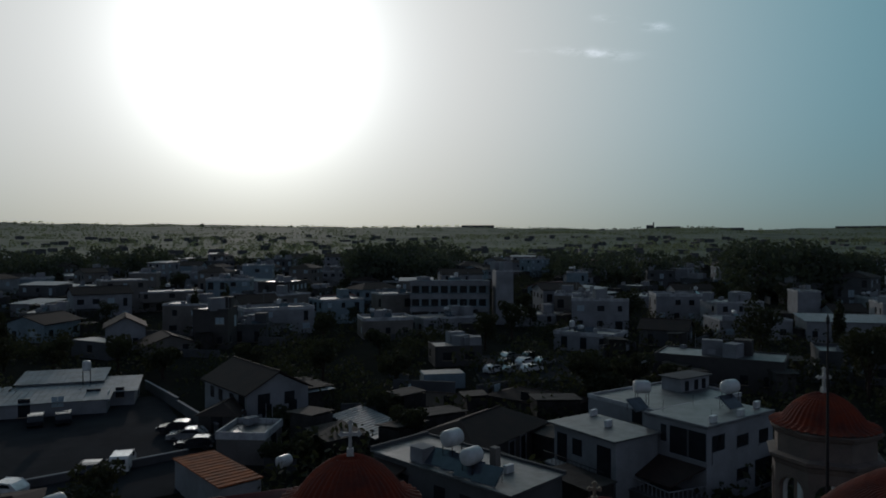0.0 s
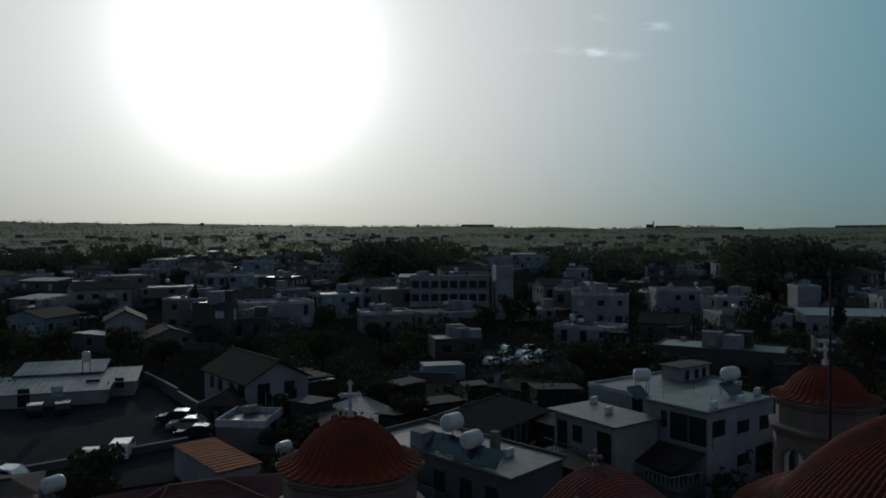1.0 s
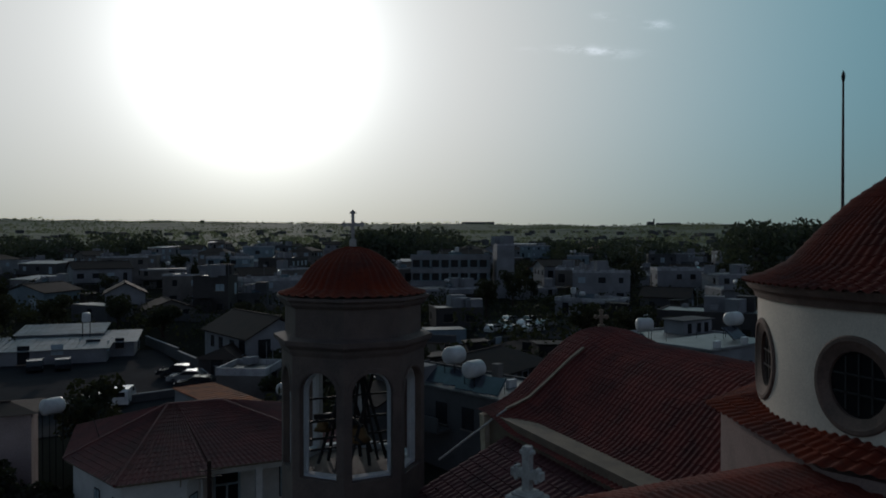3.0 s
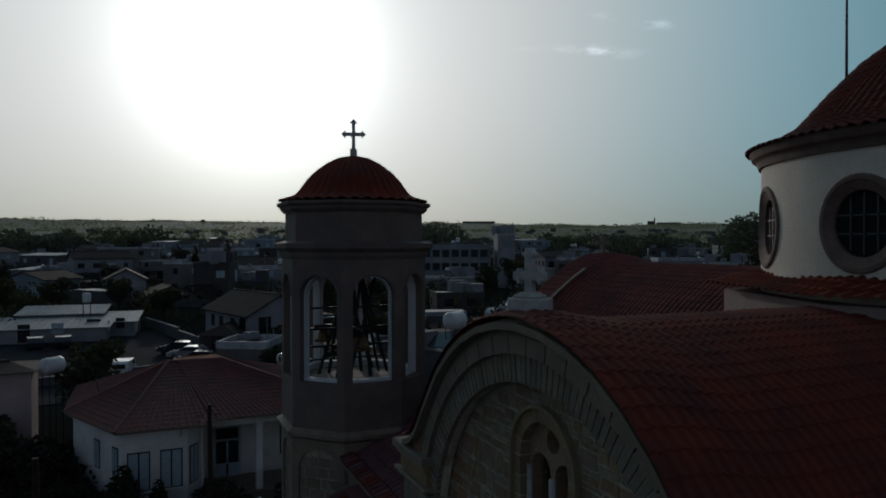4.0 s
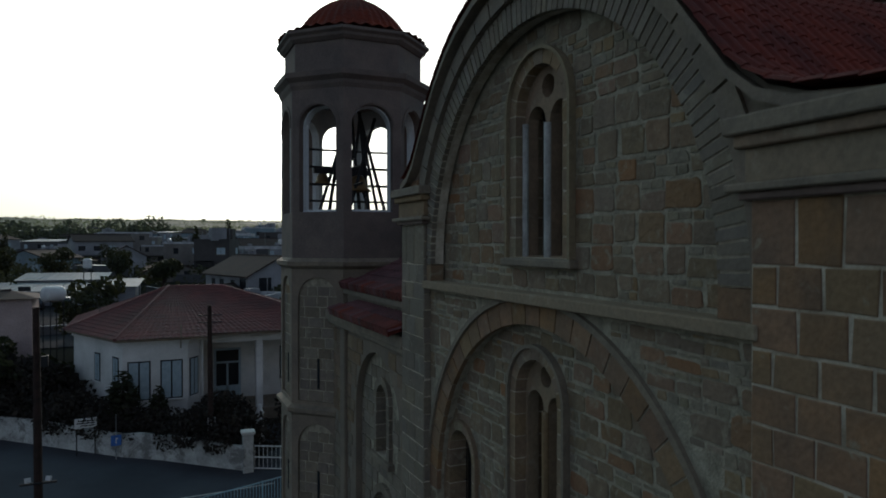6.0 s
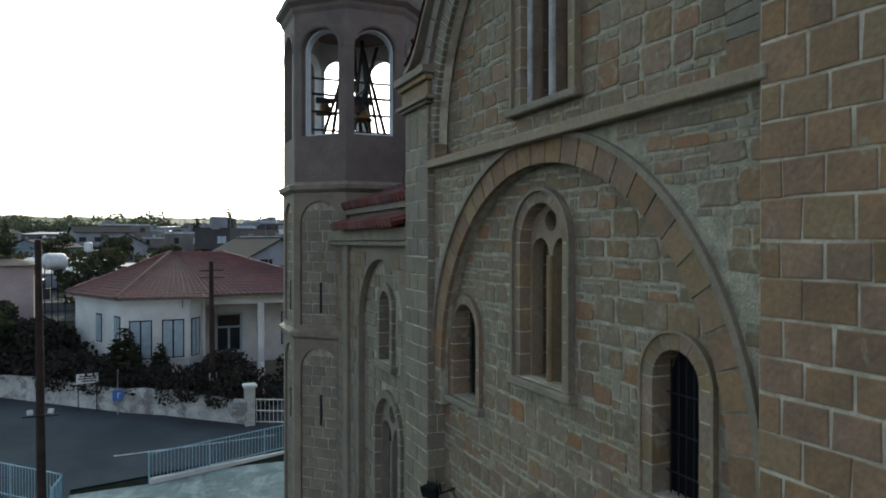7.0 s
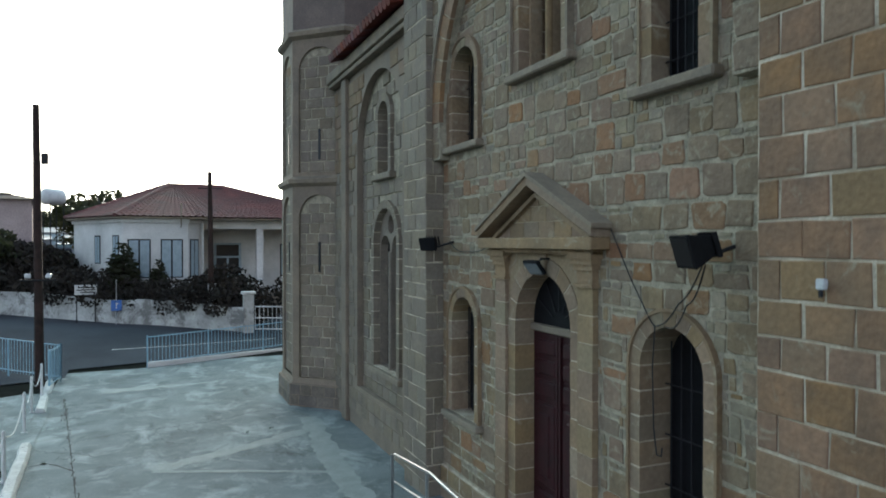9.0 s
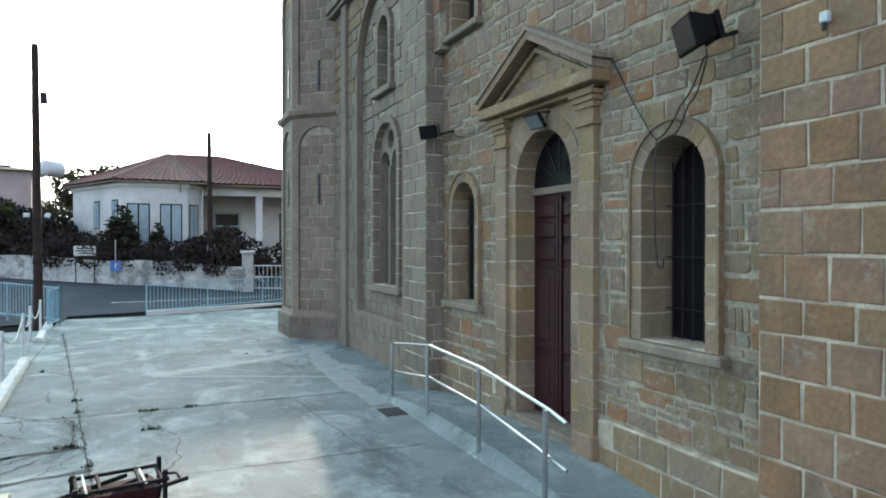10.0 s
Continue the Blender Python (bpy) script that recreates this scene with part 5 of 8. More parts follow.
for k in range(5, 22, 2):
    crack([(joint_x(k) + 0.01, k), (joint_x(k + 0.7) - 0.02, k + 0.7), (joint_x(k + 1.3) + 0.02, k + 1.3), (joint_x(k + 2), k + 2)], 0.009)
# hairline cracks that wander over the worn strip beside the joint and across the slabs
cg = random.Random(31)
for _ in range(34):
    x, y = cg.uniform(-2.4, -0.9), 5.5 + 15.5 * cg.random() ** 1.4
    a = cg.uniform(0, 6.283)
    pts = [(x, y)]
    for k in range(cg.randrange(2, 5)):
        a += cg.uniform(-0.7, 0.7)
        x, y = max(-2.55, min(x + 0.45 * math.cos(a), joint_x(y) - 0.05)), y + 0.45 * math.sin(a)
        pts.append((x, y))
    crack(pts, cg.uniform(0.004, 0.011))
for _ in range(9):
    x, y = cg.uniform(0, 2.9), cg.uniform(6, 20)
    a = cg.uniform(0, 6.283)
    pts = [(x, y)]
    for k in range(cg.randrange(2, 4)):
        a += cg.uniform(-0.6, 0.6)
        x, y = min(3.0, x + 0.4 * math.cos(a)), y + 0.4 * math.sin(a)
        pts.append((x, y))
    crack(pts, cg.uniform(0.003, 0.006))
crack([(0.93, 7.36), (1.9, 7.37), (2.98, 7.39)], 0.007)
crack([(joint_x(10.36), 10.36), (0.8, 10.4), (2.0, 10.42), (2.9, 10.43)], 0.010)


def ribbon(name, pts, width, material, lift, seed):
    """A thin uneven strip of cement smeared along a line."""
    g = random.Random(seed)
    bm = bmesh.new()
    line = []
    for p, q in zip(pts, pts[1:]):
        n = max(3, int(math.dist(p, q) / 0.12))
        line += [(p[0] + (q[0] - p[0]) * k / n, p[1] + (q[1] - p[1]) * k / n) for k in range(n)]
    line.append(pts[-1])
    last = None
    for i, (x, y) in enumerate(line):
        a, b = line[max(i - 1, 0)], line[min(i + 1, len(line) - 1)]
        q = math.dist(a, b) or 1
        nx, ny = -(b[1] - a[1]) / q, (b[0] - a[0]) / q
        w0, w1 = [width * (0.5 + 0.25 * noise.noise((i * 0.35, seed + e, 0)) + g.uniform(-0.1, 0.1)) for e in (0.2, 7.7)]
        cur = [bm.verts.new((x + nx * w0, y + ny * w0, lift)), bm.verts.new((x - nx * w1, y - ny * w1, lift))]
        if last:
            bm.faces.new((last[0], last[1], cur[1], cur[0]))
        last = cur
    part(name, bm, material, yard)


M_CEMENT = surface("pale_cement_smear", (0.22, 0.255, 0.25), (0.165, 0.195, 0.19), grain=50, patch=3.5, bump=0.25, rough=0.75)
for k, (pts, wd) in enumerate((([(0.03, 13.09), (1.5, 13.7), (3.12, 14.6)], 0.34), ([(3.35, 15.66), (3.2, 13.4), (3.02, 11.16), (3.2, 9.44)], 0.42), ([(0.05, 12.98), (1.6, 12.35), (3.1, 11.65)], 0.12), ([(-1.2, 20.6), (1.8, 20.9)], 0.7))):
    ribbon("cement_band", pts, wd, M_CEMENT, 0.0062 + 0.0006 * k, k + 1)


def blades(bm, c, n, reach, rng, rise=0.06):
    for _ in range(n):
        a, r = rng.uniform(0, 6.283), rng.uniform(0, reach)
        x, y = c[0] + r * math.cos(a) * 1.1, c[1] + r * math.sin(a) * 0.5
        h = rng.uniform(0.3, 1.0) * rise
        d = rng.uniform(0, 6.283)
        lx, ly = math.cos(d) * h * 0.7, math.sin(d) * h * 0.7
        w = 0.008
        v = [bm.verts.new(p) for p in ((x - w * math.sin(d), y + w * math.cos(d), 0.003), (x + w * math.sin(d), y - w * math.cos(d), 0.003), (x + lx, y + ly, h))]
        bm.faces.new(v)


rng = random.Random(8)
for c, n, reach in (((0.0, 10.36), 90, 0.2), ((0.55, 10.36), 60, 0.14), ((-0.85, 8.85), 120, 0.22), ((0.05, 9.3), 90, 0.18), ((joint_x(11.4), 11.4), 50, 0.1), ((joint_x(10.6), 10.6), 50, 0.08), ((joint_x(8.0), 8.0), 40, 0.08), ((-1.75, 14.2), 40, 0.1), ((joint_x(7.6), 7.6), 40, 0.07), ((2.4, 15.0), 20, 0.07), ((1.9, 14.9), 20, 0.06)):
    n, reach = int(n * 0.7), reach * 0.8
    tuft = thing("weed_tuft", "tuft of dry green weeds in a concrete joint", "weeds", "weeds in the joints")
    bm = bmesh.new()
    blades(bm, c, n, reach, rng)
    part("leaves", bm, M_LEAF, tuft)
drain = thing("drain_cover", "small dark drain grating set in the yard", "drain cover")
part("grate", bevelled(boxes((2.95, 3.3, 8.75, 9.2, -0.01, 0.006)), 0.004), M_IRON, drain)

# ramp along the wall, and its handrail
ramp = tagged(new("entrance_ramp"), "low concrete ramp up to the church door", "ramp", kind="structure")
bm = bmesh.new()
prof = [(10.6, 0.002), (8.35, 0.15), (6.3, 0.15), (4.3, 0.002)]
ring0 = [bm.verts.new((3.38, y, z)) for y, z in prof]
ring1 = [bm.verts.new((W + 0.02, y, z)) for y, z in prof]
skirt = [bm.verts.new((3.24, y, -0.02)) for y, z in prof]
for i in range(3):
    bm.faces.new((ring0[i], ring0[i + 1], ring1[i + 1], ring1[i]))
    bm.faces.new((skirt[i], skirt[i + 1], ring0[i + 1], ring0[i]))
part("ramp_slab", bm, M_CONCRETE, ramp)
rail = thing("handrail", "steel tube handrail along the entrance ramp", "handrail")
posts = [(3.36, 9.73, 0.0, 0.83), (3.34, 8.27, 0.02, 1.0), (3.31, 6.69, 0.02, 0.97), (3.26, 5.25, 0.0, 0.84)]
for x, y, z, t in posts:
    part("post", tube(bmesh.new(), [(x, y, z - 0.03), (x, y, t)], 0.024, 10), M_STEEL, rail)
    part("base_plate", bevelled(boxes((x - 0.05, x + 0.05, y - 0.05, y + 0.05, 0.0, 0.012)), 0.003), M_STEEL, rail)
tops = [(x, y, t) for x, y, z, t in posts] + [(3.245, 4.95, 0.79)]
mids = [(x, y, t - 0.42) for x, y, z, t in posts] + [(3.245, 4.95, 0.38)]
for line, nm in ((tops, "top_rail"), (mids, "mid_rail")):
    for p, q in zip(line, line[1:]):
        part(nm, tube(bmesh.new(), [(p[0] + 0.045, p[1], p[2]), (q[0] + 0.045, q[1], q[2])], 0.021 if nm == "top_rail" else 0.017, 10), M_STEEL, rail)
for x, y, z, t in posts:
    for h in (t, t - 0.42):
        part("bracket", tube(bmesh.new(), [(x, y, h - 0.05), (x + 0.04, y, h - 0.05), (x + 0.045, y, h - 0.01)], 0.006, 6), M_STEEL, rail)


# ---------------------------------------------------------------- yard fence, kerbs, bollards
def fence_run(p, q, top, label, base=True):
    f = thing("fence", label, "fence", "blue yard fences")
    p, q = Vector((*p, 0)), Vector((*q, 0))
    d = q - p
    n = int(d.length / 0.115)
    zb = lambda v: ground_z(v.x, v.y)
    for k in range(n + 1):
        v = p + d * k / n
        post = k % 17 == 0 or k == n
        r = 0.028 if post else 0.009
        part("post" if post else "picket", tube(bmesh.new(), [(v.x, v.y, zb(v) + (0 if post else 0.12)), (v.x, v.y, zb(v) + top + (0.06 if post else 0.05))], r, 6), M_BLUE, f)
    for h in (0.14, top):
        part("rail", tube(bmesh.new(), [p + Vector((0, 0, zb(p) + h)), q + Vector((0, 0, zb(q) + h))], 0.018, 6), M_BLUE, f)
    if base:
        m = Matrix.Translation(p) @ Matrix.Rotation(math.atan2(d.y, d.x), 4, "Z")
        part("base_kerb", bevelled(box(bmesh.new(), 0, d.length, -0.08, 0.08, -0.1, 0.1 + 0.3 * (zb(q) - zb(p)), m), 0.02), M_WHITE, f)
    return f


fence_run((-0.05, 23.85), (9.2, 26.4), 0.96, "pale blue painted steel picket fence on a white kerb")
fence_run((-2.35, 22.5), (-9.5, 28.6), 1.05, "pale blue painted steel picket fence", False)
leaf = fence_run((-2.35, 22.5), (-2.5, 21.3), 1.05, "blue steel gate leaf folded open", False)
M_KERB = surface("chipped_kerb_paint", (0.52, 0.52, 0.5), (0.4, 0.4, 0.385), grain=25, patch=3, bump=0.5, smear=(0.13, 0.13, 0.12), smear_scale=5.0, smear_at=0.58)
for p, q in (((-2.58, 22.3), (-2.34, 18.4)), ((-2.2, 15.4), (-1.95, 11.0)), ((-1.94, 10.2), (-1.9, 5.0))):
    k = thing("kerb_block", "whitewashed rough concrete kerb", "kerb", "white kerbs")
    a, b2 = Vector((*p, 0)), Vector((*q, 0))
    d = b2 - a
    m = Matrix.Translation(a) @ Matrix.Rotation(math.atan2(d.y, d.x), 4, "Z")
    bm = bmesh.new()
    rings = []
    for i in range(int(d.length / 0.11) + 1):
        u = min(i * 0.11, d.length)
        chip = max(0.0, noise.noise((u * 1.7, p[1], 0.3)) - 0.12) * 0.16
        j = [noise.noise((u * 3.1, p[1] + e, 1.7)) * 0.028 for e in (0, 5, 9, 13)]
        rings.append([bm.verts.new(m @ Vector(v)) for v in ((u, -0.13 + j[0], -0.1), (u, 0.1 + j[1] - chip, -0.1), (u, 0.085 + j[1] - chip, 0.06 + j[3]), (u, 0.05 + j[1] - chip, 0.12 + j[2] - chip), (u, -0.08 + j[0], 0.125 + j[3] - chip), (u, -0.12 + j[0], 0.07 + j[2]))])
    for r0, r1 in zip(rings, rings[1:]):
        for i in range(6):
            bm.faces.new((r0[i], r0[(i + 1) % 6], r1[(i + 1) % 6], r1[i]))
    bm.faces.new(rings[0])
    bm.faces.new(rings[-1][::-1])
    part("kerb_body", bm, M_KERB, k)
spots = [(-2.58, 20.5), (-2.55, 18.6), (-2.42, 16.67), (-2.25, 13.4), (-2.15, 10.6)]
for x, y in spots:
    b3 = thing("bollard", "short white painted steel bollard", "bollard", "white bollards")
    part("post", tube(bmesh.new(), [(x, y, -0.02), (x, y, 0.84), (x, y, 0.87)], [0.032, 0.032, 0.018], 10), M_WHITE, b3)
    part("foot", tube(bmesh.new(), [(x, y, -0.01), (x, y, 0.03)], 0.06, 10), M_WHITE, b3)
for (xa, ya), (xb, yb) in zip(spots, spots[1:]):
    ch = thing("chain", "white chain hanging between two bollards", "chain", "chains")
    pts = [(xa + (xb - xa) * k / 12, ya + (yb - ya) * k / 12, 0.78 - 0.3 * math.sin(math.pi * k / 12)) for k in range(13)]
    part("chain_line", tube(bmesh.new(), pts, 0.013, 5), M_WHITE, ch)

# a small cart with folded things, by the camera's landing place
cart = thing("hand_cart", "black metal hand cart with a dark red load and white straps", "cart")
cm = pose(-0.25, 6.72, 0, 0, 0, 8) @ Matrix.Diagonal((0.8, 0.8, 0.66, 1))
M_CART = surface("matt_black_tube", (0.012, 0.012, 0.014), rough=0.8, spec=0.08, bump=0)
M_MAROON = surface("dark_red_board", (0.03, 0.008, 0.01), grain=30, patch=4, rough=0.85, spec=0.08)
part("load", bevelled(box(bmesh.new(), -0.40, 0.40, -0.3, 0.22, 0.08, 0.27, cm), 0.03), M_MAROON, cart)
for y in (-0.32, 0.24):
    part("frame_bar", tube(bmesh.new(), [cm @ Vector((-0.48, y, 0.36)), cm @ Vector((0.48, y, 0.38))], 0.018, 6), M_CART, cart)
for x in (-0.42, -0.2, 0.2, 0.42):
    part("cross_bar", tube(bmesh.new(), [cm @ Vector((x, -0.34, 0.34)), cm @ Vector((x, 0.28, 0.37))], 0.016, 6), M_CART, cart)
for x, y in ((-0.44, -0.3), (0.44, -0.3), (-0.44, 0.24), (0.46, 0.24)):
    part("leg", tube(bmesh.new(), [cm @ Vector((x, y, 0.03)), cm @ Vector((x, y, 0.42 if x < 0 else 0.5))], 0.024, 6), M_CART, cart)
    part("wheel", tube(bmesh.new(), [cm @ Vector((x - 0.02, y, 0.05)), cm @ Vector((x + 0.02, y, 0.05))], 0.05, 10), M_CART, cart)
for k, (x, y, z) in enumerate(((-0.5, -0.25, 0.28), (-0.52, 0.05, 0.2), (0.1, -0.1, 0.3), (0.5, -0.2, 0.25), (-0.1, 0.1, 0.29))):
    part("folded_tube", tube(bmesh.new(), [cm @ Vector((x - 0.16, y - 0.06, z)), cm @ Vector((x + 0.2, y + 0.05 * (k % 3), z + 0.05))], 0.02, 6), M_CART, cart)
for x in (-0.34, 0.24):
    part("strap", box(bmesh.new(), x - 0.012, x + 0.012, -0.36, 0.30, 0.376, 0.386, cm), M_WHITE, cart)
part("handle", tube(bmesh.new(), [cm @ Vector((0.46, 0.1, 0.3)), cm @ Vector((0.62, 0.05, 0.3)), cm @ Vector((0.62, -0.12, 0.3))], 0.014, 6), M_CART, cart)
block = thing("cloth_bundle", "pale cream canvas bundle on the yard", "bundle")
part("bundle_body", bevelled(box(bmesh.new(), -1.6, -0.95, 6.0, 6.6, 0, 0.3), 0.09, 3), surface("cream_canvas", (0.55, 0.5, 0.4), grain=50, patch=6, bump=0.5), block)

# ---------------------------------------------------------------- fittings on the church wall
M_BLACK = surface("matt_black_casing", (0.012, 0.012, 0.013), rough=0.9, spec=0.06, bump=0.1)


def floodlight(c, aim, size, label):
    f = thing("floodlight", label, "lamp")
    m = look(c, aim)
    s = size
    bm = bmesh.new()
    vs = [bm.verts.new(m @ Vector(p)) for p in ((-s, -0.7 * s, -0.5 * s), (s, -0.7 * s, -0.5 * s), (s, 0.7 * s, -0.5 * s), (-s, 0.7 * s, -0.5 * s), (-0.55 * s, -0.4 * s, 0.6 * s), (0.55 * s, -0.4 * s, 0.6 * s), (0.55 * s, 0.4 * s, 0.6 * s), (-0.55 * s, 0.4 * s, 0.6 * s))]
    for q in ((0, 1, 2, 3), (7, 6, 5, 4), (0, 4, 5, 1), (1, 5, 6, 2), (2, 6, 7, 3), (3, 7, 4, 0)):
        bm.faces.new([vs[i] for i in q])
    part("housing", bevelled(bm, 0.012), M_BLACK, f)
    part("lens", box(bmesh.new(), -0.85 * s, 0.85 * s, -0.57 * s, 0.57 * s, -0.52 * s, -0.505 * s, m), M_VOID, f)
    for k in range(5):
        x = -0.7 * s + 1.4 * s * k / 4
        part("fin", box(bmesh.new(), x - 0.006, x + 0.006, -0.5 * s, 0.5 * s, 0.55 * s, 0.75 * s, m), M_BLACK, f)
    part("arm", tube(bmesh.new(), [c, (c[0] + 0.12, c[1] - 0.05, c[2] - 0.05), (W + 0.0, c[1] - 0.1, c[2] + 0.02)], 0.018, 6), M_IRON, f)
    return f


floodlight((3.93, 4.13, 3.98), (2.0, 4.9, 3.4), 0.2, "black wall floodlight on a bracket")
floodlight((3.9, 9.55, 4.02), (2.0, 8.2, 3.2), 0.15, "small black wall floodlight beside the pier")
fl = thing("floodlight", "small flat floodlight over the door", "lamp")
m = look((4.08, 6.80, 3.74), (2.9, 6.6, 2.7))
part("housing", bevelled(box(bmesh.new(), -0.13, 0.13, -0.1, 0.1, -0.02, 0.03, m), 0.01), M_BLACK, fl)
part("lens", box(bmesh.new(), -0.11, 0.11, -0.08, 0.08, -0.026, -0.021, m), surface("dusty_lens", (0.16, 0.17, 0.18), rough=0.25, bump=0), fl)
part("bracket", tube(bmesh.new(), [(4.09, 6.80, 3.75), (4.13, 6.74, 3.84), (4.25, 6.72, 3.84)], 0.015, 6), M_IRON, fl)
sensor = thing("wall_box", "small pale grey junction box on the pier", "junction box")
part("box_body", bevelled(boxes((PF - 0.05, PF, 2.99, 3.05, 3.73, 3.80)), 0.008), surface("grey_plastic", (0.55, 0.57, 0.58), rough=0.4, bump=0), sensor)
part("nozzle", tube(bmesh.new(), [(PF - 0.035, 3.02, 3.73), (PF - 0.035, 3.02, 3.68)], 0.015, 6), M_IRON, sensor)


def cable(pts, r=0.007, sag=0.0):
    c = thing("cable", "thin black cable hanging on the stone wall", "cable", "wall cables")
    line = []
    for p, q in zip(pts, pts[1:]):
        for k in range(9):
            f = k / 9
            line.append(Vector(p).lerp(Vector(q), f) - Vector((0, 0, sag * math.sin(math.pi * f))))
    line.append(Vector(pts[-1]))
    part("wire", tube(bmesh.new(), line, r, 5), M_IRON, c)


cable([(W - 0.03, 5.57, 4.16), (W - 0.05, 5.25, 3.7), (W - 0.06, 4.95, 3.32), (W - 0.05, 4.9, 3.27)])
cable([(W - 0.05, 4.9, 3.27), (W - 0.1, 4.55, 3.5), (W - 0.12, 4.25, 3.85)], sag=0.05)
cable([(W - 0.05, 4.75, 3.28), (W - 0.1, 4.45, 3.5), (W - 0.12, 4.22, 3.85)], sag=0.08)
cable([(W - 0.05, 4.9, 3.27), (W - 0.06, 4.92, 2.9), (W - 0.06, 4.9, 2.35), (W - 0.06, 4.86, 2.12), (W - 0.06, 4.8, 2.12), (W - 0.06, 4.79, 2.2)])
cable([(W - 0.05, 9.5, 4.05), (W - 0.05, 8.9, 3.9), (W - 0.05, 8.0, 4.05)], sag=0.06)

# bells and their frame inside the near belfry
frame_b = thing("belfry_scaffold", "black iron scaffold holding bells in the belfry", "scaffold")
tx, ty = T1
for dx, dy in ((-0.55, -0.35), (0.35, -0.35), (-0.55, 0.5), (0.35, 0.5)):
    part("strut", tube(bmesh.new(), [(tx + dx, ty + dy, 10.3), (tx + dx * 0.25, ty + dy * 0.9, 13.1)], 0.05, 6), M_IRON, frame_b)
for z in (11.15, 11.6):
    part("beam", tube(bmesh.new(), [(tx - 1.3, ty - 0.3, z), (tx + 1.3, ty - 0.3, z)], 0.035, 6), M_IRON, frame_b)
    part("beam", tube(bmesh.new(), [(tx - 0.1, ty - 1.2, z), (tx - 0.1, ty + 1.2, z)], 0.035, 6), M_IRON, frame_b)
part("brace", tube(bmesh.new(), [(tx + 0.6, ty - 0.3, 10.4), (tx + 0.1, ty - 0.3, 12.9)], 0.04, 6), M_IRON, frame_b)
part("brace", tube(bmesh.new(), [(tx - 0.2, ty - 0.3, 10.4), (tx + 0.1, ty - 0.3, 12.9)], 0.04, 6), M_IRON, frame_b)
for dx0, dx1, dy in ((-0.9, -0.1, 0.2), (0.9, 0.2, -0.1), (-0.3, 0.5, -0.6), (0.7, -0.2, 0.6)):
    part("strut", tube(bmesh.new(), [(tx + dx0, ty + dy, 10.35), (tx + dx1, ty + dy * 0.6, 12.95)], 0.045, 6), M_IRON, frame_b)
for z in (10.75, 12.1):
    part("beam", tube(bmesh.new(), [(tx - 1.2, ty + 0.1, z), (tx + 1.2, ty + 0.1, z)], 0.03, 6), M_IRON, frame_b)
for x, y, z, s in ((tx + 0.05, ty - 0.3, 11.0, 0.42), (tx - 0.75, ty + 0.3, 11.2, 0.3)):
    bell = thing("bell", "dark bronze church bell in the belfry", "bell", "bells")
    part("bell_body", lathe(bmesh.new(), [(0, z + s), (s * 0.35, z + s * 0.95), (s * 0.5, z + s * 0.7), (s * 0.6, z + s * 0.3), (s * 0.85, z), (s * 0.8, z), (s * 0.5, z + s * 0.3), (0, z + s * 0.8)], (x, y), 20), M_BRONZE, bell, smooth=True)
    part("yoke", boxes((x - s * 0.8, x + s * 0.8, y - 0.06, y + 0.06, z + s, z + s + 0.14)), M_IRON, bell)
mast = thing("lightning_mast", "thin dark metal mast behind the dome", "mast")
part("pole", tube(bmesh.new(), [(14.85, 10.93, 12.0), (14.85, 10.93, 17.0), (14.85, 10.93, 20.0)], [0.042, 0.036, 0.022], 8), M_IRON, mast)
part("tip", lathe(bmesh.new(), [(0, 20.22), (0.025, 20.16), (0.045, 20.08), (0.04, 20.0), (0.02, 19.95), (0, 19.92)], (14.85, 10.93), 10), M_IRON, mast)
strip = thing("roof_conductor", "pale metal conductor strip along the verge of the nave roof", "conductor strip")
line = [(along(nl, b)[0], 17.1 + 0.5 * b, along(nl, b)[1] + 0.09 - dip(17.1 + 0.5 * b)) for b in [k / 20 for k in range(6, 19)]]
tray = bmesh.new()
edge = [[tray.verts.new((x, y + e, z + h)) for e, h in ((-0.06, 0), (0.06, 0), (0.06, 0.045), (-0.06, 0.045))] for x, y, z in line]
for r0, r1 in zip(edge, edge[1:]):
    for i in range(4):
        tray.faces.new((r0[i], r0[(i + 1) % 4], r1[(i + 1) % 4], r1[i]))
part("strip", tray, M_SILL, strip)
part("stay", tube(bmesh.new(), [line[-1], (7.4, 17.4, 10.2)], 0.03, 6), M_CROSS, strip)
# ---------------------------------------------------------------- plants
def leaf_cloud(lumps, count, size, seed, flat=0.8):
    """Leaves as small tilted quads spread over lumps (x, y, z, radius)."""
    r = np.random.default_rng(seed)
    weights = np.array([l[3] ** 2 for l in lumps])
    which = r.choice(len(lumps), count, p=weights / weights.sum())
    base = np.array(lumps)[which]
    d = r.normal(size=(count, 3))
    d /= np.linalg.norm(d, axis=1)[:, None]
    dist = base[:, 3] * r.uniform(0.45, 1.08, count) ** 0.5
    p = base[:, :3] + d * dist[:, None] * [1, 1, flat]
    a = r.normal(size=(count, 3))
    a /= np.linalg.norm(a, axis=1)[:, None]
    b = np.cross(a, r.normal(size=(count, 3)))
    b /= np.linalg.norm(b, axis=1)[:, None]
    s = size * r.uniform(0.5, 1.3, count)[:, None]
    quads = np.stack([p - a * s, p + b * s * 0.6, p + a * s, p - b * s * 0.6], 1).reshape(-1, 3)
    me = bpy.data.meshes.new("leaves")
    me.from_pydata(quads.tolist(), [], np.arange(count * 4).reshape(-1, 4).tolist())
    me.materials.append(M_LEAF)
    return me


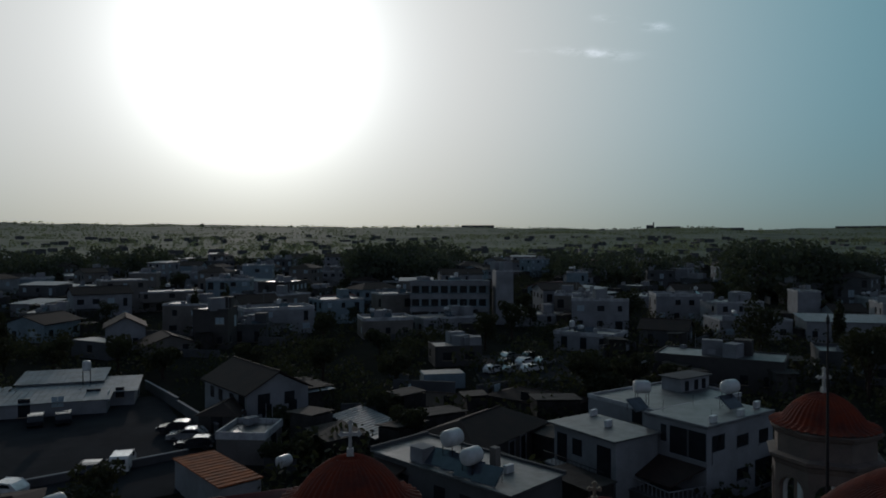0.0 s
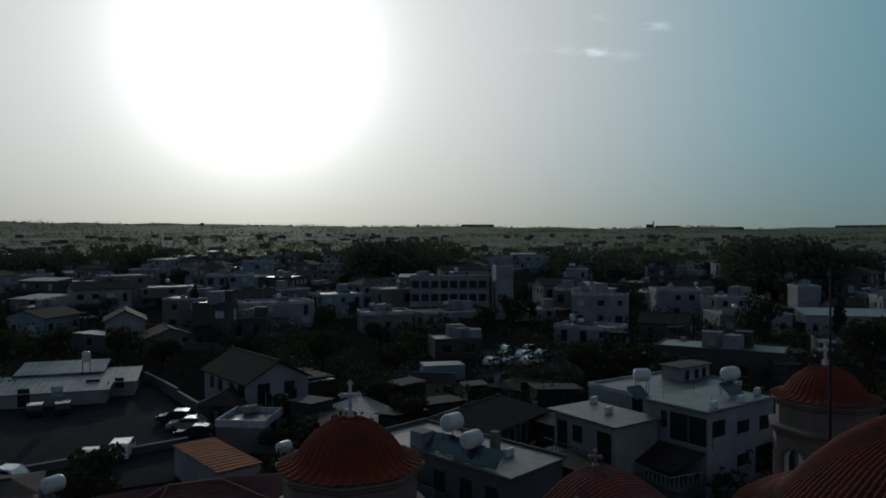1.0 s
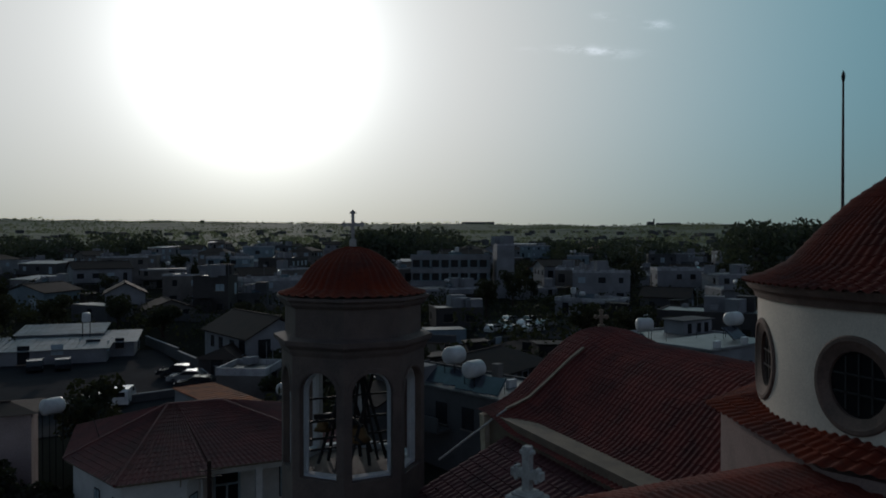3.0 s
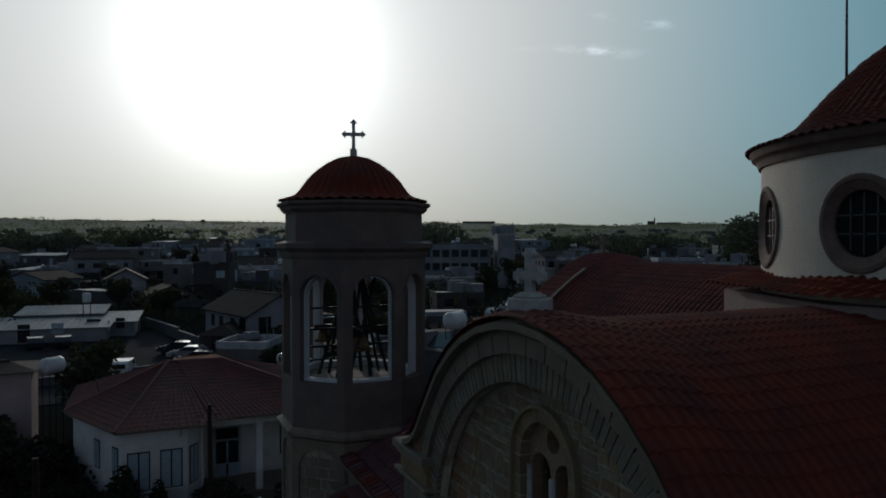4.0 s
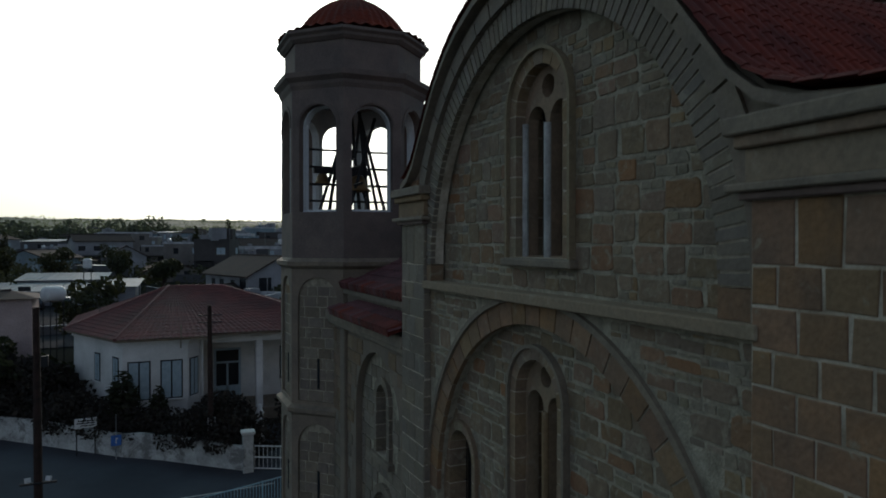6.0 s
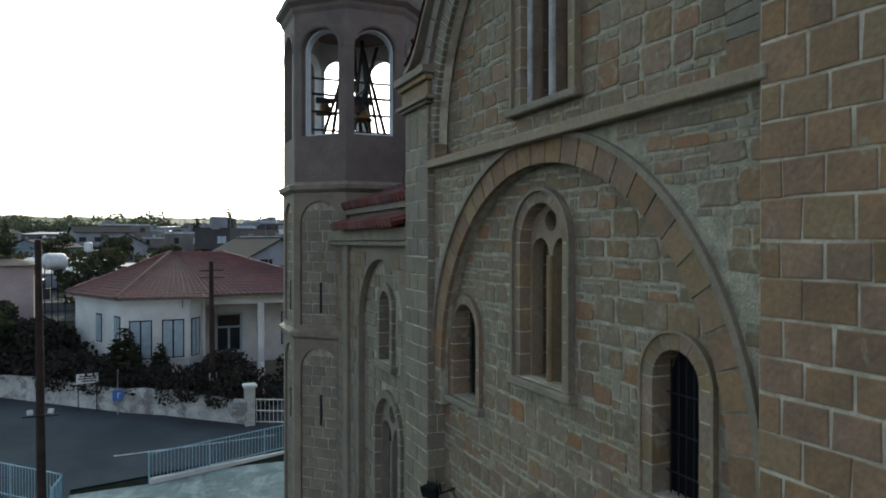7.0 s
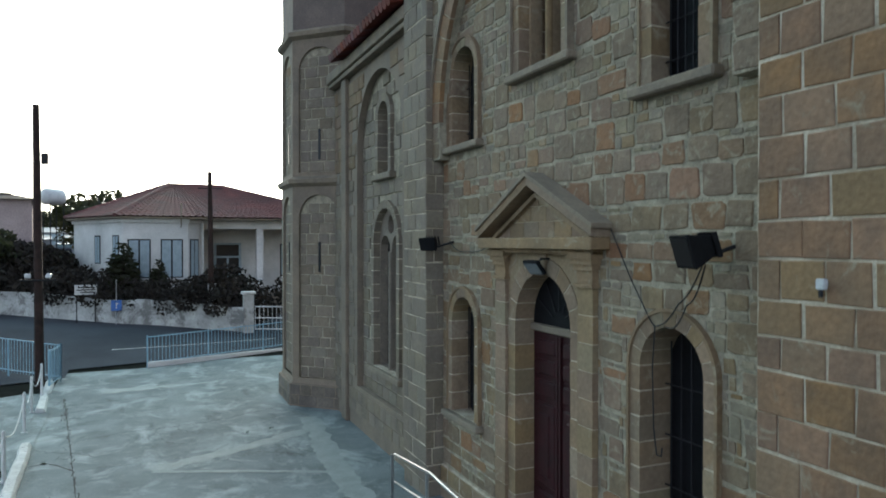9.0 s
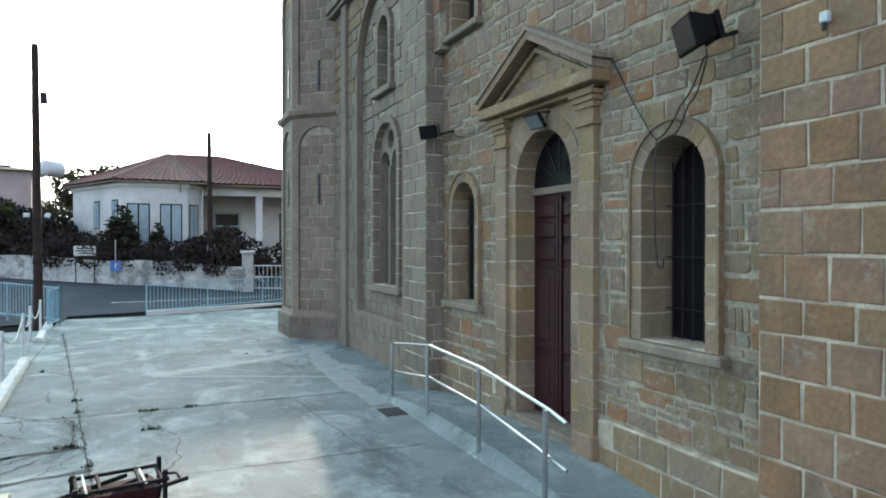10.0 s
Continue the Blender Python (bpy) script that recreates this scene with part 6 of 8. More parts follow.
def crown_lumps(seed, h, r, base):
    g = random.Random(seed)
    out = [(0, 0, base + (h - base) * 0.5, r * 0.6)]
    for k in range(9):
        a = g.uniform(0, 6.283)
        q = g.uniform(0.35, 0.75) * r
        out.append((q * math.cos(a), q * math.sin(a), base + (h - base) * g.uniform(0.2, 0.85), r * g.uniform(0.28, 0.48)))
    return out


TREES = []
for k, (h, r, base) in enumerate(((6.5, 2.8, 1.4), (8.0, 3.2, 2.0), (5.0, 2.6, 0.8), (9.5, 3.4, 2.4))):
    lumps = crown_lumps(k, h, r, base)
    TREES.append((leaf_cloud(lumps, 1500, 0.26, k), lumps, h, r, base))
CYPRESS = leaf_cloud([(0, 0, 0.6 + 0.5 * k, 0.75 * math.sin(0.35 + 2.6 * k / 15) ** 0.8) for k in range(16)], 1400, 0.2, 77, 1.0)
SHRUB = leaf_cloud([(-0.8, 0, 0.5, 0.6), (0, 0.2, 0.7, 0.75), (0.8, -0.1, 0.5, 0.65), (0.3, -0.3, 0.35, 0.6)], 1700, 0.075, 78)
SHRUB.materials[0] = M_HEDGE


def tree(kind, x, y, s=1.0, turn=0.0, label="dark green broadleaf tree with an uneven crown", z=None):
    z = ground_z(x, y) if z is None else z
    t = thing("tree", label, "tree", m=pose(x, y, z - 0.1, 0, 0, turn))
    t.scale = (s, s, s)
    if kind == "cypress":
        part("trunk", tube(bmesh.new(), [(0, 0, 0), (0, 0, 4.0), (0, 0, 7.5)], [0.14, 0.09, 0.02], 6), M_WOOD, t)
        ob = new("crown", CYPRESS)
        ob.parent = t
        return t
    me, lumps, h, r, base = TREES[kind % 4]
    part("trunk", tube(bmesh.new(), [(0, 0, 0), (0.1, 0.05, base), (0.05, 0.1, (base + h) / 2)], [0.24, 0.17, 0.06], 7), M_WOOD, t)
    for lx, ly, lz, lr in lumps[1:5]:
        part("limb", tube(bmesh.new(), [(0.1, 0.05, base * 0.9), (lx * 0.5, ly * 0.5, lz * 0.8), (lx, ly, lz)], [0.1, 0.06, 0.02], 5), M_WOOD, t)
    ob = new("crown", me)
    ob.parent = t
    return t


def shrub(x, y, s, turn=0, z=None, label="dark garden shrub"):
    t = thing("shrub", label, "shrub", "garden shrubs", m=pose(x, y, (ground_z(x, y) if z is None else z) - 0.05, 0, 0, turn))
    t.scale = (s, s, s * 1.1)
    ob = new("foliage", SHRUB)
    ob.parent = t
    return t


# ---------------------------------------------------------------- houses
def render_tone(name, c):
    return surface(name, c, tuple(v * 0.68 for v in c), grain=15, patch=0.35, bump=0.1, spec=0.15)


# all but the pink are darker than the real render: facade shade is in the tone
TONES = [render_tone("shaded_white_render", (0.215, 0.22, 0.235)), render_tone("cream_render", (0.15, 0.138, 0.128)), render_tone("grey_render", (0.085, 0.086, 0.09)), render_tone("pale_blue_render", (0.17, 0.22, 0.25)), render_tone("bare_concrete", (0.06, 0.056, 0.055)), render_tone("faded_pink_render", (0.40, 0.31, 0.29))]
# parapets paler than their walls: skylight along the roof edges, put into the colour
M_PARAPET = surface("sky_lit_parapet", (0.4, 0.41, 0.42), (0.2, 0.2, 0.21), grain=12, patch=0.6, bump=0.1, spec=0.2)
M_SLAB = surface("roof_screed", (0.135, 0.14, 0.14), (0.035, 0.037, 0.04), grain=10, patch=0.9, bump=0.2, spec=0.45, rough=0.45)
M_DARKROOF = surface("old_dark_tiles", (0.04, 0.027, 0.024), (0.024, 0.018, 0.017), grain=10, patch=0.6, bump=0.4, spec=0.15)
M_SHEET = surface("galvanised_sheet", (0.21, 0.24, 0.26), (0.13, 0.145, 0.155), rough=0.6, spec=0.35, metal=0.0, grain=6, patch=0.8, bump=0.1)
M_RUST = surface("rusted_roof_sheet", (0.33, 0.1, 0.035), (0.16, 0.052, 0.023), spec=0.15, rough=0.85, grain=8, patch=0.7, bump=0.15)
M_TANK = surface("white_tank_plastic", (0.5, 0.5, 0.5), (0.36, 0.36, 0.36), rough=0.4, bump=0.02)
M_PANEL = surface("solar_panel_glass", (0.05, 0.06, 0.08), rough=0.12, bump=0, rough_vary=0.03)
M_SHUTTER = surface("grey_blue_shutter", (0.27, 0.335, 0.37), (0.2, 0.26, 0.29), rough=0.6, grain=30, patch=5)

W_PANE = mesh_of(boxes((-0.5, 0.5, -0.02, 0.015, 0, 1)), "window_pane", M_GLASS)
W_SHUT = mesh_of(boxes((-0.5, -0.02, -0.02, 0.03, 0, 1), (0.02, 0.5, -0.02, 0.03, 0, 1)), "shutter", M_SHUTTER)
W_SILL = mesh_of(boxes((-0.57, 0.57, -0.05, 0.08, -0.07, 0)), "window_sill", M_SILL)
AC_BOX = mesh_of(bevelled(boxes((-0.4, 0.4, -0.16, 0.16, 0, 0.55)), 0.03), "ac_unit", M_TANK)


def tank(x, y, z, s=1.0, lying=True, turn=0.0, stand=0.7, label="white cylindrical water tank on a steel stand"):
    t = thing("water_tank", label, "water tank", "roof water tanks", m=pose(x, y, z, 0, 0, turn))
    for dx, dy in ((-0.4, -0.35), (0.4, -0.35), (-0.4, 0.35), (0.4, 0.35)):
        part("stand_leg", tube(bmesh.new(), [(dx * s, dy * s, -0.02), (dx * s, dy * s, stand + 0.1)], 0.03, 5), M_IRON, t)
    prof = [(0, 0), (0.35, 0.02), (0.46, 0.1), (0.48, 0.25), (0.48, 0.95), (0.46, 1.1), (0.35, 1.2), (0, 1.24)]
    bm = lathe(bmesh.new(), [(r * s, z2 * s) for r, z2 in prof], (0, 0), 18)
    mm = Matrix.Translation((-0.62 * s, 0, stand + 0.48 * s)) @ Matrix.Rotation(radians(90), 4, "Y") if lying else Matrix.Translation((0, 0, stand))
    bmesh.ops.transform(bm, matrix=mm, verts=bm.verts)
    part("tank_body", bm, M_TANK, t, smooth=True)
    return t


def solar(x, y, z, turn, label="tilted solar water panel on a flat roof"):
    t = thing("solar_panel", label, "solar panel", "roof solar panels", m=pose(x, y, z, 0, 0, turn))
    m = pose(0, 0, 0.1, 38, 0, 0)
    part("glass", box(bmesh.new(), -0.9, 0.9, 0, 1.4, 0, 0.06, m), M_PANEL, t)
    part("frame", box(bmesh.new(), -0.94, 0.94, -0.04, 1.44, -0.04, 0.0, m), M_SHEET, t)
    for dx in (-0.8, 0.8):
        part("prop", tube(bmesh.new(), [(dx, 1.05, -0.02), (dx, 1.05, 0.95)], 0.025, 5), M_IRON, t)
    return t


def place_window(parent, m, w, h, shut, sill=True):
    o = new("window", W_SHUT if shut else W_PANE)
    o.parent = parent
    o.matrix_basis = m @ Matrix.Diagonal((w, 1, h, 1))
    if sill:
        s = new("window_sill", W_SILL)
        s.parent = o
    return o


def house(x, y, w, d, top, turn=0.0, tone=0, roof="flat", z0=None, storeys=None, label="", seed=0, extras=True, rise=1.6, balcony=False, windows=True, parapet=True, sills=True):
    """A town house: walls with a parapet or a pitched roof, windows on all sides, slabs and roof clutter. top: the height of its eaves above the datum."""
    g = random.Random(seed * 7 + int(x * 3 + y))
    z0 = ground_z(x, y) if z0 is None else z0
    h = top - z0
    storeys = storeys or max(1, round(h / 3.1))
    words = {0: "white rendered", 1: "cream rendered", 2: "grey rendered", 3: "pale blue rendered", 4: "bare concrete", 5: "faded pink rendered"}[tone]
    kinds = {"flat": "flat-roofed house with a parapet", "hip": "house with a hipped tile roof", "gable": "house with a gabled tile roof", "sheet": "shed with a sheet metal roof"}[roof]
    t = thing("house", label or f"{words} {'two' if storeys == 2 else 'one' if storeys == 1 else 'three'}-storey {kinds}", "house", m=pose(x, y, z0, 0, 0, turn))
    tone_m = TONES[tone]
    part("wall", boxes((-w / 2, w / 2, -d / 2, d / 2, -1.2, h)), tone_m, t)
    if roof == "flat":
        part("roof", boxes((-w / 2 + 0.14, w / 2 - 0.14, -d / 2 + 0.14, d / 2 - 0.14, h - 0.1, h + 0.03)), M_SLAB, t)
        p = 0.22 if g.random() < 0.6 else 0.5
        bm = boxes((-w / 2 - 0.06, w / 2 + 0.06, -d / 2 - 0.06, -d / 2 + 0.13, h - 0.16, h + p), (-w / 2 - 0.06, w / 2 + 0.06, d / 2 - 0.13, d / 2 + 0.06, h - 0.16, h + p), (-w / 2 - 0.06, -w / 2 + 0.13, -d / 2 + 0.13, d / 2 - 0.13, h - 0.16, h + p), (w / 2 - 0.13, w / 2 + 0.06, -d / 2 + 0.13, d / 2 - 0.13, h - 0.16, h + p))
        part("parapet", bm, M_PARAPET if tone in (0, 1, 3) else tone_m, t) if parapet else bm.free()
        if extras:
            part("stair_hut", boxes((w * 0.1, w * 0.1 + 2.2, 0.1, 2.4, h, h + 2.1)), tone_m, t) if g.random() < 0.3 else None
    else:
        e = 0.4
        bm = bmesh.new()
        rd = 0 if roof == "gable" else min(w, d) / 2 * 0.9
        if roof == "sheet":
            vs = [bm.verts.new(p) for p in ((-w / 2 - e, -d / 2 - e, h + 0.05), (w / 2 + e, -d / 2 - e, h + 0.05), (w / 2 + e, d / 2 + e, h + 0.7), (-w / 2 - e, d / 2 + e, h + 0.7))]
            bm.faces.new(vs)
            r2 = bmesh.ops.extrude_face_region(bm, geom=bm.faces[:])
            bmesh.ops.translate(bm, vec=(0, 0, -0.08), verts=[v for v in r2["geom"] if isinstance(v, bmesh.types.BMVert)])
            part("roof", bm, M_SHEET, t)
            for k in range(int(w / 0.7)):
                xx = -w / 2 + 0.7 * k
                part("roof_seam", box(bmesh.new(), xx - 0.03, xx + 0.03, -d / 2 - e, d / 2 + e, 0, 0.05, Matrix.Translation((0, 0, h + 0.375)) @ Matrix.Rotation(math.atan2(0.65, d + 2 * e), 4, "X")), M_SHEET, t) if sills and w < 20 else None
        else:
            lo = [(-w / 2 - e, -d / 2 - e), (w / 2 + e, -d / 2 - e), (w / 2 + e, d / 2 + e), (-w / 2 - e, d / 2 + e)]
            vs = [bm.verts.new((*p, h - 0.02)) for p in lo]
            ra, rb = bm.verts.new((-w / 2 - e + rd, 0, h + rise)), bm.verts.new((w / 2 + e - rd, 0, h + rise))
            if roof == "gable":
                for q in ((vs[0], vs[1], rb, ra), (vs[2], vs[3], ra, rb)):
                    low4 = [bm.verts.new(v.co - Vector((0, 0, 0.16))) for v in q]
                    bm.faces.new(q)
                    bm.faces.new(low4[::-1])
                    for i in range(4):
                        bm.faces.new((q[i], low4[i], low4[(i + 1) % 4], q[(i + 1) % 4]))
            else:
                for q in ((vs[0], vs[1], rb, ra), (vs[2], vs[3], ra, rb), (vs[1], vs[2], rb), (vs[3], vs[0], ra), (vs[3], vs[2], vs[1], vs[0])):
                    bm.faces.new(q)
            part("roof", bm, M_TILE_FLAT if g.random() < 0.06 else M_DARKROOF, t)
            part("ridge", tube(bmesh.new(), [(-w / 2 - e + rd, 0, h + rise), (w / 2 + e - rd, 0, h + rise)], 0.1, 6), M_DARKROOF, t)
            if roof == "gable":
                for sx in (-w / 2 - 0.02, w / 2 - 0.02):
                    gb = bmesh.new()
                    a = [gb.verts.new((sx + o, yy, zz)) for o in (0, 0.04) for yy, zz in ((-d / 2 + 0.05, h - 0.05), (d / 2 - 0.05, h - 0.05), (0, h + rise * 0.86))]
                    for q in ((0, 1, 2), (5, 4, 3), (0, 3, 4, 1), (1, 4, 5, 2), (2, 5, 3, 0)):
                        gb.faces.new([a[i] for i in q])
                    part("gable_wall", gb, tone_m, t)
    if windows:
        for s in range(storeys):
            zb = s * h / storeys + 0.95
            for fx, fy, ang, length in ((0, -d / 2, 0, w), (w / 2, 0, 90, d), (-w / 2, 0, -90, d)):
                n = max(1, int(length / 3.0))
                for k in range(n):
                    if g.random() < 0.18:
                        continue
                    off = -length / 2 + length * (k + 0.5) / n + g.uniform(-0.2, 0.2)
                    tall = g.random() < 0.3
                    base = Matrix.Translation((fx, fy, zb - (0.85 if tall else 0))) @ Matrix.Rotation(radians(ang), 4, "Z") @ Matrix.Translation((off, 0, 0)) @ Matrix.Rotation(radians(180), 4, "Z")
                    place_window(t, base, g.choice((0.95, 1.2, 1.5)), 2.0 if tall else 1.2, g.random() < 0.35, sills)
    if balcony or (storeys > 1 and g.random() < 0.45):
        zb = h / storeys
        part("balcony", bevelled(boxes((-w / 2, w * 0.1, -d / 2 - 1.3, -d / 2, zb - 0.08, zb + 0.1)), 0.02), tone_m, t)
        part("balcony_wall", boxes((-w / 2, w * 0.1, -d / 2 - 1.3, -d / 2 - 1.18, zb + 0.1, zb + 0.95)), tone_m, t)
    if roof == "flat" and extras:
        c, s = math.cos(radians(turn)), math.sin(radians(turn))
        for k in range(g.choice((1, 1, 2))):
            lx, ly = g.uniform(-w * 0.35, w * 0.35), g.uniform(-d * 0.1, d * 0.35)
            tank(x + c * lx - s * ly, y + s * lx + c * ly, top, g.uniform(0.75, 1.0), g.random() < 0.7, g.uniform(0, 180), g.uniform(0.5, 1.3))
            if g.random() < 0.75:
                solar(x + c * (lx + 0.3) - s * (ly - 1.9), y + s * (lx + 0.3) + c * (ly - 1.9), top, g.uniform(-30, 30))
    return t


M_TILE_FLAT = surface("red_roof_tiles", (0.135, 0.043, 0.039), (0.075, 0.029, 0.027), grain=10, patch=0.8, bump=0.3)

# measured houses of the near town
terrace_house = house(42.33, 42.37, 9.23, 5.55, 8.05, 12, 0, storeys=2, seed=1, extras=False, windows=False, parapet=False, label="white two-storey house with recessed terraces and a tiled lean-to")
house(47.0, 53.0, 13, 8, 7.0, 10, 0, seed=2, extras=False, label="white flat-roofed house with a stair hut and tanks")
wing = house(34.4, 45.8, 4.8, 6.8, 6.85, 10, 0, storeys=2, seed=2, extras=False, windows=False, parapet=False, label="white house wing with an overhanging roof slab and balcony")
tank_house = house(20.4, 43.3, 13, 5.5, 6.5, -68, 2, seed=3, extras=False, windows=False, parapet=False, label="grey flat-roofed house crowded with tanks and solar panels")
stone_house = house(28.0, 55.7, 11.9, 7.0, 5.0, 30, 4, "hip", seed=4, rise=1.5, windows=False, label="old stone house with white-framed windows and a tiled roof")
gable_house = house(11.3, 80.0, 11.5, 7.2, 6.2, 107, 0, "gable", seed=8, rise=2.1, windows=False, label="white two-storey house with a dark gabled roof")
house(43.1, 70.3, 10.4, 6.0, 3.7, -63, 4, "hip", seed=29, rise=0.8, label="low old house with a dark brown tiled roof")
house(31.9, 74.4, 8.9, 6.0, 3.4, -42, 4, "gable", seed=30, rise=0.9, label="low old house with a sagging dark gabled roof")
house(20.7, 66.9, 9.9, 3.0, 3.5, -81, 2, "sheet", seed=54, windows=False, label="long low shed with a pale teal sheet roof")
house(73.0, 101.7, 7.3, 11.0, 6.1, 32, 0, seed=18, z0=1.0, storeys=2)
house(71.4, 69.7, 15.9, 8.0, 7.0, -53, 4, seed=19, label="long old stone house with a flat roof and arched doors")
house(110.5, 101.5, 14, 9, 7.2, -25, 0, seed=21, balcony=True)
house(119.0, 113.5, 11, 7, 9.4, -15, 0, seed=22)
house(-19.8, 167.3, 7.5, 9, 7.6, -10, 2, seed=28, storeys=2)
house(-7.3, 127.4, 9, 4.0, 6.0, -50, 2, seed=10, extras=False, parapet=False)
house(-3.7, 136.5, 9, 6.4, 7.4, 92, 0, "gable", seed=11, rise=1.9)
house(3.1, 127.8, 7.5, 8.6, 5.0, 99, 1, "gable", seed=12, rise=1.7, label="cream bungalow with a gabled roof and a veranda")
house(11.5, 131.5, 6.2, 7, 10.2, -20, 4, seed=13)
house(5.5, 206.0, 16.5, 9, 9.0, 10, 1, seed=33, storeys=2)
house(-0.7, 267.0, 9, 9, 12.0, -10, 1, seed=34)
house(-22.0, 328.0, 20, 12, 9.0, 10, 0, "sheet", seed=35)
house(-37.7, 293.0, 9.3, 9, 9.5, -10, 3, seed=36)
house(24.7, 146.4, 14.7, 8, 8.6, 6, 0, seed=37, balcony=True, storeys=2)
house(22.3, 157.5, 8.4, 7, 9.2, 10, 1, "gable", seed=38)
house(18.5, 136.5, 7, 5, 6.5, -20, 2, seed=39)
house(41.5, 160.0, 10.5, 9, 9.1, 8, 3, seed=14, storeys=2, label="plain pale blue two-storey block with small windows")
house(44.5, 132.6, 10.1, 8, 7.0, -8, 1, seed=17)
house(58.9, 134.1, 13.7, 7, 6.6, 2, 0, seed=40)
hotel = house(67.4, 151.5, 18.6, 9, 13.0, -22, 0, seed=15, storeys=3, label="long white three-storey building with banded floors")
house(77.6, 143.4, 4.0, 9.2, 15.8, -22, 0, seed=16, storeys=4, extras=False, windows=False, label="blank white stair tower at the end of a long building")
house(55.6, 159.5, 8.3, 8, 10.0, 2, 1, seed=41)
house(83.6, 137.5, 14.7, 9, 5.9, -18, 0, seed=42)
house(145.0, 106.0, 7, 7, 7.0, -30, 0, "gable", seed=43)
house(142.3, 92.0, 8, 9, 10.0, -40, 0, seed=44)
house(90.0, 101.5, 8.5, 8, 6.3, -50, 2, "gable", seed=45)
house(36.0, 246.0, 10, 9, 15.0, -15, 3, seed=46)
house(22.0, 205.0, 12, 9, 12.0, -15, 3, seed=47)
orange = house(4.9, 55.8, 8.8, 3.2, 4.25, -72, 0, seed=5, extras=False, windows=False, parapet=False, label="low white outbuilding with a rust-orange sheet roof")
house(-10.5, 90.5, 13, 7, 4.3, -5, 0, "sheet", seed=6, windows=True, label="long white workshop with a pale sheet metal roof")
house(-4.2, 92.6, 6, 6, 4.5, -5, 0, "sheet", seed=7, label="small white workshop wing with a pale sheet roof")
house(143.5, 115.0, 5, 8, 11.0, -35, 0, seed=20, extras=False, windows=False, label="tall blank white party wall block")
house(119.0, 129.5, 13, 9, 9.8, -30, 0, seed=23)
house(124.0, 90.0, 16, 9, 7.4, -38, 0, "sheet", seed=24)
house(92.5, 64.5, 12, 9, 6.8, -45, 2, seed=25)
house(36.6, 84.6, 5.6, 3.4, 4.7, -12, 3, seed=26, extras=False, windows=False, parapet=False, label="plain pale blue flat-topped storage cabin")
house(45.0, 99.0, 7.5, 6, 6.0, -12, 4, seed=27, extras=False)
house(-9.5, 96.5, 9, 5, 5.2, -5, 0, "sheet", seed=51, windows=False, label="taller back roof of a white workshop in sheet metal")
house(8.8, 65.5, 5, 4.5, 4.5, 62, 1, seed=52, extras=False, label="small cream flat-roofed annexe in a garden")
house(8.4, 76.5, 8, 4, 4.4, 62, 4, "hip", seed=53, rise=1.0, label="low annexe with a dark brown tiled roof")
house(-10.7, 47.0, 9, 3.6, 6.5, 2, 5, "hip", seed=31, rise=0.35, extras=False, windows=False, label="faded pink house with a low tiled roof beside the street")
part("sheet_roof", boxes((-4.55, 4.55, -1.75, 1.75, 2.60, 2.66)), M_RUST, orange, "rust-orange corrugated sheet roof")
for k in range(14):
    part("roof_rib", boxes((-4.5 + 0.69 * k - 0.03, -4.5 + 0.69 * k + 0.03, -1.75, 1.75, 2.66, 2.70)), M_RUST, orange)
# openings and lean-to of the terrace house: west face along its own -x side, south face along -y
TH, M_BROWN = 8.05 - ground_z(42.33, 42.37), M_DARKROOF
TG = ground_z(42.33, 42.37)
for y0, y1, z0, z1 in ((-2.7, 0.49, 5.58, 7.7), (0.81, 1.34, 6.33, 7.65)):
    part("opening", boxes((-4.65, -4.58, y0, y1, z0 - TG, z1 - TG)), M_GLASS, terrace_house)
    part("opening_sill", boxes((-4.72, -4.58, y0 - 0.05, y1 + 0.06, z0 - TG - 0.12, z0 - TG)), TONES[0], terrace_house)
part("opening_post", boxes((-4.69, -4.6, -1.25, -1.1, 5.58 - TG, 7.7 - TG)), TONES[2], terrace_house)
for x0, x1, z0, z1 in ((-3.97, -2.33, 5.36, 7.42), (-0.66, 0.93, 6.0, 6.95), (2.49, 3.84, 5.8, 6.92), (-0.65, 0.95, 3.4, 4.33), (1.93, 4.5, 2.4, 4.56), (-4.0, -1.79, 2.26, 3.05)):
    part("opening", boxes((x0, x1, -2.81, -2.74, z0 - TG, z1 - TG)), M_GLASS, terrace_house)
    part("opening_sill", boxes((x0 - 0.06, x1 + 0.06, -2.88, -2.74, z0 - TG - 0.1, z0 - TG)), TONES[0], terrace_house)
part("balcony_wall", boxes((-3.97, -2.33, -2.86, -2.8, 5.36 - TG, 6.2 - TG)), TONES[0], terrace_house)
part("roof_slab", bevelled(boxes((-4.72, 4.72, -2.88, 2.88, TH, TH + 0.16)), 0.02), M_SLAB, terrace_house)
part("roof_kerb", boxes((-4.72, 4.72, -2.88, -2.74, TH + 0.16, TH + 0.24), (-4.72, -4.58, -2.74, 2.88, TH + 0.16, TH + 0.24)), TONES[0], terrace_house)
for x, y in ((-3.2, 2.2), (-2.9, -2.0), (0.6, 2.0)):
    part("starter_bar", tube(bmesh.new(), [(x, y, TH + 0.1), (x + 0.03, y, TH + 1.1)], 0.015, 5), M_IRON, terrace_house)
lean = bmesh.new()
top = [lean.verts.new(p) for p in ((-4.63, -2.7, 5.18 - TG), (-4.63, 2.6, 5.18 - TG), (-7.4, 2.2, 4.05 - TG), (-7.6, -1.7, 4.05 - TG))]
under = [lean.verts.new(v.co - Vector((0, 0, 0.12))) for v in top]
lean.faces.new(top)
lean.faces.new(under[::-1])
for i in range(4):
    lean.faces.new((top[i], under[i], under[(i + 1) % 4], top[(i + 1) % 4]))
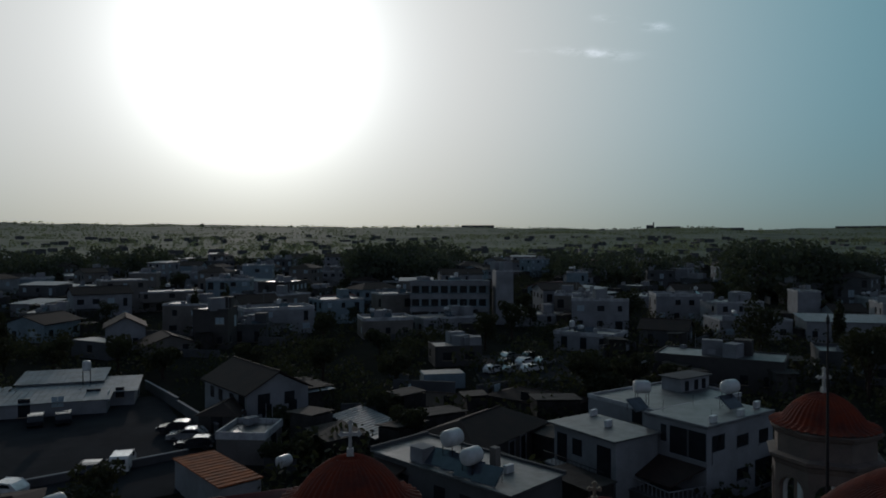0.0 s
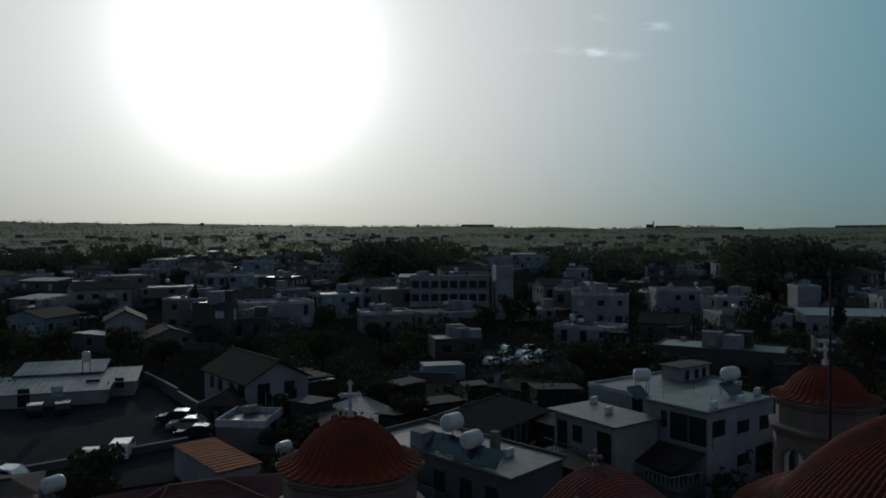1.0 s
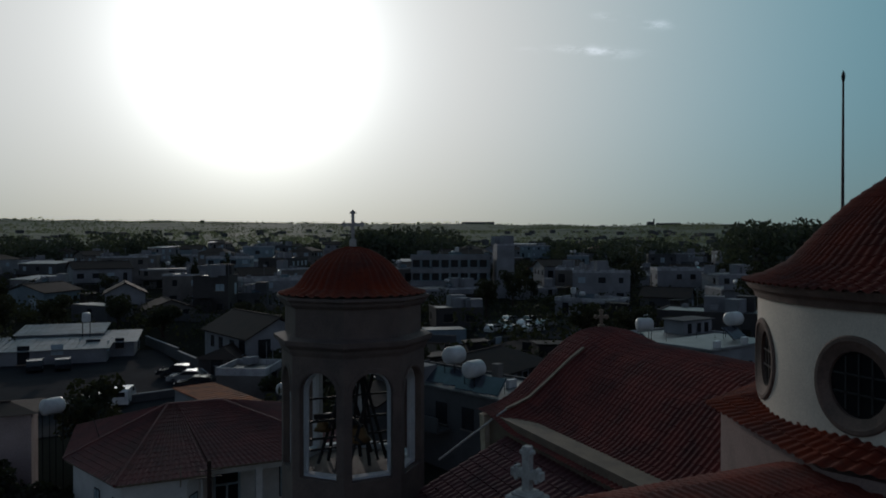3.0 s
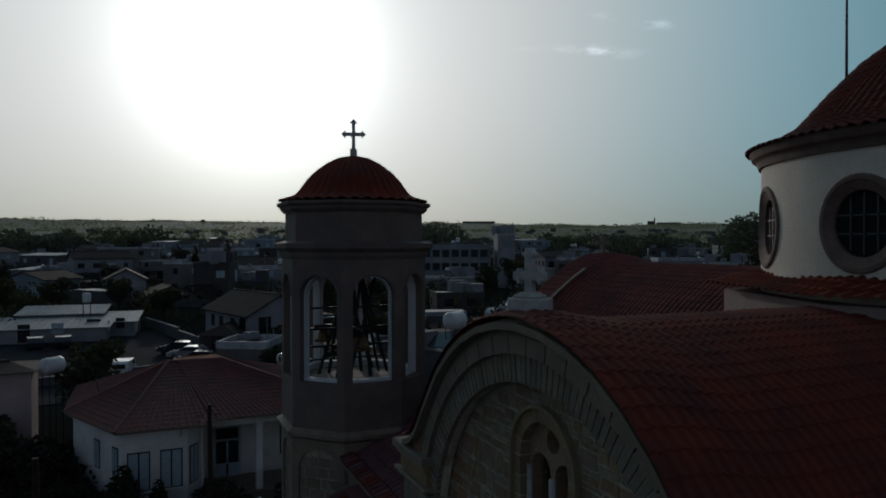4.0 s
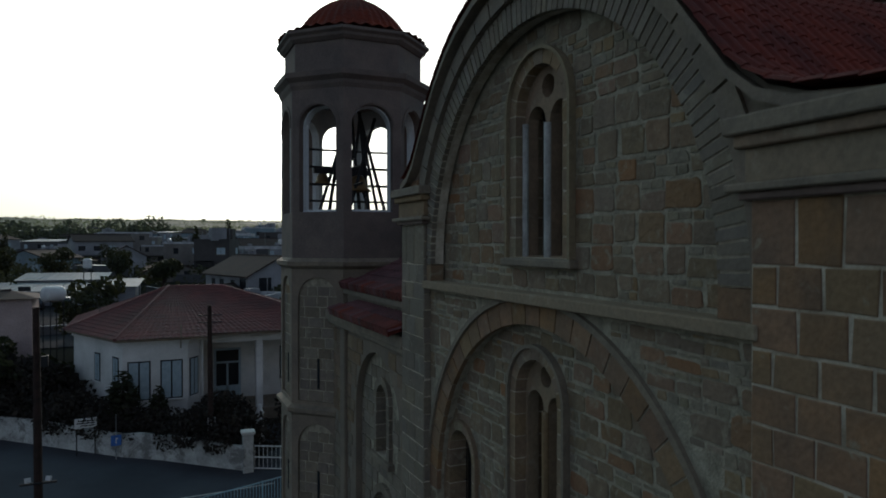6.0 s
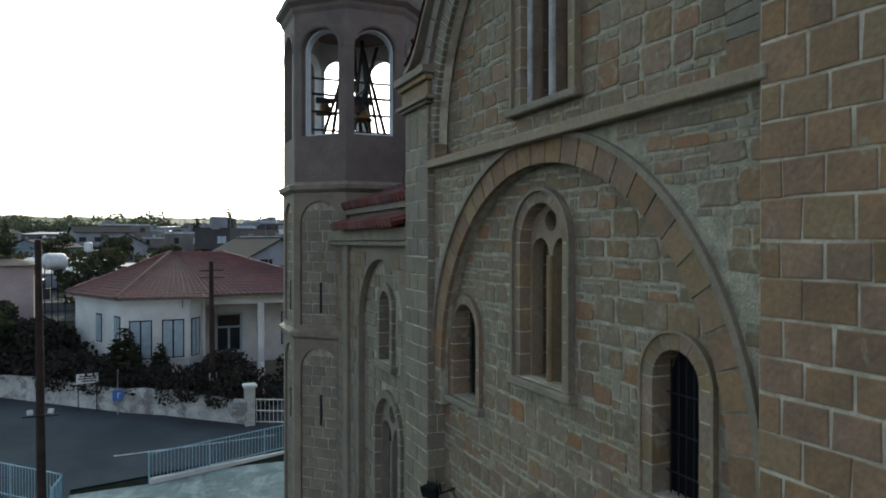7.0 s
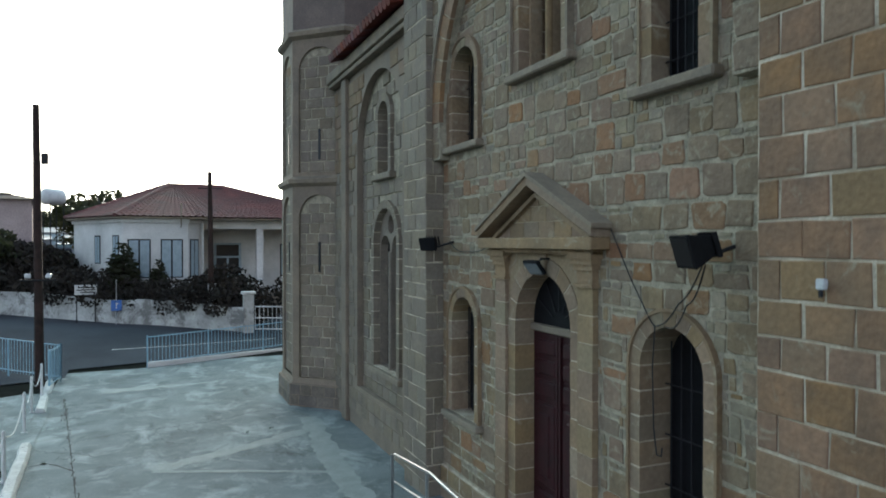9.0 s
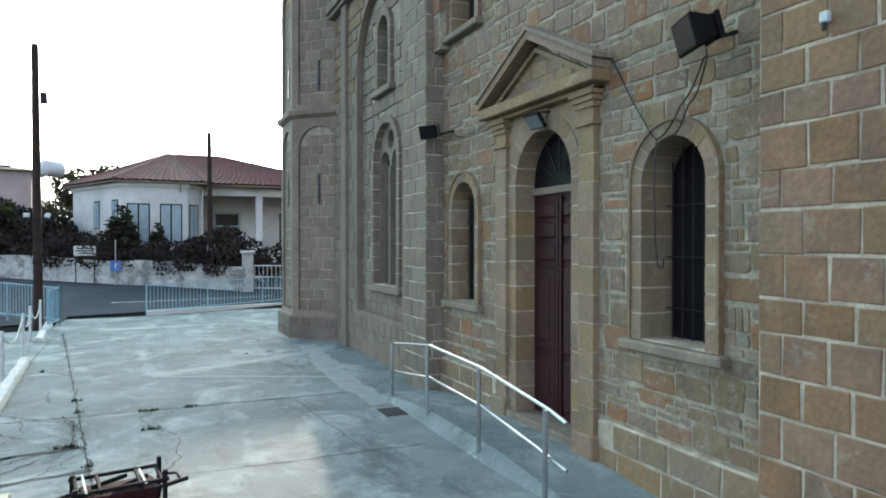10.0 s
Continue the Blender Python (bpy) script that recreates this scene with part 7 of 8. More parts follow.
part("lean_to_roof", lean, M_BROWN, terrace_house, "brown tiled lean-to roof")
part("terrace_wall", boxes((-8.05, -4.6, -2.7, 2.0, -1.2, 2.9 - TG)), TONES[2], terrace_house)
part("terrace_floor", boxes((-8.15, -4.6, -2.8, 2.1, 2.9 - TG, 3.05 - TG)), TONES[2], terrace_house)
for k in range(9):
    x, y = -8.04 + 0.42 * k, -1.97 - 0.094 * k
    part("baluster", boxes((x - 0.03, x + 0.03, y - 0.03, y + 0.03, 3.05 - TG, 3.76 - TG)), TONES[0], terrace_house)
    part("baluster", boxes((-8.07 + 0.058 * k, -8.01 + 0.058 * k, -2.0 + 0.42 * k, -1.94 + 0.42 * k, 3.05 - TG, 3.76 - TG)), TONES[0], terrace_house)
for p, q in (((-8.04, -1.97), (-4.64, -2.72)), ((-8.04, -1.97), (-7.52, 1.77))):
    part("terrace_rail", tube(bmesh.new(), [(*p, 3.79 - TG), (*q, 3.79 - TG)], 0.045, 6), TONES[0], terrace_house)
for x, y, z in ((39.9, 39.6, 8.21), (43.5, 40.3, 8.21), (46.9, 41.8, 8.21), (34.6, 45.6, 7.0), (35.6, 49.0, 7.0)):
    u = thing("air_conditioner", "white air conditioning unit on a flat roof", "air conditioner", "roof units", m=pose(x, y, z, 0, 0, 20))
    o = new("casing", AC_BOX)
    o.parent = u
hut = thing("roof_hut", "white stair hut with dark windows on a flat roof", "roof hut", m=pose(50.8, 54.6, 7.0, 0, 0, 10))
part("hut_wall", boxes((-1.9, 2.6, -1.2, 1.2, -0.05, 1.35)), TONES[0], hut)
for x0 in (-1.3, 0.2, 1.4):
    part("hut_window", boxes((x0, x0 + 0.6, -1.24, -1.19, 0.1, 1.1)), M_GLASS, hut)
part("hut_roof", boxes((-2.2, 2.9, -1.4, 1.4, 1.35, 1.47)), TONES[2], hut)
# wing: roof slab with a wide overhang, a balcony and doors along its west side
WH = 6.85 - ground_z(34.4, 45.8)
part("roof_slab", bevelled(boxes((-2.85, 2.5, -3.7, 3.9, WH, WH + 0.16)), 0.02), M_SLAB, wing)
part("balcony", bevelled(boxes((-3.7, -2.45, -3.4, 3.4, WH - 3.1, WH - 2.94)), 0.02), TONES[0], wing)
for y0, y1, z0, z1 in ((-2.9, -1.5, -2.9, -0.6), (0.2, 1.2, -2.0, -0.7), (1.9, 3.0, -2.9, -0.6)):
    part("opening", boxes((-2.47, -2.40, y0, y1, WH + z0, WH + z1)), M_GLASS, wing)
for k in range(15):
    part("baluster", boxes((-3.66, -3.63, -3.3 + 0.47 * k, -3.27 + 0.47 * k, WH - 2.94, WH - 2.1)), M_IRON, wing)
part("balcony_rail", boxes((-3.68, -3.61, -3.35, 3.35, WH - 2.1, WH - 2.05)), M_IRON, wing)
# roof of the tank house: screed patches, a parapet kerb, a white cistern hut, a chimney and a cooling unit
KH = 6.5 - ground_z(20.4, 43.3)
part("roof_slab", bevelled(boxes((-6.7, 6.7, -2.95, 2.95, KH, KH + 0.12)), 0.02), M_SLAB, tank_house)
part("parapet", boxes((-6.7, -6.5, -2.95, 2.95, KH + 0.12, KH + 0.4), (-6.5, 6.7, 2.75, 2.95, KH + 0.12, KH + 0.3)), TONES[2], tank_house)
part("wash_house", bevelled(boxes((-2.7, -1.4, -2.6, -1.4, KH + 0.12, KH + 1.2)), 0.02), TONES[0], tank_house)
part("chimney", bevelled(boxes((2.2, 2.75, 0.3, 0.85, KH + 0.12, KH + 1.5)), 0.02), TONES[1], tank_house)
for x0 in (-5.5, -3.2, 0.4, 2.8, 5.0):
    part("opening", boxes((x0 - 0.5, x0 + 0.5, -2.8, -2.72, KH - 2.3, KH - 0.9)), M_GLASS, tank_house)
    part("opening_sill", boxes((x0 - 0.6, x0 + 0.6, -2.86, -2.72, KH - 2.4, KH - 2.3)), TONES[1], tank_house)
lean = bmesh.new()
top = [lean.verts.new(p) for p in ((-6.4, -2.76, KH - 0.35), (-2.9, -2.76, KH - 0.35), (-2.9, -5.6, KH - 1.3), (-6.4, -5.6, KH - 1.3))]
under = [lean.verts.new(v.co - Vector((0, 0, 0.12))) for v in top]
lean.faces.new(top)
lean.faces.new(under[::-1])
for i in range(4):
    lean.faces.new((top[i], under[i], under[(i + 1) % 4], top[(i + 1) % 4]))
part("lean_to_roof", lean, M_BROWN, tank_house, "brown tiled lean-to roof")
part("lean_to_wall", boxes((-6.2, -3.1, -5.3, -2.76, -1.0, KH - 1.25)), TONES[2], tank_house)
# white-framed windows and doors of the stone house
for x0, z0, z1 in ((-3.2, 0.3, 2.5), (-0.4, 0.9, 2.5), (1.6, 0.3, 2.6), (3.9, 0.9, 2.5)):
    part("window_frame", boxes((x0 - 0.56, x0 - 0.44, -3.58, -3.48, z0, z1), (x0 + 0.44, x0 + 0.56, -3.58, -3.48, z0, z1), (x0 - 0.56, x0 + 0.56, -3.58, -3.48, z1, z1 + 0.12)), TONES[0], stone_house)
    part("window_pane", boxes((x0 - 0.44, x0 + 0.44, -3.53, -3.48, z0, z1)), M_GLASS, stone_house)
# openings of the gabled house: its gable looks back at the church, its long side west
GH = 6.2 - ground_z(11.3, 80.0)
for y0, y1, z0, z1 in ((-1.9, -0.7, GH - 1.6, GH - 0.3), (1.0, 2.4, GH - 2.3, GH - 0.2), (-2.2, -1.2, 0.4, 2.4), (0.8, 1.9, 0.9, 2.3)):
    part("opening", boxes((-5.78, -5.72, y0, y1, z0, z1)), M_GLASS, gable_house)
for x0, x1, z0, z1 in ((-5.2, -3.7, GH - 2.4, GH - 0.3), (-2.4, -1.3, GH - 1.8, GH - 0.5), (0.6, 1.7, GH - 1.8, GH - 0.5), (3.0, 4.0, GH - 1.8, GH - 0.5)):
    part("opening", boxes((x0, x1, 3.58, 3.64, z0, z1)), M_GLASS, gable_house)
part("balcony", bevelled(boxes((-6.6, -2.6, 3.6, 4.9, GH - 2.6, GH - 2.44)), 0.02), TONES[0], gable_house)
part("carport_roof", bevelled(boxes((-5.6, -1.0, -7.2, -3.62, GH - 0.9, GH - 0.8)), 0.02), M_SHEET, gable_house)
for x0 in (-5.4, -1.2):
    part("carport_post", boxes((x0 - 0.06, x0 + 0.06, -7.1, -6.98, -1.0, GH - 0.9)), M_IRON, gable_house)
# low walls round the car park
for x0, y0, x1, y1, h in ((-0.2, 97.8, 3.2, 85.3, 1.1), (3.2, 85.3, 6.5, 72.3, 1.1), (-9.1, 63.7, -2.8, 65.4, 0.8), (-2.8, 65.4, 3.4, 67.2, 0.8)):
    wall = thing("yard_wall", "low pale rendered wall beside the car park", "wall", "car park walls", m=pose(x0, y0, ground_z(x0, y0), 0, 0, math.degrees(math.atan2(y1 - y0, x1 - x0))))
    part("wall_body", boxes((0, math.hypot(x1 - x0, y1 - y0), -0.1, 0.1, -0.6, h - 0.08)), TONES[2], wall)
    part("coping", boxes((-0.05, math.hypot(x1 - x0, y1 - y0) + 0.05, -0.15, 0.15, h - 0.08, h)), TONES[0], wall)
# bands of the long building
for zf in (0.30, 0.62, 0.95):
    part("floor_band", boxes((-9.5, 9.2, -5.4, -4.4, 9.4 * zf - 0.2, 9.4 * zf + 0.95)), TONES[0], hotel)
    part("floor_edge", boxes((-9.6, 9.3, -5.5, -4.4, 9.4 * zf + 0.95, 9.4 * zf + 1.07)), TONES[3], hotel)
    for k in range(8):
        x0 = -9.0 + 2.25 * k
        part("window_pier", boxes((x0 + 1.7, x0 + 2.25, -4.85, -4.45, 9.4 * zf - 1.9, 9.4 * zf - 0.2)), TONES[3], hotel)
        part("window_pane", boxes((x0, x0 + 1.7, -4.62, -4.45, 9.4 * zf - 1.9, 9.4 * zf - 0.2)), M_GLASS, hotel)
# tanks and panels that stand out
tank(19.4, 42.9, 6.6, 1.25, True, 25, 1.3)
tank(19.6, 40.2, 6.6, 1.2, True, 25, 0.8)
for x, y in ((18.1, 42.9), (18.7, 41.5), (18.9, 39.9), (19.5, 38.4)):
    solar(x, y, 6.6, -58)
cooler = thing("air_conditioner", "white air conditioning unit on a flat roof", "air conditioner", "roof units", m=pose(22.2, 39.9, 6.6, 0, 0, 20))
o = new("casing", AC_BOX)
o.parent = cooler
tank(9.9, 54.2, 1.8, 1.0, True, 30, 2.5, "white water tank on tall steel legs")
tank(45.6, 43.4, 8.2, 1.25, True, 10, 1.0, "pair of large white water tanks on a roof stand")
tank(42.1, 50.5, 7.0, 1.25, True, -25, 1.1)
tank(57.6, 68.8, 5.2, 1.1, True, 20, 1.0)
solar(40.6, 48.6, 7.0, 10)
solar(45.0, 42.1, 8.2, 10)
tank(-5.1, 45.7, 1.2, 1.0, True, 38, 5.0, "white water tank on tall steel legs")
tank(-6.8, 93.0, 4.6, 1.0, False, 0, 2.0)

# the rest of the town
rng = random.Random(12)
taken = [(o.location.x, o.location.y) for o in bpy.data.objects if o.name.startswith("house")]
count = 0
while count < 165:
    a = radians(rng.uniform(-13, 58))
    r = 150 + 290 * rng.random() ** 0.8
    x, y = r * math.sin(a), r * math.cos(a)
    if any((x - p) ** 2 + (y - q) ** 2 < (11.5 if r > 130 else 13.5) ** 2 for p, q in taken) or (-30 < x < 2 and y < 93) or (40 < x < 67 and 76 < y < 105):
        continue
    taken.append((x, y))
    count += 1
    base = ground_z(x, y)
    h = rng.choice((3.2, 3.4, 3.5, 6.0, 6.3, 6.5, 8.6))
    house(x, y, rng.uniform(8, 14), rng.uniform(7, 10), base + h, rng.choice((-35, -18, 10, 28, 55)) + rng.uniform(-6, 6), rng.choice((0, 0, 0, 1, 2, 2, 3, 4)), rng.choice(("flat", "flat", "flat", "flat", "hip", "gable", "sheet")), seed=count + 40, extras=rng.random() < 0.45, sills=False)
# sheds, yard walls and roof clutter between the houses, too many to tell apart
cl = random.Random(77)
M_RUSTY = surface("weathered_shed_sheet", (0.05, 0.046, 0.045), (0.025, 0.023, 0.022), rough=0.85, spec=0.1, grain=6, patch=0.9, bump=0.1, island=0.35)
for name, label, count, mat in (("sheds", "low sheds and lean-tos crowded between the houses", 420, M_RUSTY), ("yard_walls", "low pale yard walls and outbuildings among the houses", 420, TONES[2])):
    bm = bmesh.new()
    for _ in range(count):
        p, q = cl.choice(taken)
        if p < 5 and q < 100:
            continue
        a, r = cl.uniform(0, 6.283), cl.uniform(6.0, 9.5)
        x, y = p + r * math.cos(a), q + r * math.sin(a)
        if any((x - u) ** 2 + (y - v) ** 2 < 26 for u, v in taken) or (x < 6 and y < 95) or (40 < x < 67 and 78 < y < 105):
            continue
        if mat is M_RUSTY:
            w, d, h = cl.uniform(2.0, 5.0), cl.uniform(1.8, 3.5), cl.uniform(2.2, 3.2)
        else:
            w, d, h = cl.uniform(3, 9), 0.2, cl.uniform(1.2, 2.2)
        at = pose(x, y, ground_z(x, y), 0, 0, cl.choice((-35, -18, 10, 28, 55, 100)))
        box(bm, -w / 2, w / 2, -d / 2, d / 2, -0.8, h, at)
        if mat is M_RUSTY:
            box(bm, -w / 2 - 0.25, w / 2 + 0.25, -d / 2 - 0.25, d / 2 + 0.25, h, h + 0.07, at @ pose(0, 0, 0.08, cl.uniform(-6, 6), cl.uniform(-4, 4), 0))
    tagged(part(name, bm, mat), label, "outbuildings", kind="stuff")
bm = bmesh.new()
for o in list(bpy.data.objects):
    if o.name.startswith("house") and o.parent is None and o.location.y > 60:
        kids = [k for k in o.children if k.name.startswith("parapet")]
        if not kids:
            continue
        w, d = kids[0].dimensions.x, kids[0].dimensions.y
        h = max(v.co.z for v in kids[0].data.vertices) - 0.2
        for _ in range(cl.randrange(4, 11)):
            x, y = cl.uniform(-0.42, 0.42) * w, cl.uniform(-0.42, 0.42) * d
            m = o.matrix_basis @ pose(x, y, h, 0, 0, cl.uniform(0, 90))
            kind = cl.random()
            if kind < 0.35:
                box(bm, -0.02, 0.02, -0.02, 0.02, -0.1, cl.uniform(1.2, 3.0), m)
            elif kind < 0.6:
                box(bm, -0.5, 0.5, -0.3, 0.3, 0.3, cl.uniform(0.9, 1.5), m)
            elif kind < 0.85:
                box(bm, -0.4, 0.4, -0.3, 0.3, -0.1, cl.uniform(0.5, 0.8), m)
            else:
                box(bm, -1.3, 1.3, -0.9, 0.9, -0.1, cl.uniform(1.2, 2.2), m)
tagged(part("roof_clutter", bm, TONES[0]), "aerials, boxes and small tanks scattered over the flat roofs", "roof clutter", kind="stuff")
# far houses on the plain, too small to tell apart
bm = bmesh.new()
for k in range(260):
    a, r = radians(rng.uniform(-20, 66)), 430 + 820 * rng.random() ** 1.3
    x, y = r * math.sin(a), r * math.cos(a)
    m = pose(x, y, ground_z(x, y), 0, 0, rng.uniform(0, 90))
    w, d2, h = rng.uniform(5, 14), rng.uniform(5, 9), rng.uniform(2.5, 5)
    box(bm, -w / 2, w / 2, -d2 / 2, d2 / 2, -1, h, m)
tagged(part("far_houses", bm, TONES[2]), "scattered small pale houses on the far plain", "houses", kind="stuff")
bm = bmesh.new()
for a, r, w, h in ((4.0, 2750, 14, 12), (9.6, 2750, 10, 11), (10.9, 2750, 10, 13), (14.0, 2750, 120, 6), (19.5, 2750, 30, 6), (21.3, 2750, 12, 8), (26.3, 2750, 130, 7), (36.5, 2750, 18, 9), (40.2, 2750, 24, 10), (40.5, 2750, 5, 22), (41.6, 2750, 90, 6), (46.3, 2750, 80, 7), (55.0, 2750, 170, 8)):
    x, y = r * math.sin(radians(a)), r * math.cos(radians(a))
    box(bm, -w / 2, w / 2, -8, 8, -12, h, pose(x, y, ground_z(x, y), 0, 0, -a))
tagged(part("ridge_buildings", bm, TONES[2]), "long low sheds and blocks on the far ridge", "buildings", kind="stuff")

# ---------------------------------------------------------------- trees of the town and the far woods
for x, y, k, s in ((-5.9, 40.6, 2, 0.68), (-4.2, 40.2, 2, 0.6), (-7.4, 40.2, 0, 0.6), (-9.6, 41.0, 2, 0.62), (-8.0, 43.0, 0, 0.6), (-11.0, 38.5, 2, 0.8), (-7.2, 38.6, 2, 0.75), (50, 70, 0, 1.0), (49, 66, 2, 1.0), (55, 73, 2, 0.9), (56, 69, 0, 0.9), (24, 71, 2, 0.8), (23, 61, 0, 0.7), (12.5, 70, 2, 0.7), (-3.3, 49.2, 1, 0.8), (13, 60, 2, 0.7), (10.5, 60.5, 2, 0.6), (30, 85, 0, 0.8), (22, 92, 1, 0.8), (-4, 110, 0, 0.9), (2, 104, 2, 1.0), (-12, 108, 1, 0.8), (80, 55, 3, 1.0), (84, 58, 1, 1.1), (88, 78, 3, 1.1), (60, 66, 0, 0.7), (13, 99, 0, 0.8), (55, 108, 1, 0.9), (36, 110, 2, 1), (30, 125, 0, 1), (66, 118, 1, 1), (96, 120, 3, 1), (-20, 110, 0, 1)):
    tree(k, x, y, s, rng.uniform(0, 360))
for x, y, s in ((14.2, 139.0, 1.35), (9.0, 150.0, 1.2), (-19.5, 118, 1.0), (95, 70, 1.3)):
    tree("cypress", x, y, s, 0, "tall narrow dark cypress")
placed = 0
while placed < 110:
    a, r = radians(rng.uniform(-14, 60)), rng.uniform(150, 420)
    x, y = r * math.sin(a), r * math.cos(a)
    if any((x - p) ** 2 + (y - q) ** 2 < 42 for p, q in taken):
        continue
    tree(rng.randrange(4), x, y, rng.uniform(0.5, 0.85), rng.uniform(0, 360))
    placed += 1


def woods(name, spots, count, seed, label, size=0.8, far=None):
    me = leaf_cloud(spots, count, size, seed, 0.9)
    if far:
        me.materials[0] = far
    ob = new(name, me)
    return tagged(ob, label, "trees", kind="stuff")


def wood_spots(n, a0, a1, r0, r1, tall, g):
    out = []
    for _ in range(n):
        a, r = radians(g.uniform(a0, a1)), g.uniform(r0, r1)
        x, y = r * math.sin(a), r * math.cos(a)
        h = g.uniform(0.45, 1.0) * tall
        out.append((x, y, ground_z(x, y) + h * 0.55, h * 0.6))
    return out


g = random.Random(4)
thick = []
while len(thick) < 2600:
    a, r = radians(g.uniform(-14, 60)), 52 + 340 * g.random() ** 1.3
    x, y = r * math.sin(a), r * math.cos(a)
    if (-30 < x < 4 and y < 92) or any((x - p) ** 2 + (y - q) ** 2 < 45 for p, q in taken):
        continue
    for _ in range(3):
        h = g.uniform(1.2, 3.6)
        xx, yy = x + g.uniform(-3, 3), y + g.uniform(-3, 3)
        thick.append((xx, yy, ground_z(xx, yy) + h * 0.4, h * 0.75))
woods("garden_thickets", thick, 82000, 15, "dense dark gardens and low trees between the houses", 0.34)
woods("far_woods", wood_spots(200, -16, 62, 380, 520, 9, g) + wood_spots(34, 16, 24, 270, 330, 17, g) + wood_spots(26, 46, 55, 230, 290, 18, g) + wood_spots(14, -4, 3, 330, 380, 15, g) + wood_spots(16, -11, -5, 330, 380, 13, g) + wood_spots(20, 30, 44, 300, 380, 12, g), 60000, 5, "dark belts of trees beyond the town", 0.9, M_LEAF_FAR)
belts = []
for _ in range(360):
    a, r = radians(g.uniform(-22, 68)), 470 + 2380 * g.random() ** 1.15
    length, lean = g.uniform(30, 150) * max(1, r / 900), g.uniform(-0.35, 0.35)
    step = 5 * max(1, r / 900)
    for k in range(int(length / step)):
        q = (k * step - length / 2) + g.uniform(-0.4, 0.4) * step
        x, y = r * math.sin(a) + q * math.cos(a + lean), r * math.cos(a) - q * math.sin(a + lean)
        h = g.uniform(1.5, 5.0) * (1.0 if g.random() < 0.93 else 1.7)
        belts.append((x, y, ground_z(x, y) + h * 0.4, h * 0.65 * max(1, r / 1600)))
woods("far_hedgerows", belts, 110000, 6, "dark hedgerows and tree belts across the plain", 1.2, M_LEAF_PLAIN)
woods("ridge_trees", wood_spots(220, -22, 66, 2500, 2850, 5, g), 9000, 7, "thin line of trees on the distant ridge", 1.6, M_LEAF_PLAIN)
# ---------------------------------------------------------------- the house across the street
villa = thing("villa", "white bungalow with bay front, shutters and red hipped roof", "house")
VE = 5.15
front = [(-3.5, 39.5), (-1.1, 34.45), (1.7, 34.45), (2.3, 35.3), (2.4, 37.0), (2.4, 46.0), (-3.5, 46.0)]
bm = bmesh.new()
holed(bm, front, [], 0.3, VE, Matrix())
part("wall", bm, M_WHITE, villa)
part("wall", boxes((2.4, 9.6, 38.4, 46.0, 0.3, VE)), M_WHITE, villa)
part("porch_beam", boxes((2.05, 9.6, 35.6, 36.0, VE - 0.45, VE)), M_WHITE, villa)
part("porch_floor", boxes((2.4, 9.6, 35.4, 38.5, 0.3, 1.3)), M_SILL, villa)
for x in (2.3, 5.2, 9.35):
    part("porch_column", bevelled(boxes((x - 0.17, x + 0.17, 35.62, 35.96, 1.3, VE - 0.4)), 0.02), M_WHITE, villa)
bm = bmesh.new()
holed(bm, [(-3.85, 39.4), (-1.35, 34.1), (2.6, 34.1), (2.75, 35.0), (10.0, 35.0), (10.0, 46.4), (-3.85, 46.4)], [], VE - 0.02, VE + 0.06, Matrix())
part("eave", bm, M_SILL, villa)
bm = bmesh.new()
holed(bm, [(-3.6, 39.45), (-1.17, 34.33), (1.78, 34.33), (2.42, 35.25), (2.4, 37.0), (-3.6, 40.0)], [], VE - 0.2, VE - 0.03, Matrix())
part("cornice", bm, M_WHITE, villa)


def roof_plane(a, b, c, d, cols, rows, label=""):
    """A tiled plane: a-b along the eave, d-c along the top."""
    a, b, c, d = [Vector(p) for p in (a, b, c, d)]
    bm = bmesh.new()
    tile_sheet(bm, lambda s, t: d.lerp(c, s).lerp(a.lerp(b, s), t), cols, rows, lambda s, t: 0.045, 0.03, out=-1)
    return part("roof", bm, M_TILE_FLAT, villa, label, kind="stuff")


Z0, Z1 = VE + 0.08, 7.22
P, Q = (1.05, 41.0, Z1), (3.9, 41.0, Z1)
roof_plane((-1.4, 34.0, Z0), (2.8, 34.0, Z0), (1.5, 41.0, Z1), (1.05, 41.0, Z1), 15, 18)
roof_plane((2.8, 34.9, Z0), (10.1, 34.9, Z0), Q, (1.5, 41.0, Z1), 26, 16)
roof_plane((-3.95, 46.5, Z0), (-3.95, 39.4, Z0), P, P, 26, 14)
roof_plane((-3.95, 39.4, Z0), (-1.4, 34.0, Z0), P, P, 20, 18)
roof_plane((10.1, 34.9, Z0), (10.1, 46.5, Z0), Q, Q, 36, 14)
roof_plane((10.1, 46.5, Z0), (-3.95, 46.5, Z0), P, Q, 50, 14)
part("hip_ridge", tube(bmesh.new(), [(-1.4, 34.0, Z0 + 0.05), (1.05, 41.0, Z1 + 0.05)], 0.09, 6), M_TILE_FLAT, villa)
part("hip_ridge", tube(bmesh.new(), [(-3.95, 39.4, Z0 + 0.05), (1.05, 41.0, Z1 + 0.05)], 0.09, 6), M_TILE_FLAT, villa)
part("vent_pipe", tube(bmesh.new(), [(1.4, 34.3, 4.75), (1.4, 34.05, 4.9), (1.4, 33.95, 5.85)], 0.028, 8), M_SILL, villa)
part("downpipe", tube(bmesh.new(), [(2.42, 35.2, 0.9), (2.42, 35.2, VE - 0.2)], 0.05, 8), M_WHITE, villa)
part("aerial", tube(bmesh.new(), [(-2.3, 40.0, 5.9), (-2.6, 40.0, 7.0)], 0.02, 5), M_IRON, villa)
part("hip_ridge", tube(bmesh.new(), [P, Q], 0.1, 6), M_TILE_FLAT, villa)
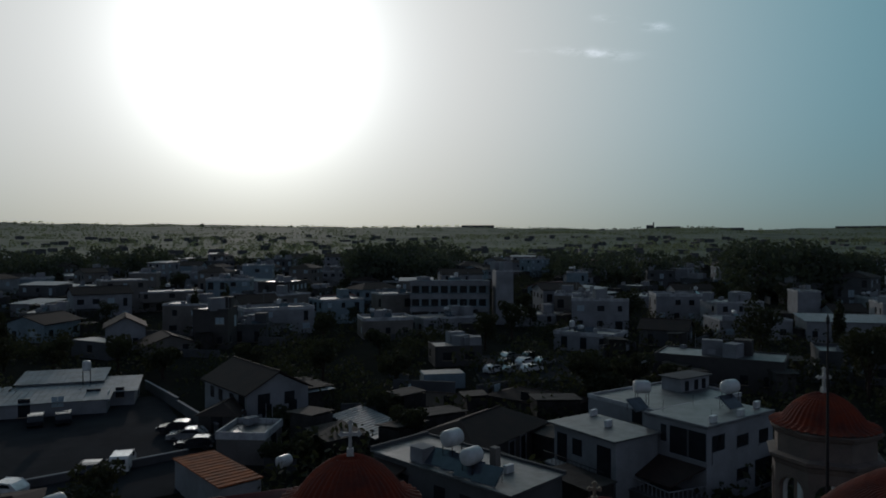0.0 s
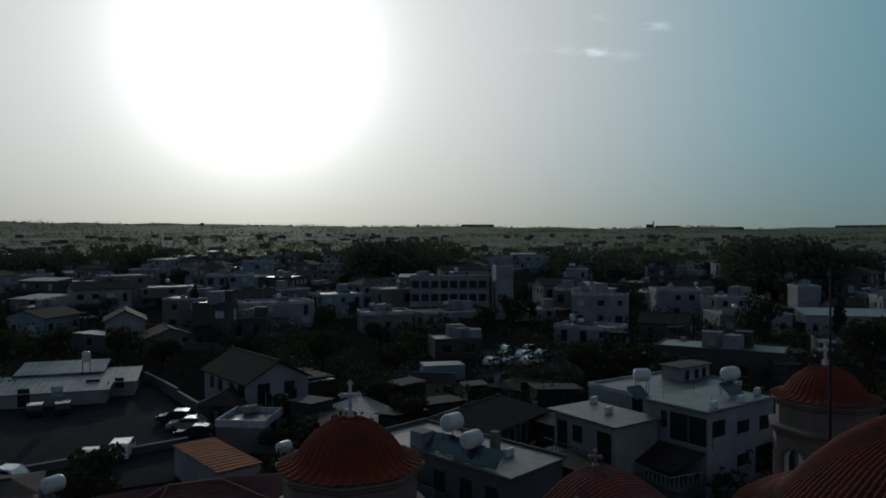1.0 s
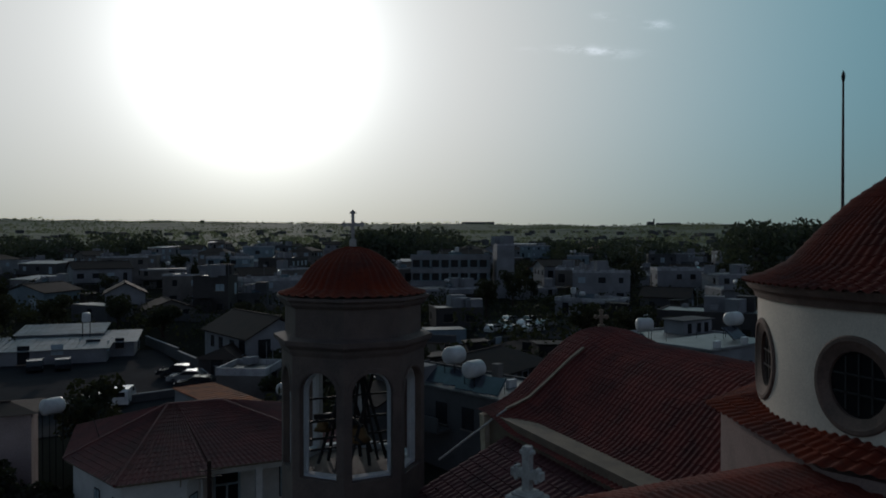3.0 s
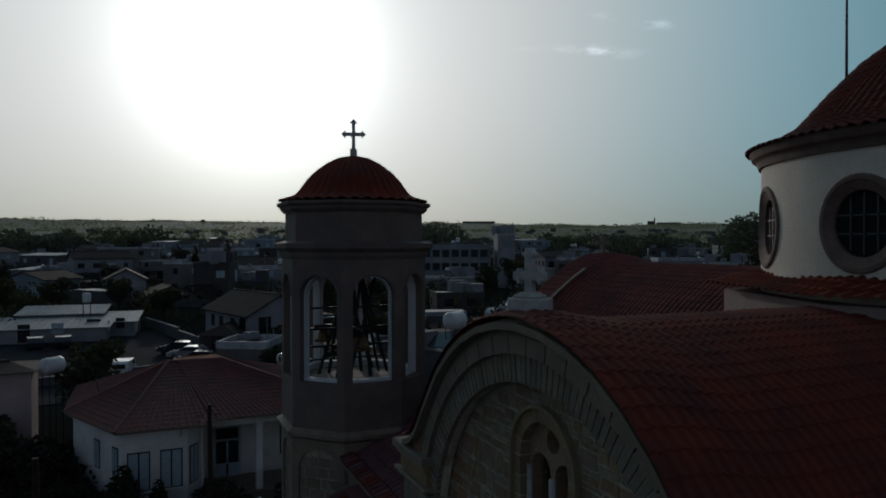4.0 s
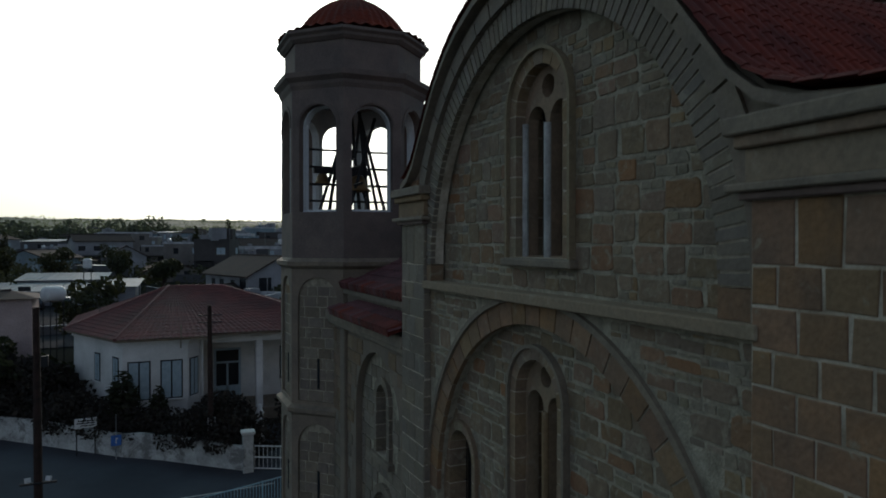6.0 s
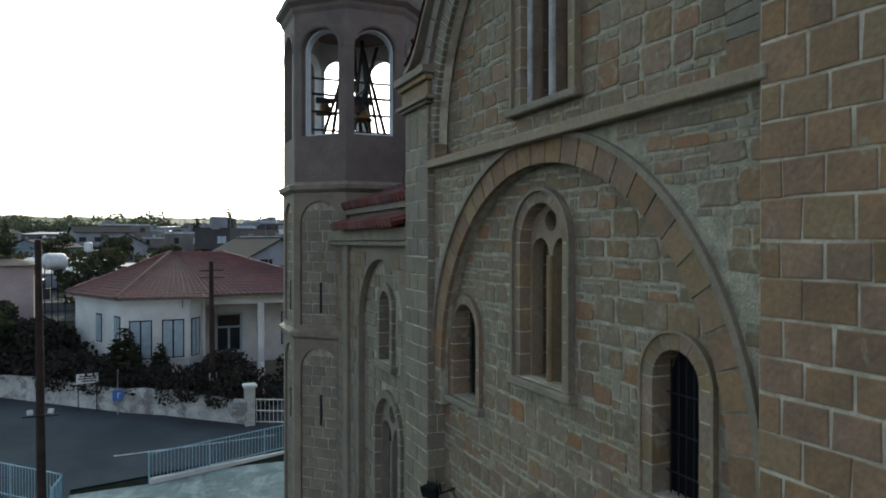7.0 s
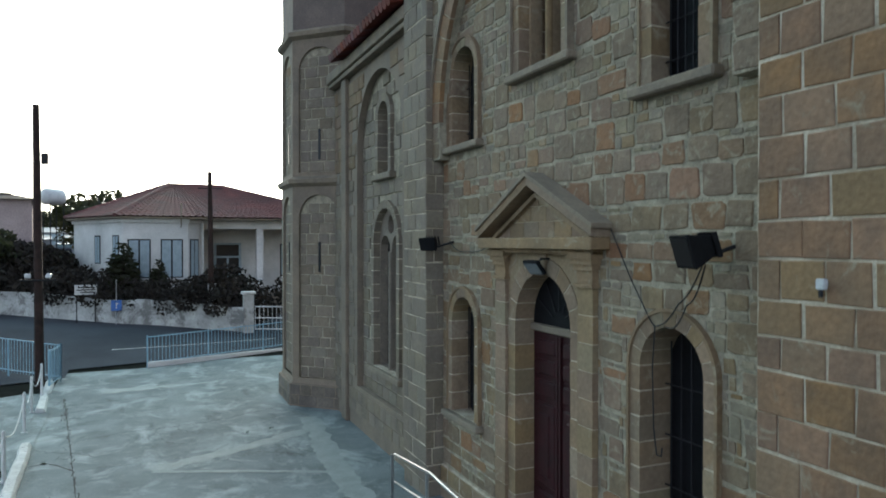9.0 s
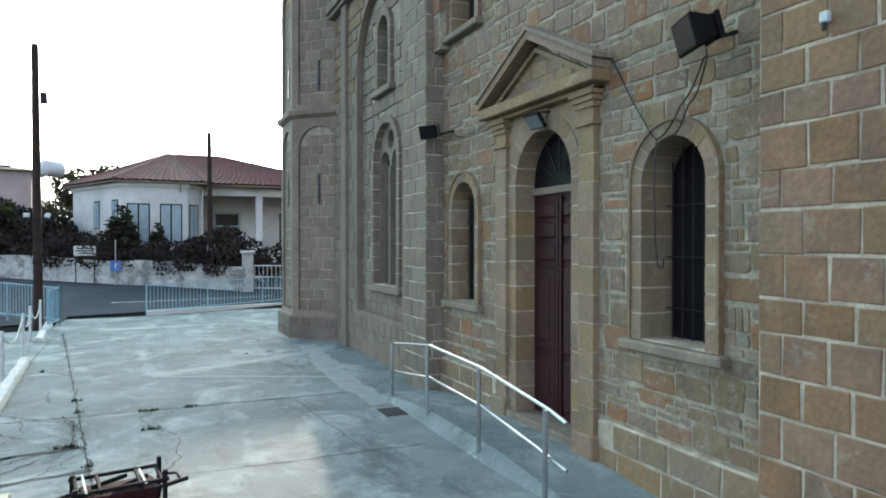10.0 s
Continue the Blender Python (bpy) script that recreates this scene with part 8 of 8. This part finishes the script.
part("hip_ridge", tube(bmesh.new(), [(10.1, 34.9, Z0 + 0.05), Q], 0.09, 6), M_TILE_FLAT, villa)


def shuttered(m, w, z0, z1):
    o = thing("window", "", "")
    o.parent = villa
    o.matrix_basis = m
    del_keys = [k for k in ("label", "category") if k in o]
    for k in del_keys:
        del o[k]
    part("frame", boxes((-w / 2 - 0.06, w / 2 + 0.06, -0.02, 0.03, z0 - 0.05, z0), (-w / 2 - 0.06, w / 2 + 0.06, -0.02, 0.03, z1, z1 + 0.06), (-w / 2 - 0.06, -w / 2, -0.02, 0.03, z0, z1), (w / 2, w / 2 + 0.06, -0.02, 0.03, z0, z1)), M_IRON, o)
    for s in (-1, 1):
        x0, x1 = sorted((s * 0.035, s * w / 2))
        part("shutter", boxes((x0, x1, -0.01, 0.035, z0, z1), *[(x0 + 0.05, x1 - 0.05, 0.03, 0.05, z0 + 0.1 + 0.15 * k, z0 + 0.19 + 0.15 * k) for k in range(int((z1 - z0 - 0.2) / 0.15))]), M_SHUTTER, o)
    part("gap", boxes((-0.034, 0.034, -0.01, 0.02, z0, z1)), M_VOID, o)
    part("sill", bevelled(boxes((-w / 2 - 0.12, w / 2 + 0.12, -0.05, 0.1, z0 - 0.13, z0 - 0.05)), 0.01), M_WHITE, o)
    return o


for x in (-0.4, 1.0):
    shuttered(pose(x, 34.45, 0, 0, 0, 180), 0.86, 2.42, 4.12)
shuttered(pose(2.0, 34.875, 0, 0, 0, 180 + 55), 0.6, 2.42, 4.12)
for f, z0 in ((0.52, 3.05), (0.88, 2.7)):
    shuttered(pose(-3.5 + 2.4 * f, 39.5 - 5.05 * f, 0, 0, 0, 115.4), 0.5, z0, 4.3)
porch_door = part("porch_door", boxes((3.3, 4.5, 38.33, 38.41, 1.3, 3.9)), M_GLASS, villa, "glazed timber porch door")
for x0, x1, z0, z1 in ((3.2, 3.32, 1.3, 4.0), (4.48, 4.6, 1.3, 4.0), (3.85, 3.95, 1.3, 3.3), (3.32, 4.48, 3.9, 4.0), (3.32, 4.48, 3.2, 3.3), (3.32, 4.48, 1.3, 2.0)):
    part("door_rail", boxes((x0, x1, 38.27, 38.4, z0, z1)), M_SHUTTER, porch_door)
shuttered(pose(7.4, 38.4, 0, 0, 0, 180), 1.3, 2.2, 3.9)

# garden wall along the street, its gate and hedge
gw = thing("garden_wall", "stained whitewashed garden wall along the street", "wall")
M_STAIN = surface("stained_whitewash", (0.42, 0.42, 0.4), (0.26, 0.26, 0.245), grain=12, patch=1.3, bump=0.3, smear=(0.08, 0.075, 0.07), smear_scale=1.0, smear_at=0.5)
runs = [(-22.0, 44.5), (-12.0, 39.5), (-6.1, 36.2), (-1.0, 31.9), (0.6, 30.9), (3.55, 28.7)]
for p, q in zip(runs, runs[1:]):
    a, b = Vector((*p, 0)), Vector((*q, 0))
    d = b - a
    m = Matrix.Translation(a) @ Matrix.Rotation(math.atan2(d.y, d.x), 4, "Z")
    za = ground_z(*p)
    zb = ground_z(*q)
    bm = bmesh.new()
    n = 6
    rws = []
    for k in range(n + 1):
        f = k / n
        z = za + (zb - za) * f
        top = z + 1.02 + 0.05 * math.sin(5 * f + p[0])
        rws.append([bm.verts.new(m @ Vector((d.length * f, yy, zz))) for yy, zz in ((-0.1, z - 0.4), (0.1, z - 0.4), (0.1, top), (-0.1, top))])
    for r0, r1 in zip(rws, rws[1:]):
        for i in range(4):
            bm.faces.new((r0[i], r0[(i + 1) % 4], r1[(i + 1) % 4], r1[i]))
    bm.faces.new(rws[0])
    bm.faces.new(rws[-1])
    part("wall_run", bm, M_STAIN, gw)
pillar = thing("gate_pillar", "white gate pillar with a moulded cap and urn", "pillar", "gate pillars")
px, py = 3.7, 28.5
pz = ground_z(px, py)
part("shaft", bevelled(boxes((px - 0.2, px + 0.2, py - 0.2, py + 0.2, pz - 0.2, pz + 1.55)), 0.02), M_STAIN, pillar)
part("cap", bevelled(boxes((px - 0.27, px + 0.27, py - 0.27, py + 0.27, pz + 1.55, pz + 1.66)), 0.02), M_WHITE, pillar)
gate = thing("garden_gate", "low white metal garden gate", "gate")
for z in (0.15, 0.6, 1.05):
    part("gate_rail", tube(bmesh.new(), [(3.95, 28.35, pz + z), (6.6, 27.0, pz + z)], 0.025, 6), M_WHITE, gate)
for k in range(18):
    f = k / 17
    part("gate_bar", tube(bmesh.new(), [(3.95 + 2.65 * f, 28.35 - 1.35 * f, pz + 0.1), (3.95 + 2.65 * f, 28.35 - 1.35 * f, pz + 1.1)], 0.011, 5), M_WHITE, gate)
urn = thing("garden_statuette", "small pale garden ornament on a plinth", "ornament")
ux, uy = 4.6, 31.5
bm = lathe(bmesh.new(), [(0, 0.6), (0.2, 0.6), (0.2, 1.5), (0.26, 1.55), (0.26, 1.62), (0.1, 1.66), (0.14, 1.8), (0.18, 2.0), (0.12, 2.2), (0.1, 2.35), (0, 2.42)], (ux, uy), 12)
part("ornament_body", bm, M_WHITE, urn)
gg = random.Random(9)
for p, q in zip(runs[1:], runs[2:]):
    L = math.dist(p, q)
    for k in range(int(L / 0.9) + 1):
        f = (k + 0.5) / (int(L / 0.9) + 1)
        x, y = p[0] + (q[0] - p[0]) * f + 0.5, p[1] + (q[1] - p[1]) * f + 0.75
        shrub(x, y, gg.uniform(0.8, 1.25), gg.uniform(0, 360), ground_z(x, y) + gg.uniform(0.35, 0.7), "dark overgrown hedge shrub behind the garden wall")
for x, y, s in ((-6.0, 38.5, 2.0), (-8.0, 39.5, 2.4), (-10.0, 40.5, 2.6), (-12.5, 41.5, 2.6), (-4.0, 37.5, 1.6), (3.2, 33.6, 1.2), (2.9, 31.6, 1.5), (7.6, 33.5, 1.5), (-5.0, 38.0, 1.9), (-7.0, 39.0, 2.2)):
    shrub(x, y, s, gg.uniform(0, 360), ground_z(x, y) + 0.4, "large dark garden bush")
for x, y, s, wide in ((-1.05, 33.4, 0.42, 2.3), (0.42, 33.2, 0.33, 1.8)):
    t = tree("cypress", x, y, s, 0, "small clipped conical cypress in the garden")
    t.scale = (s * wide, s * wide, s)

# street poles, signs
def street_pole(x, y, h, lean, label):
    p = thing("utility_pole", label, "pole", "utility poles")
    z = ground_z(x, y)
    part("shaft", tube(bmesh.new(), [(x, y, z - 0.1), (x + lean * 0.5, y, z + h / 2), (x + lean, y, z + h)], [0.125, 0.11, 0.085], 10), M_WOOD, p)
    return p


p1 = street_pole(-2.8, 21.9, 7.85, -0.06, "dark tarred timber pole with two floodlights")
part("cross_arm", tube(bmesh.new(), [(-3.25, 21.75, 2.98), (-2.35, 21.75, 2.98)], 0.03, 6), M_IRON, p1)
for x, tn in ((-3.05, 200), (-2.55, 150)):
    lamp = bevelled(box(bmesh.new(), -0.075, 0.075, -0.03, 0.04, -0.06, 0.07, pose(x, 21.7, 3.1, -25, 0, tn - 180)), 0.01)
    part("lamp", lamp, M_TANK, p1, "pale square floodlight")
part("meter_box", bevelled(boxes((-2.72, -2.55, 21.72, 21.86, 6.2, 6.5)), 0.01), M_IRON, p1)
p2 = street_pole(2.43, 30.4, 6.5, -0.05, "dark timber utility pole with white stays at its foot")
for x, dz in ((2.1, 6.05), (2.1, 5.75)):
    part("cross_arm", tube(bmesh.new(), [(1.9, 30.4, 0.55 + dz), (2.9, 30.4, 0.55 + dz)], 0.025, 6), M_IRON, p2)
for dx in (-0.12, 0.0, 0.14):
    part("stay_guard", tube(bmesh.new(), [(2.43 + dx * 1.6, 30.1, 0.5), (2.43 + dx, 30.25, 2.3)], 0.035, 6), M_WHITE, p2)
sign = thing("street_sign", "white street sign board with rows of small lettering", "sign")
m = look((-2.45, 32.5, 2.02), (0, 0, 2.2))
sz = ground_z(-2.45, 32.5)
part("board", bevelled(box(bmesh.new(), -0.42, 0.42, -0.21, 0.21, 0.0, 0.03, m @ pose(0, 0, 0, 0, 180, 0)), 0.008), M_WHITE, sign)
for k, (a, b) in enumerate(((-0.34, 0.3), (-0.34, 0.34), (-0.34, 0.2))):
    part("lettering_bar", box(bmesh.new(), a, b, 0.1 - 0.1 * k - 0.022, 0.1 - 0.1 * k + 0.022, -0.036, -0.031, m), M_VOID, sign)
for dx in (-0.35, 0.35):
    part("post", tube(bmesh.new(), [(-2.45 + dx, 32.56 - 0.1 * dx, sz - 0.1), (-2.45 + dx, 32.56 - 0.1 * dx, 2.0)], 0.025, 6), M_IRON, sign)
bs = thing("road_sign", "square blue road sign with a white arrow on a post", "sign")
M_SIGNBLUE = surface("sign_blue", (0.03, 0.12, 0.38), rough=0.4, bump=0, patch=5)
bx, by = -1.25, 31.6
bz = ground_z(bx, by)
m = look((bx, by - 0.03, bz + 0.82), (0, 0, 1.6))
part("post", tube(bmesh.new(), [(bx, by, bz - 0.1), (bx, by, bz + 1.9)], 0.025, 6), M_STEEL, bs)
part("plate", box(bmesh.new(), -0.2, 0.2, -0.22, 0.22, -0.02, 0.0, m), M_SIGNBLUE, bs)
part("arrow", boxes_m(m, (-0.02, 0.02, -0.13, 0.12, -0.026, -0.021), (-0.08, -0.02, 0.05, 0.1, -0.026, -0.021)), M_WHITE, bs)
M_PAINT = surface("worn_road_paint", (0.45, 0.45, 0.43), (0.2, 0.2, 0.19), grain=30, patch=3)
sheet("road_line", [(-1.2, 26.6), (4.5, 26.9), (4.5, 26.99), (-1.2, 26.7)], 0.02, M_PAINT, "worn pale line across the street", "road marking", 4)


# ---------------------------------------------------------------- vehicles
def car(x, y, turn, paint, label, van=False):
    z = ground_z(x, y) + 0.05
    t = thing("car", label, "car", "parked cars", m=pose(x, y, z, 0, 0, turn))
    t.scale = (0.87, 0.87, 0.87)
    if van:
        side = [(-2.0, 0.35), (-2.05, 1.2), (-1.95, 1.62), (-1.75, 1.74), (0.5, 1.74), (0.9, 1.68), (1.45, 1.1), (2.1, 0.92), (2.15, 0.4)]
        glass = [(0.2, 1.12), (0.2, 1.6), (0.82, 1.6), (1.25, 1.12)]
        hw = 0.85
    else:
        side = [(-2.1, 0.35), (-2.15, 0.8), (-1.95, 1.0), (-1.5, 1.38), (-0.9, 1.45), (0.1, 1.44), (0.95, 0.98), (1.9, 0.82), (2.1, 0.6), (2.1, 0.35)]
        glass = [(-1.6, 1.02), (-1.35, 1.32), (-0.9, 1.37), (0.05, 1.36), (0.7, 1.02)]
        hw = 0.85
    m = Matrix(((1, 0, 0, 0), (0, 0, -1, 0), (0, 1, 0, 0), (0, 0, 0, 1)))
    bm = bmesh.new()
    holed(bm, side, [], -hw, hw, m)
    part("body", bevelled(bm, 0.06, 2), paint, t)
    for s in (-1, 1):
        gbm = bmesh.new()
        holed(gbm, glass, [], s * (hw - 0.02), s * (hw + 0.012), m)
        part("side_window", gbm, M_GLASS, t)
        for wx in (-1.3, 1.3):
            part("wheel", tube(bmesh.new(), [(wx, s * (hw - 0.18), 0.31), (wx, s * (hw + 0.02), 0.31)], 0.31, 14), M_IRON, t)
        part("headlight", boxes((1.98 if not van else 2.15, 2.12 if not van else 2.24, s * 0.62 - 0.14, s * 0.62 + 0.14, 0.62, 0.78)), M_TANK, t)
    ws = bmesh.new()
    a, b = ((0.9, 1.66), (1.43, 1.12)) if van else ((0.14, 1.42), (0.93, 1.0))
    v = [ws.verts.new(p) for p in ((a[0] + 0.05, -0.68, a[1]), (b[0] + 0.05, -0.76, b[1]), (b[0] + 0.05, 0.76, b[1]), (a[0] + 0.05, 0.68, a[1]))]
    ws.faces.new(v)
    part("windscreen", ws, M_GLASS, t)
    if van:
        part("rear_window", boxes((-2.07, -2.0, -0.6, 0.6, 1.05, 1.5)), M_GLASS, t)
    return t


M_CARD = surface("dark_car_paint", (0.02, 0.022, 0.028), rough=0.2, bump=0, coat=0.6, rough_vary=0.02)
M_CARW = surface("white_car_paint", (0.7, 0.7, 0.7), rough=0.25, bump=0, coat=0.6, rough_vary=0.02)
M_CARS = surface("silver_car_paint", (0.4, 0.41, 0.42), rough=0.25, metal=0.5, bump=0, coat=0.6, rough_vary=0.02)
for x, y, tn, p, l, v in ((2.7, 75.6, 160, M_CARD, "dark parked saloon car", False), (3.6, 72.4, 160, M_CARS, "grey parked saloon car", False), (4.2, 69.3, 160, M_CARD, "dark parked hatchback car", False), (-2.0, 65.9, 80, M_CARW, "white parked delivery van", True), (-4.3, 65.4, 75, M_CARD, "dark parked small car", False), (-10.6, 62.6, 150, M_CARW, "white parked estate car on asphalt", False), (-11.0, 84.0, 95, M_CARD, "dark parked car beside a workshop", False), (-8.4, 84.0, 95, M_CARD, "dark parked car beside a workshop", False),
                          (47, 89, 20, M_CARW, "white car in a small car park", False), (49.6, 88.2, 20, M_CARS, "silver car in a small car park", False), (52.2, 87.3, 20, M_CARW, "white car in a small car park", False), (51.5, 93.5, 20, M_CARD, "dark car in a small car park", False), (54.4, 92.6, 20, M_CARW, "white car in a small car park", False), (57.2, 91.7, 20, M_CARS, "silver car in a small car park", False), (54.5, 98.0, 20, M_CARS, "silver car in a small car park", False), (58.0, 97.0, 20, M_CARD, "dark car in a small car park", False)):
    car(x, y, tn, p, l, v)
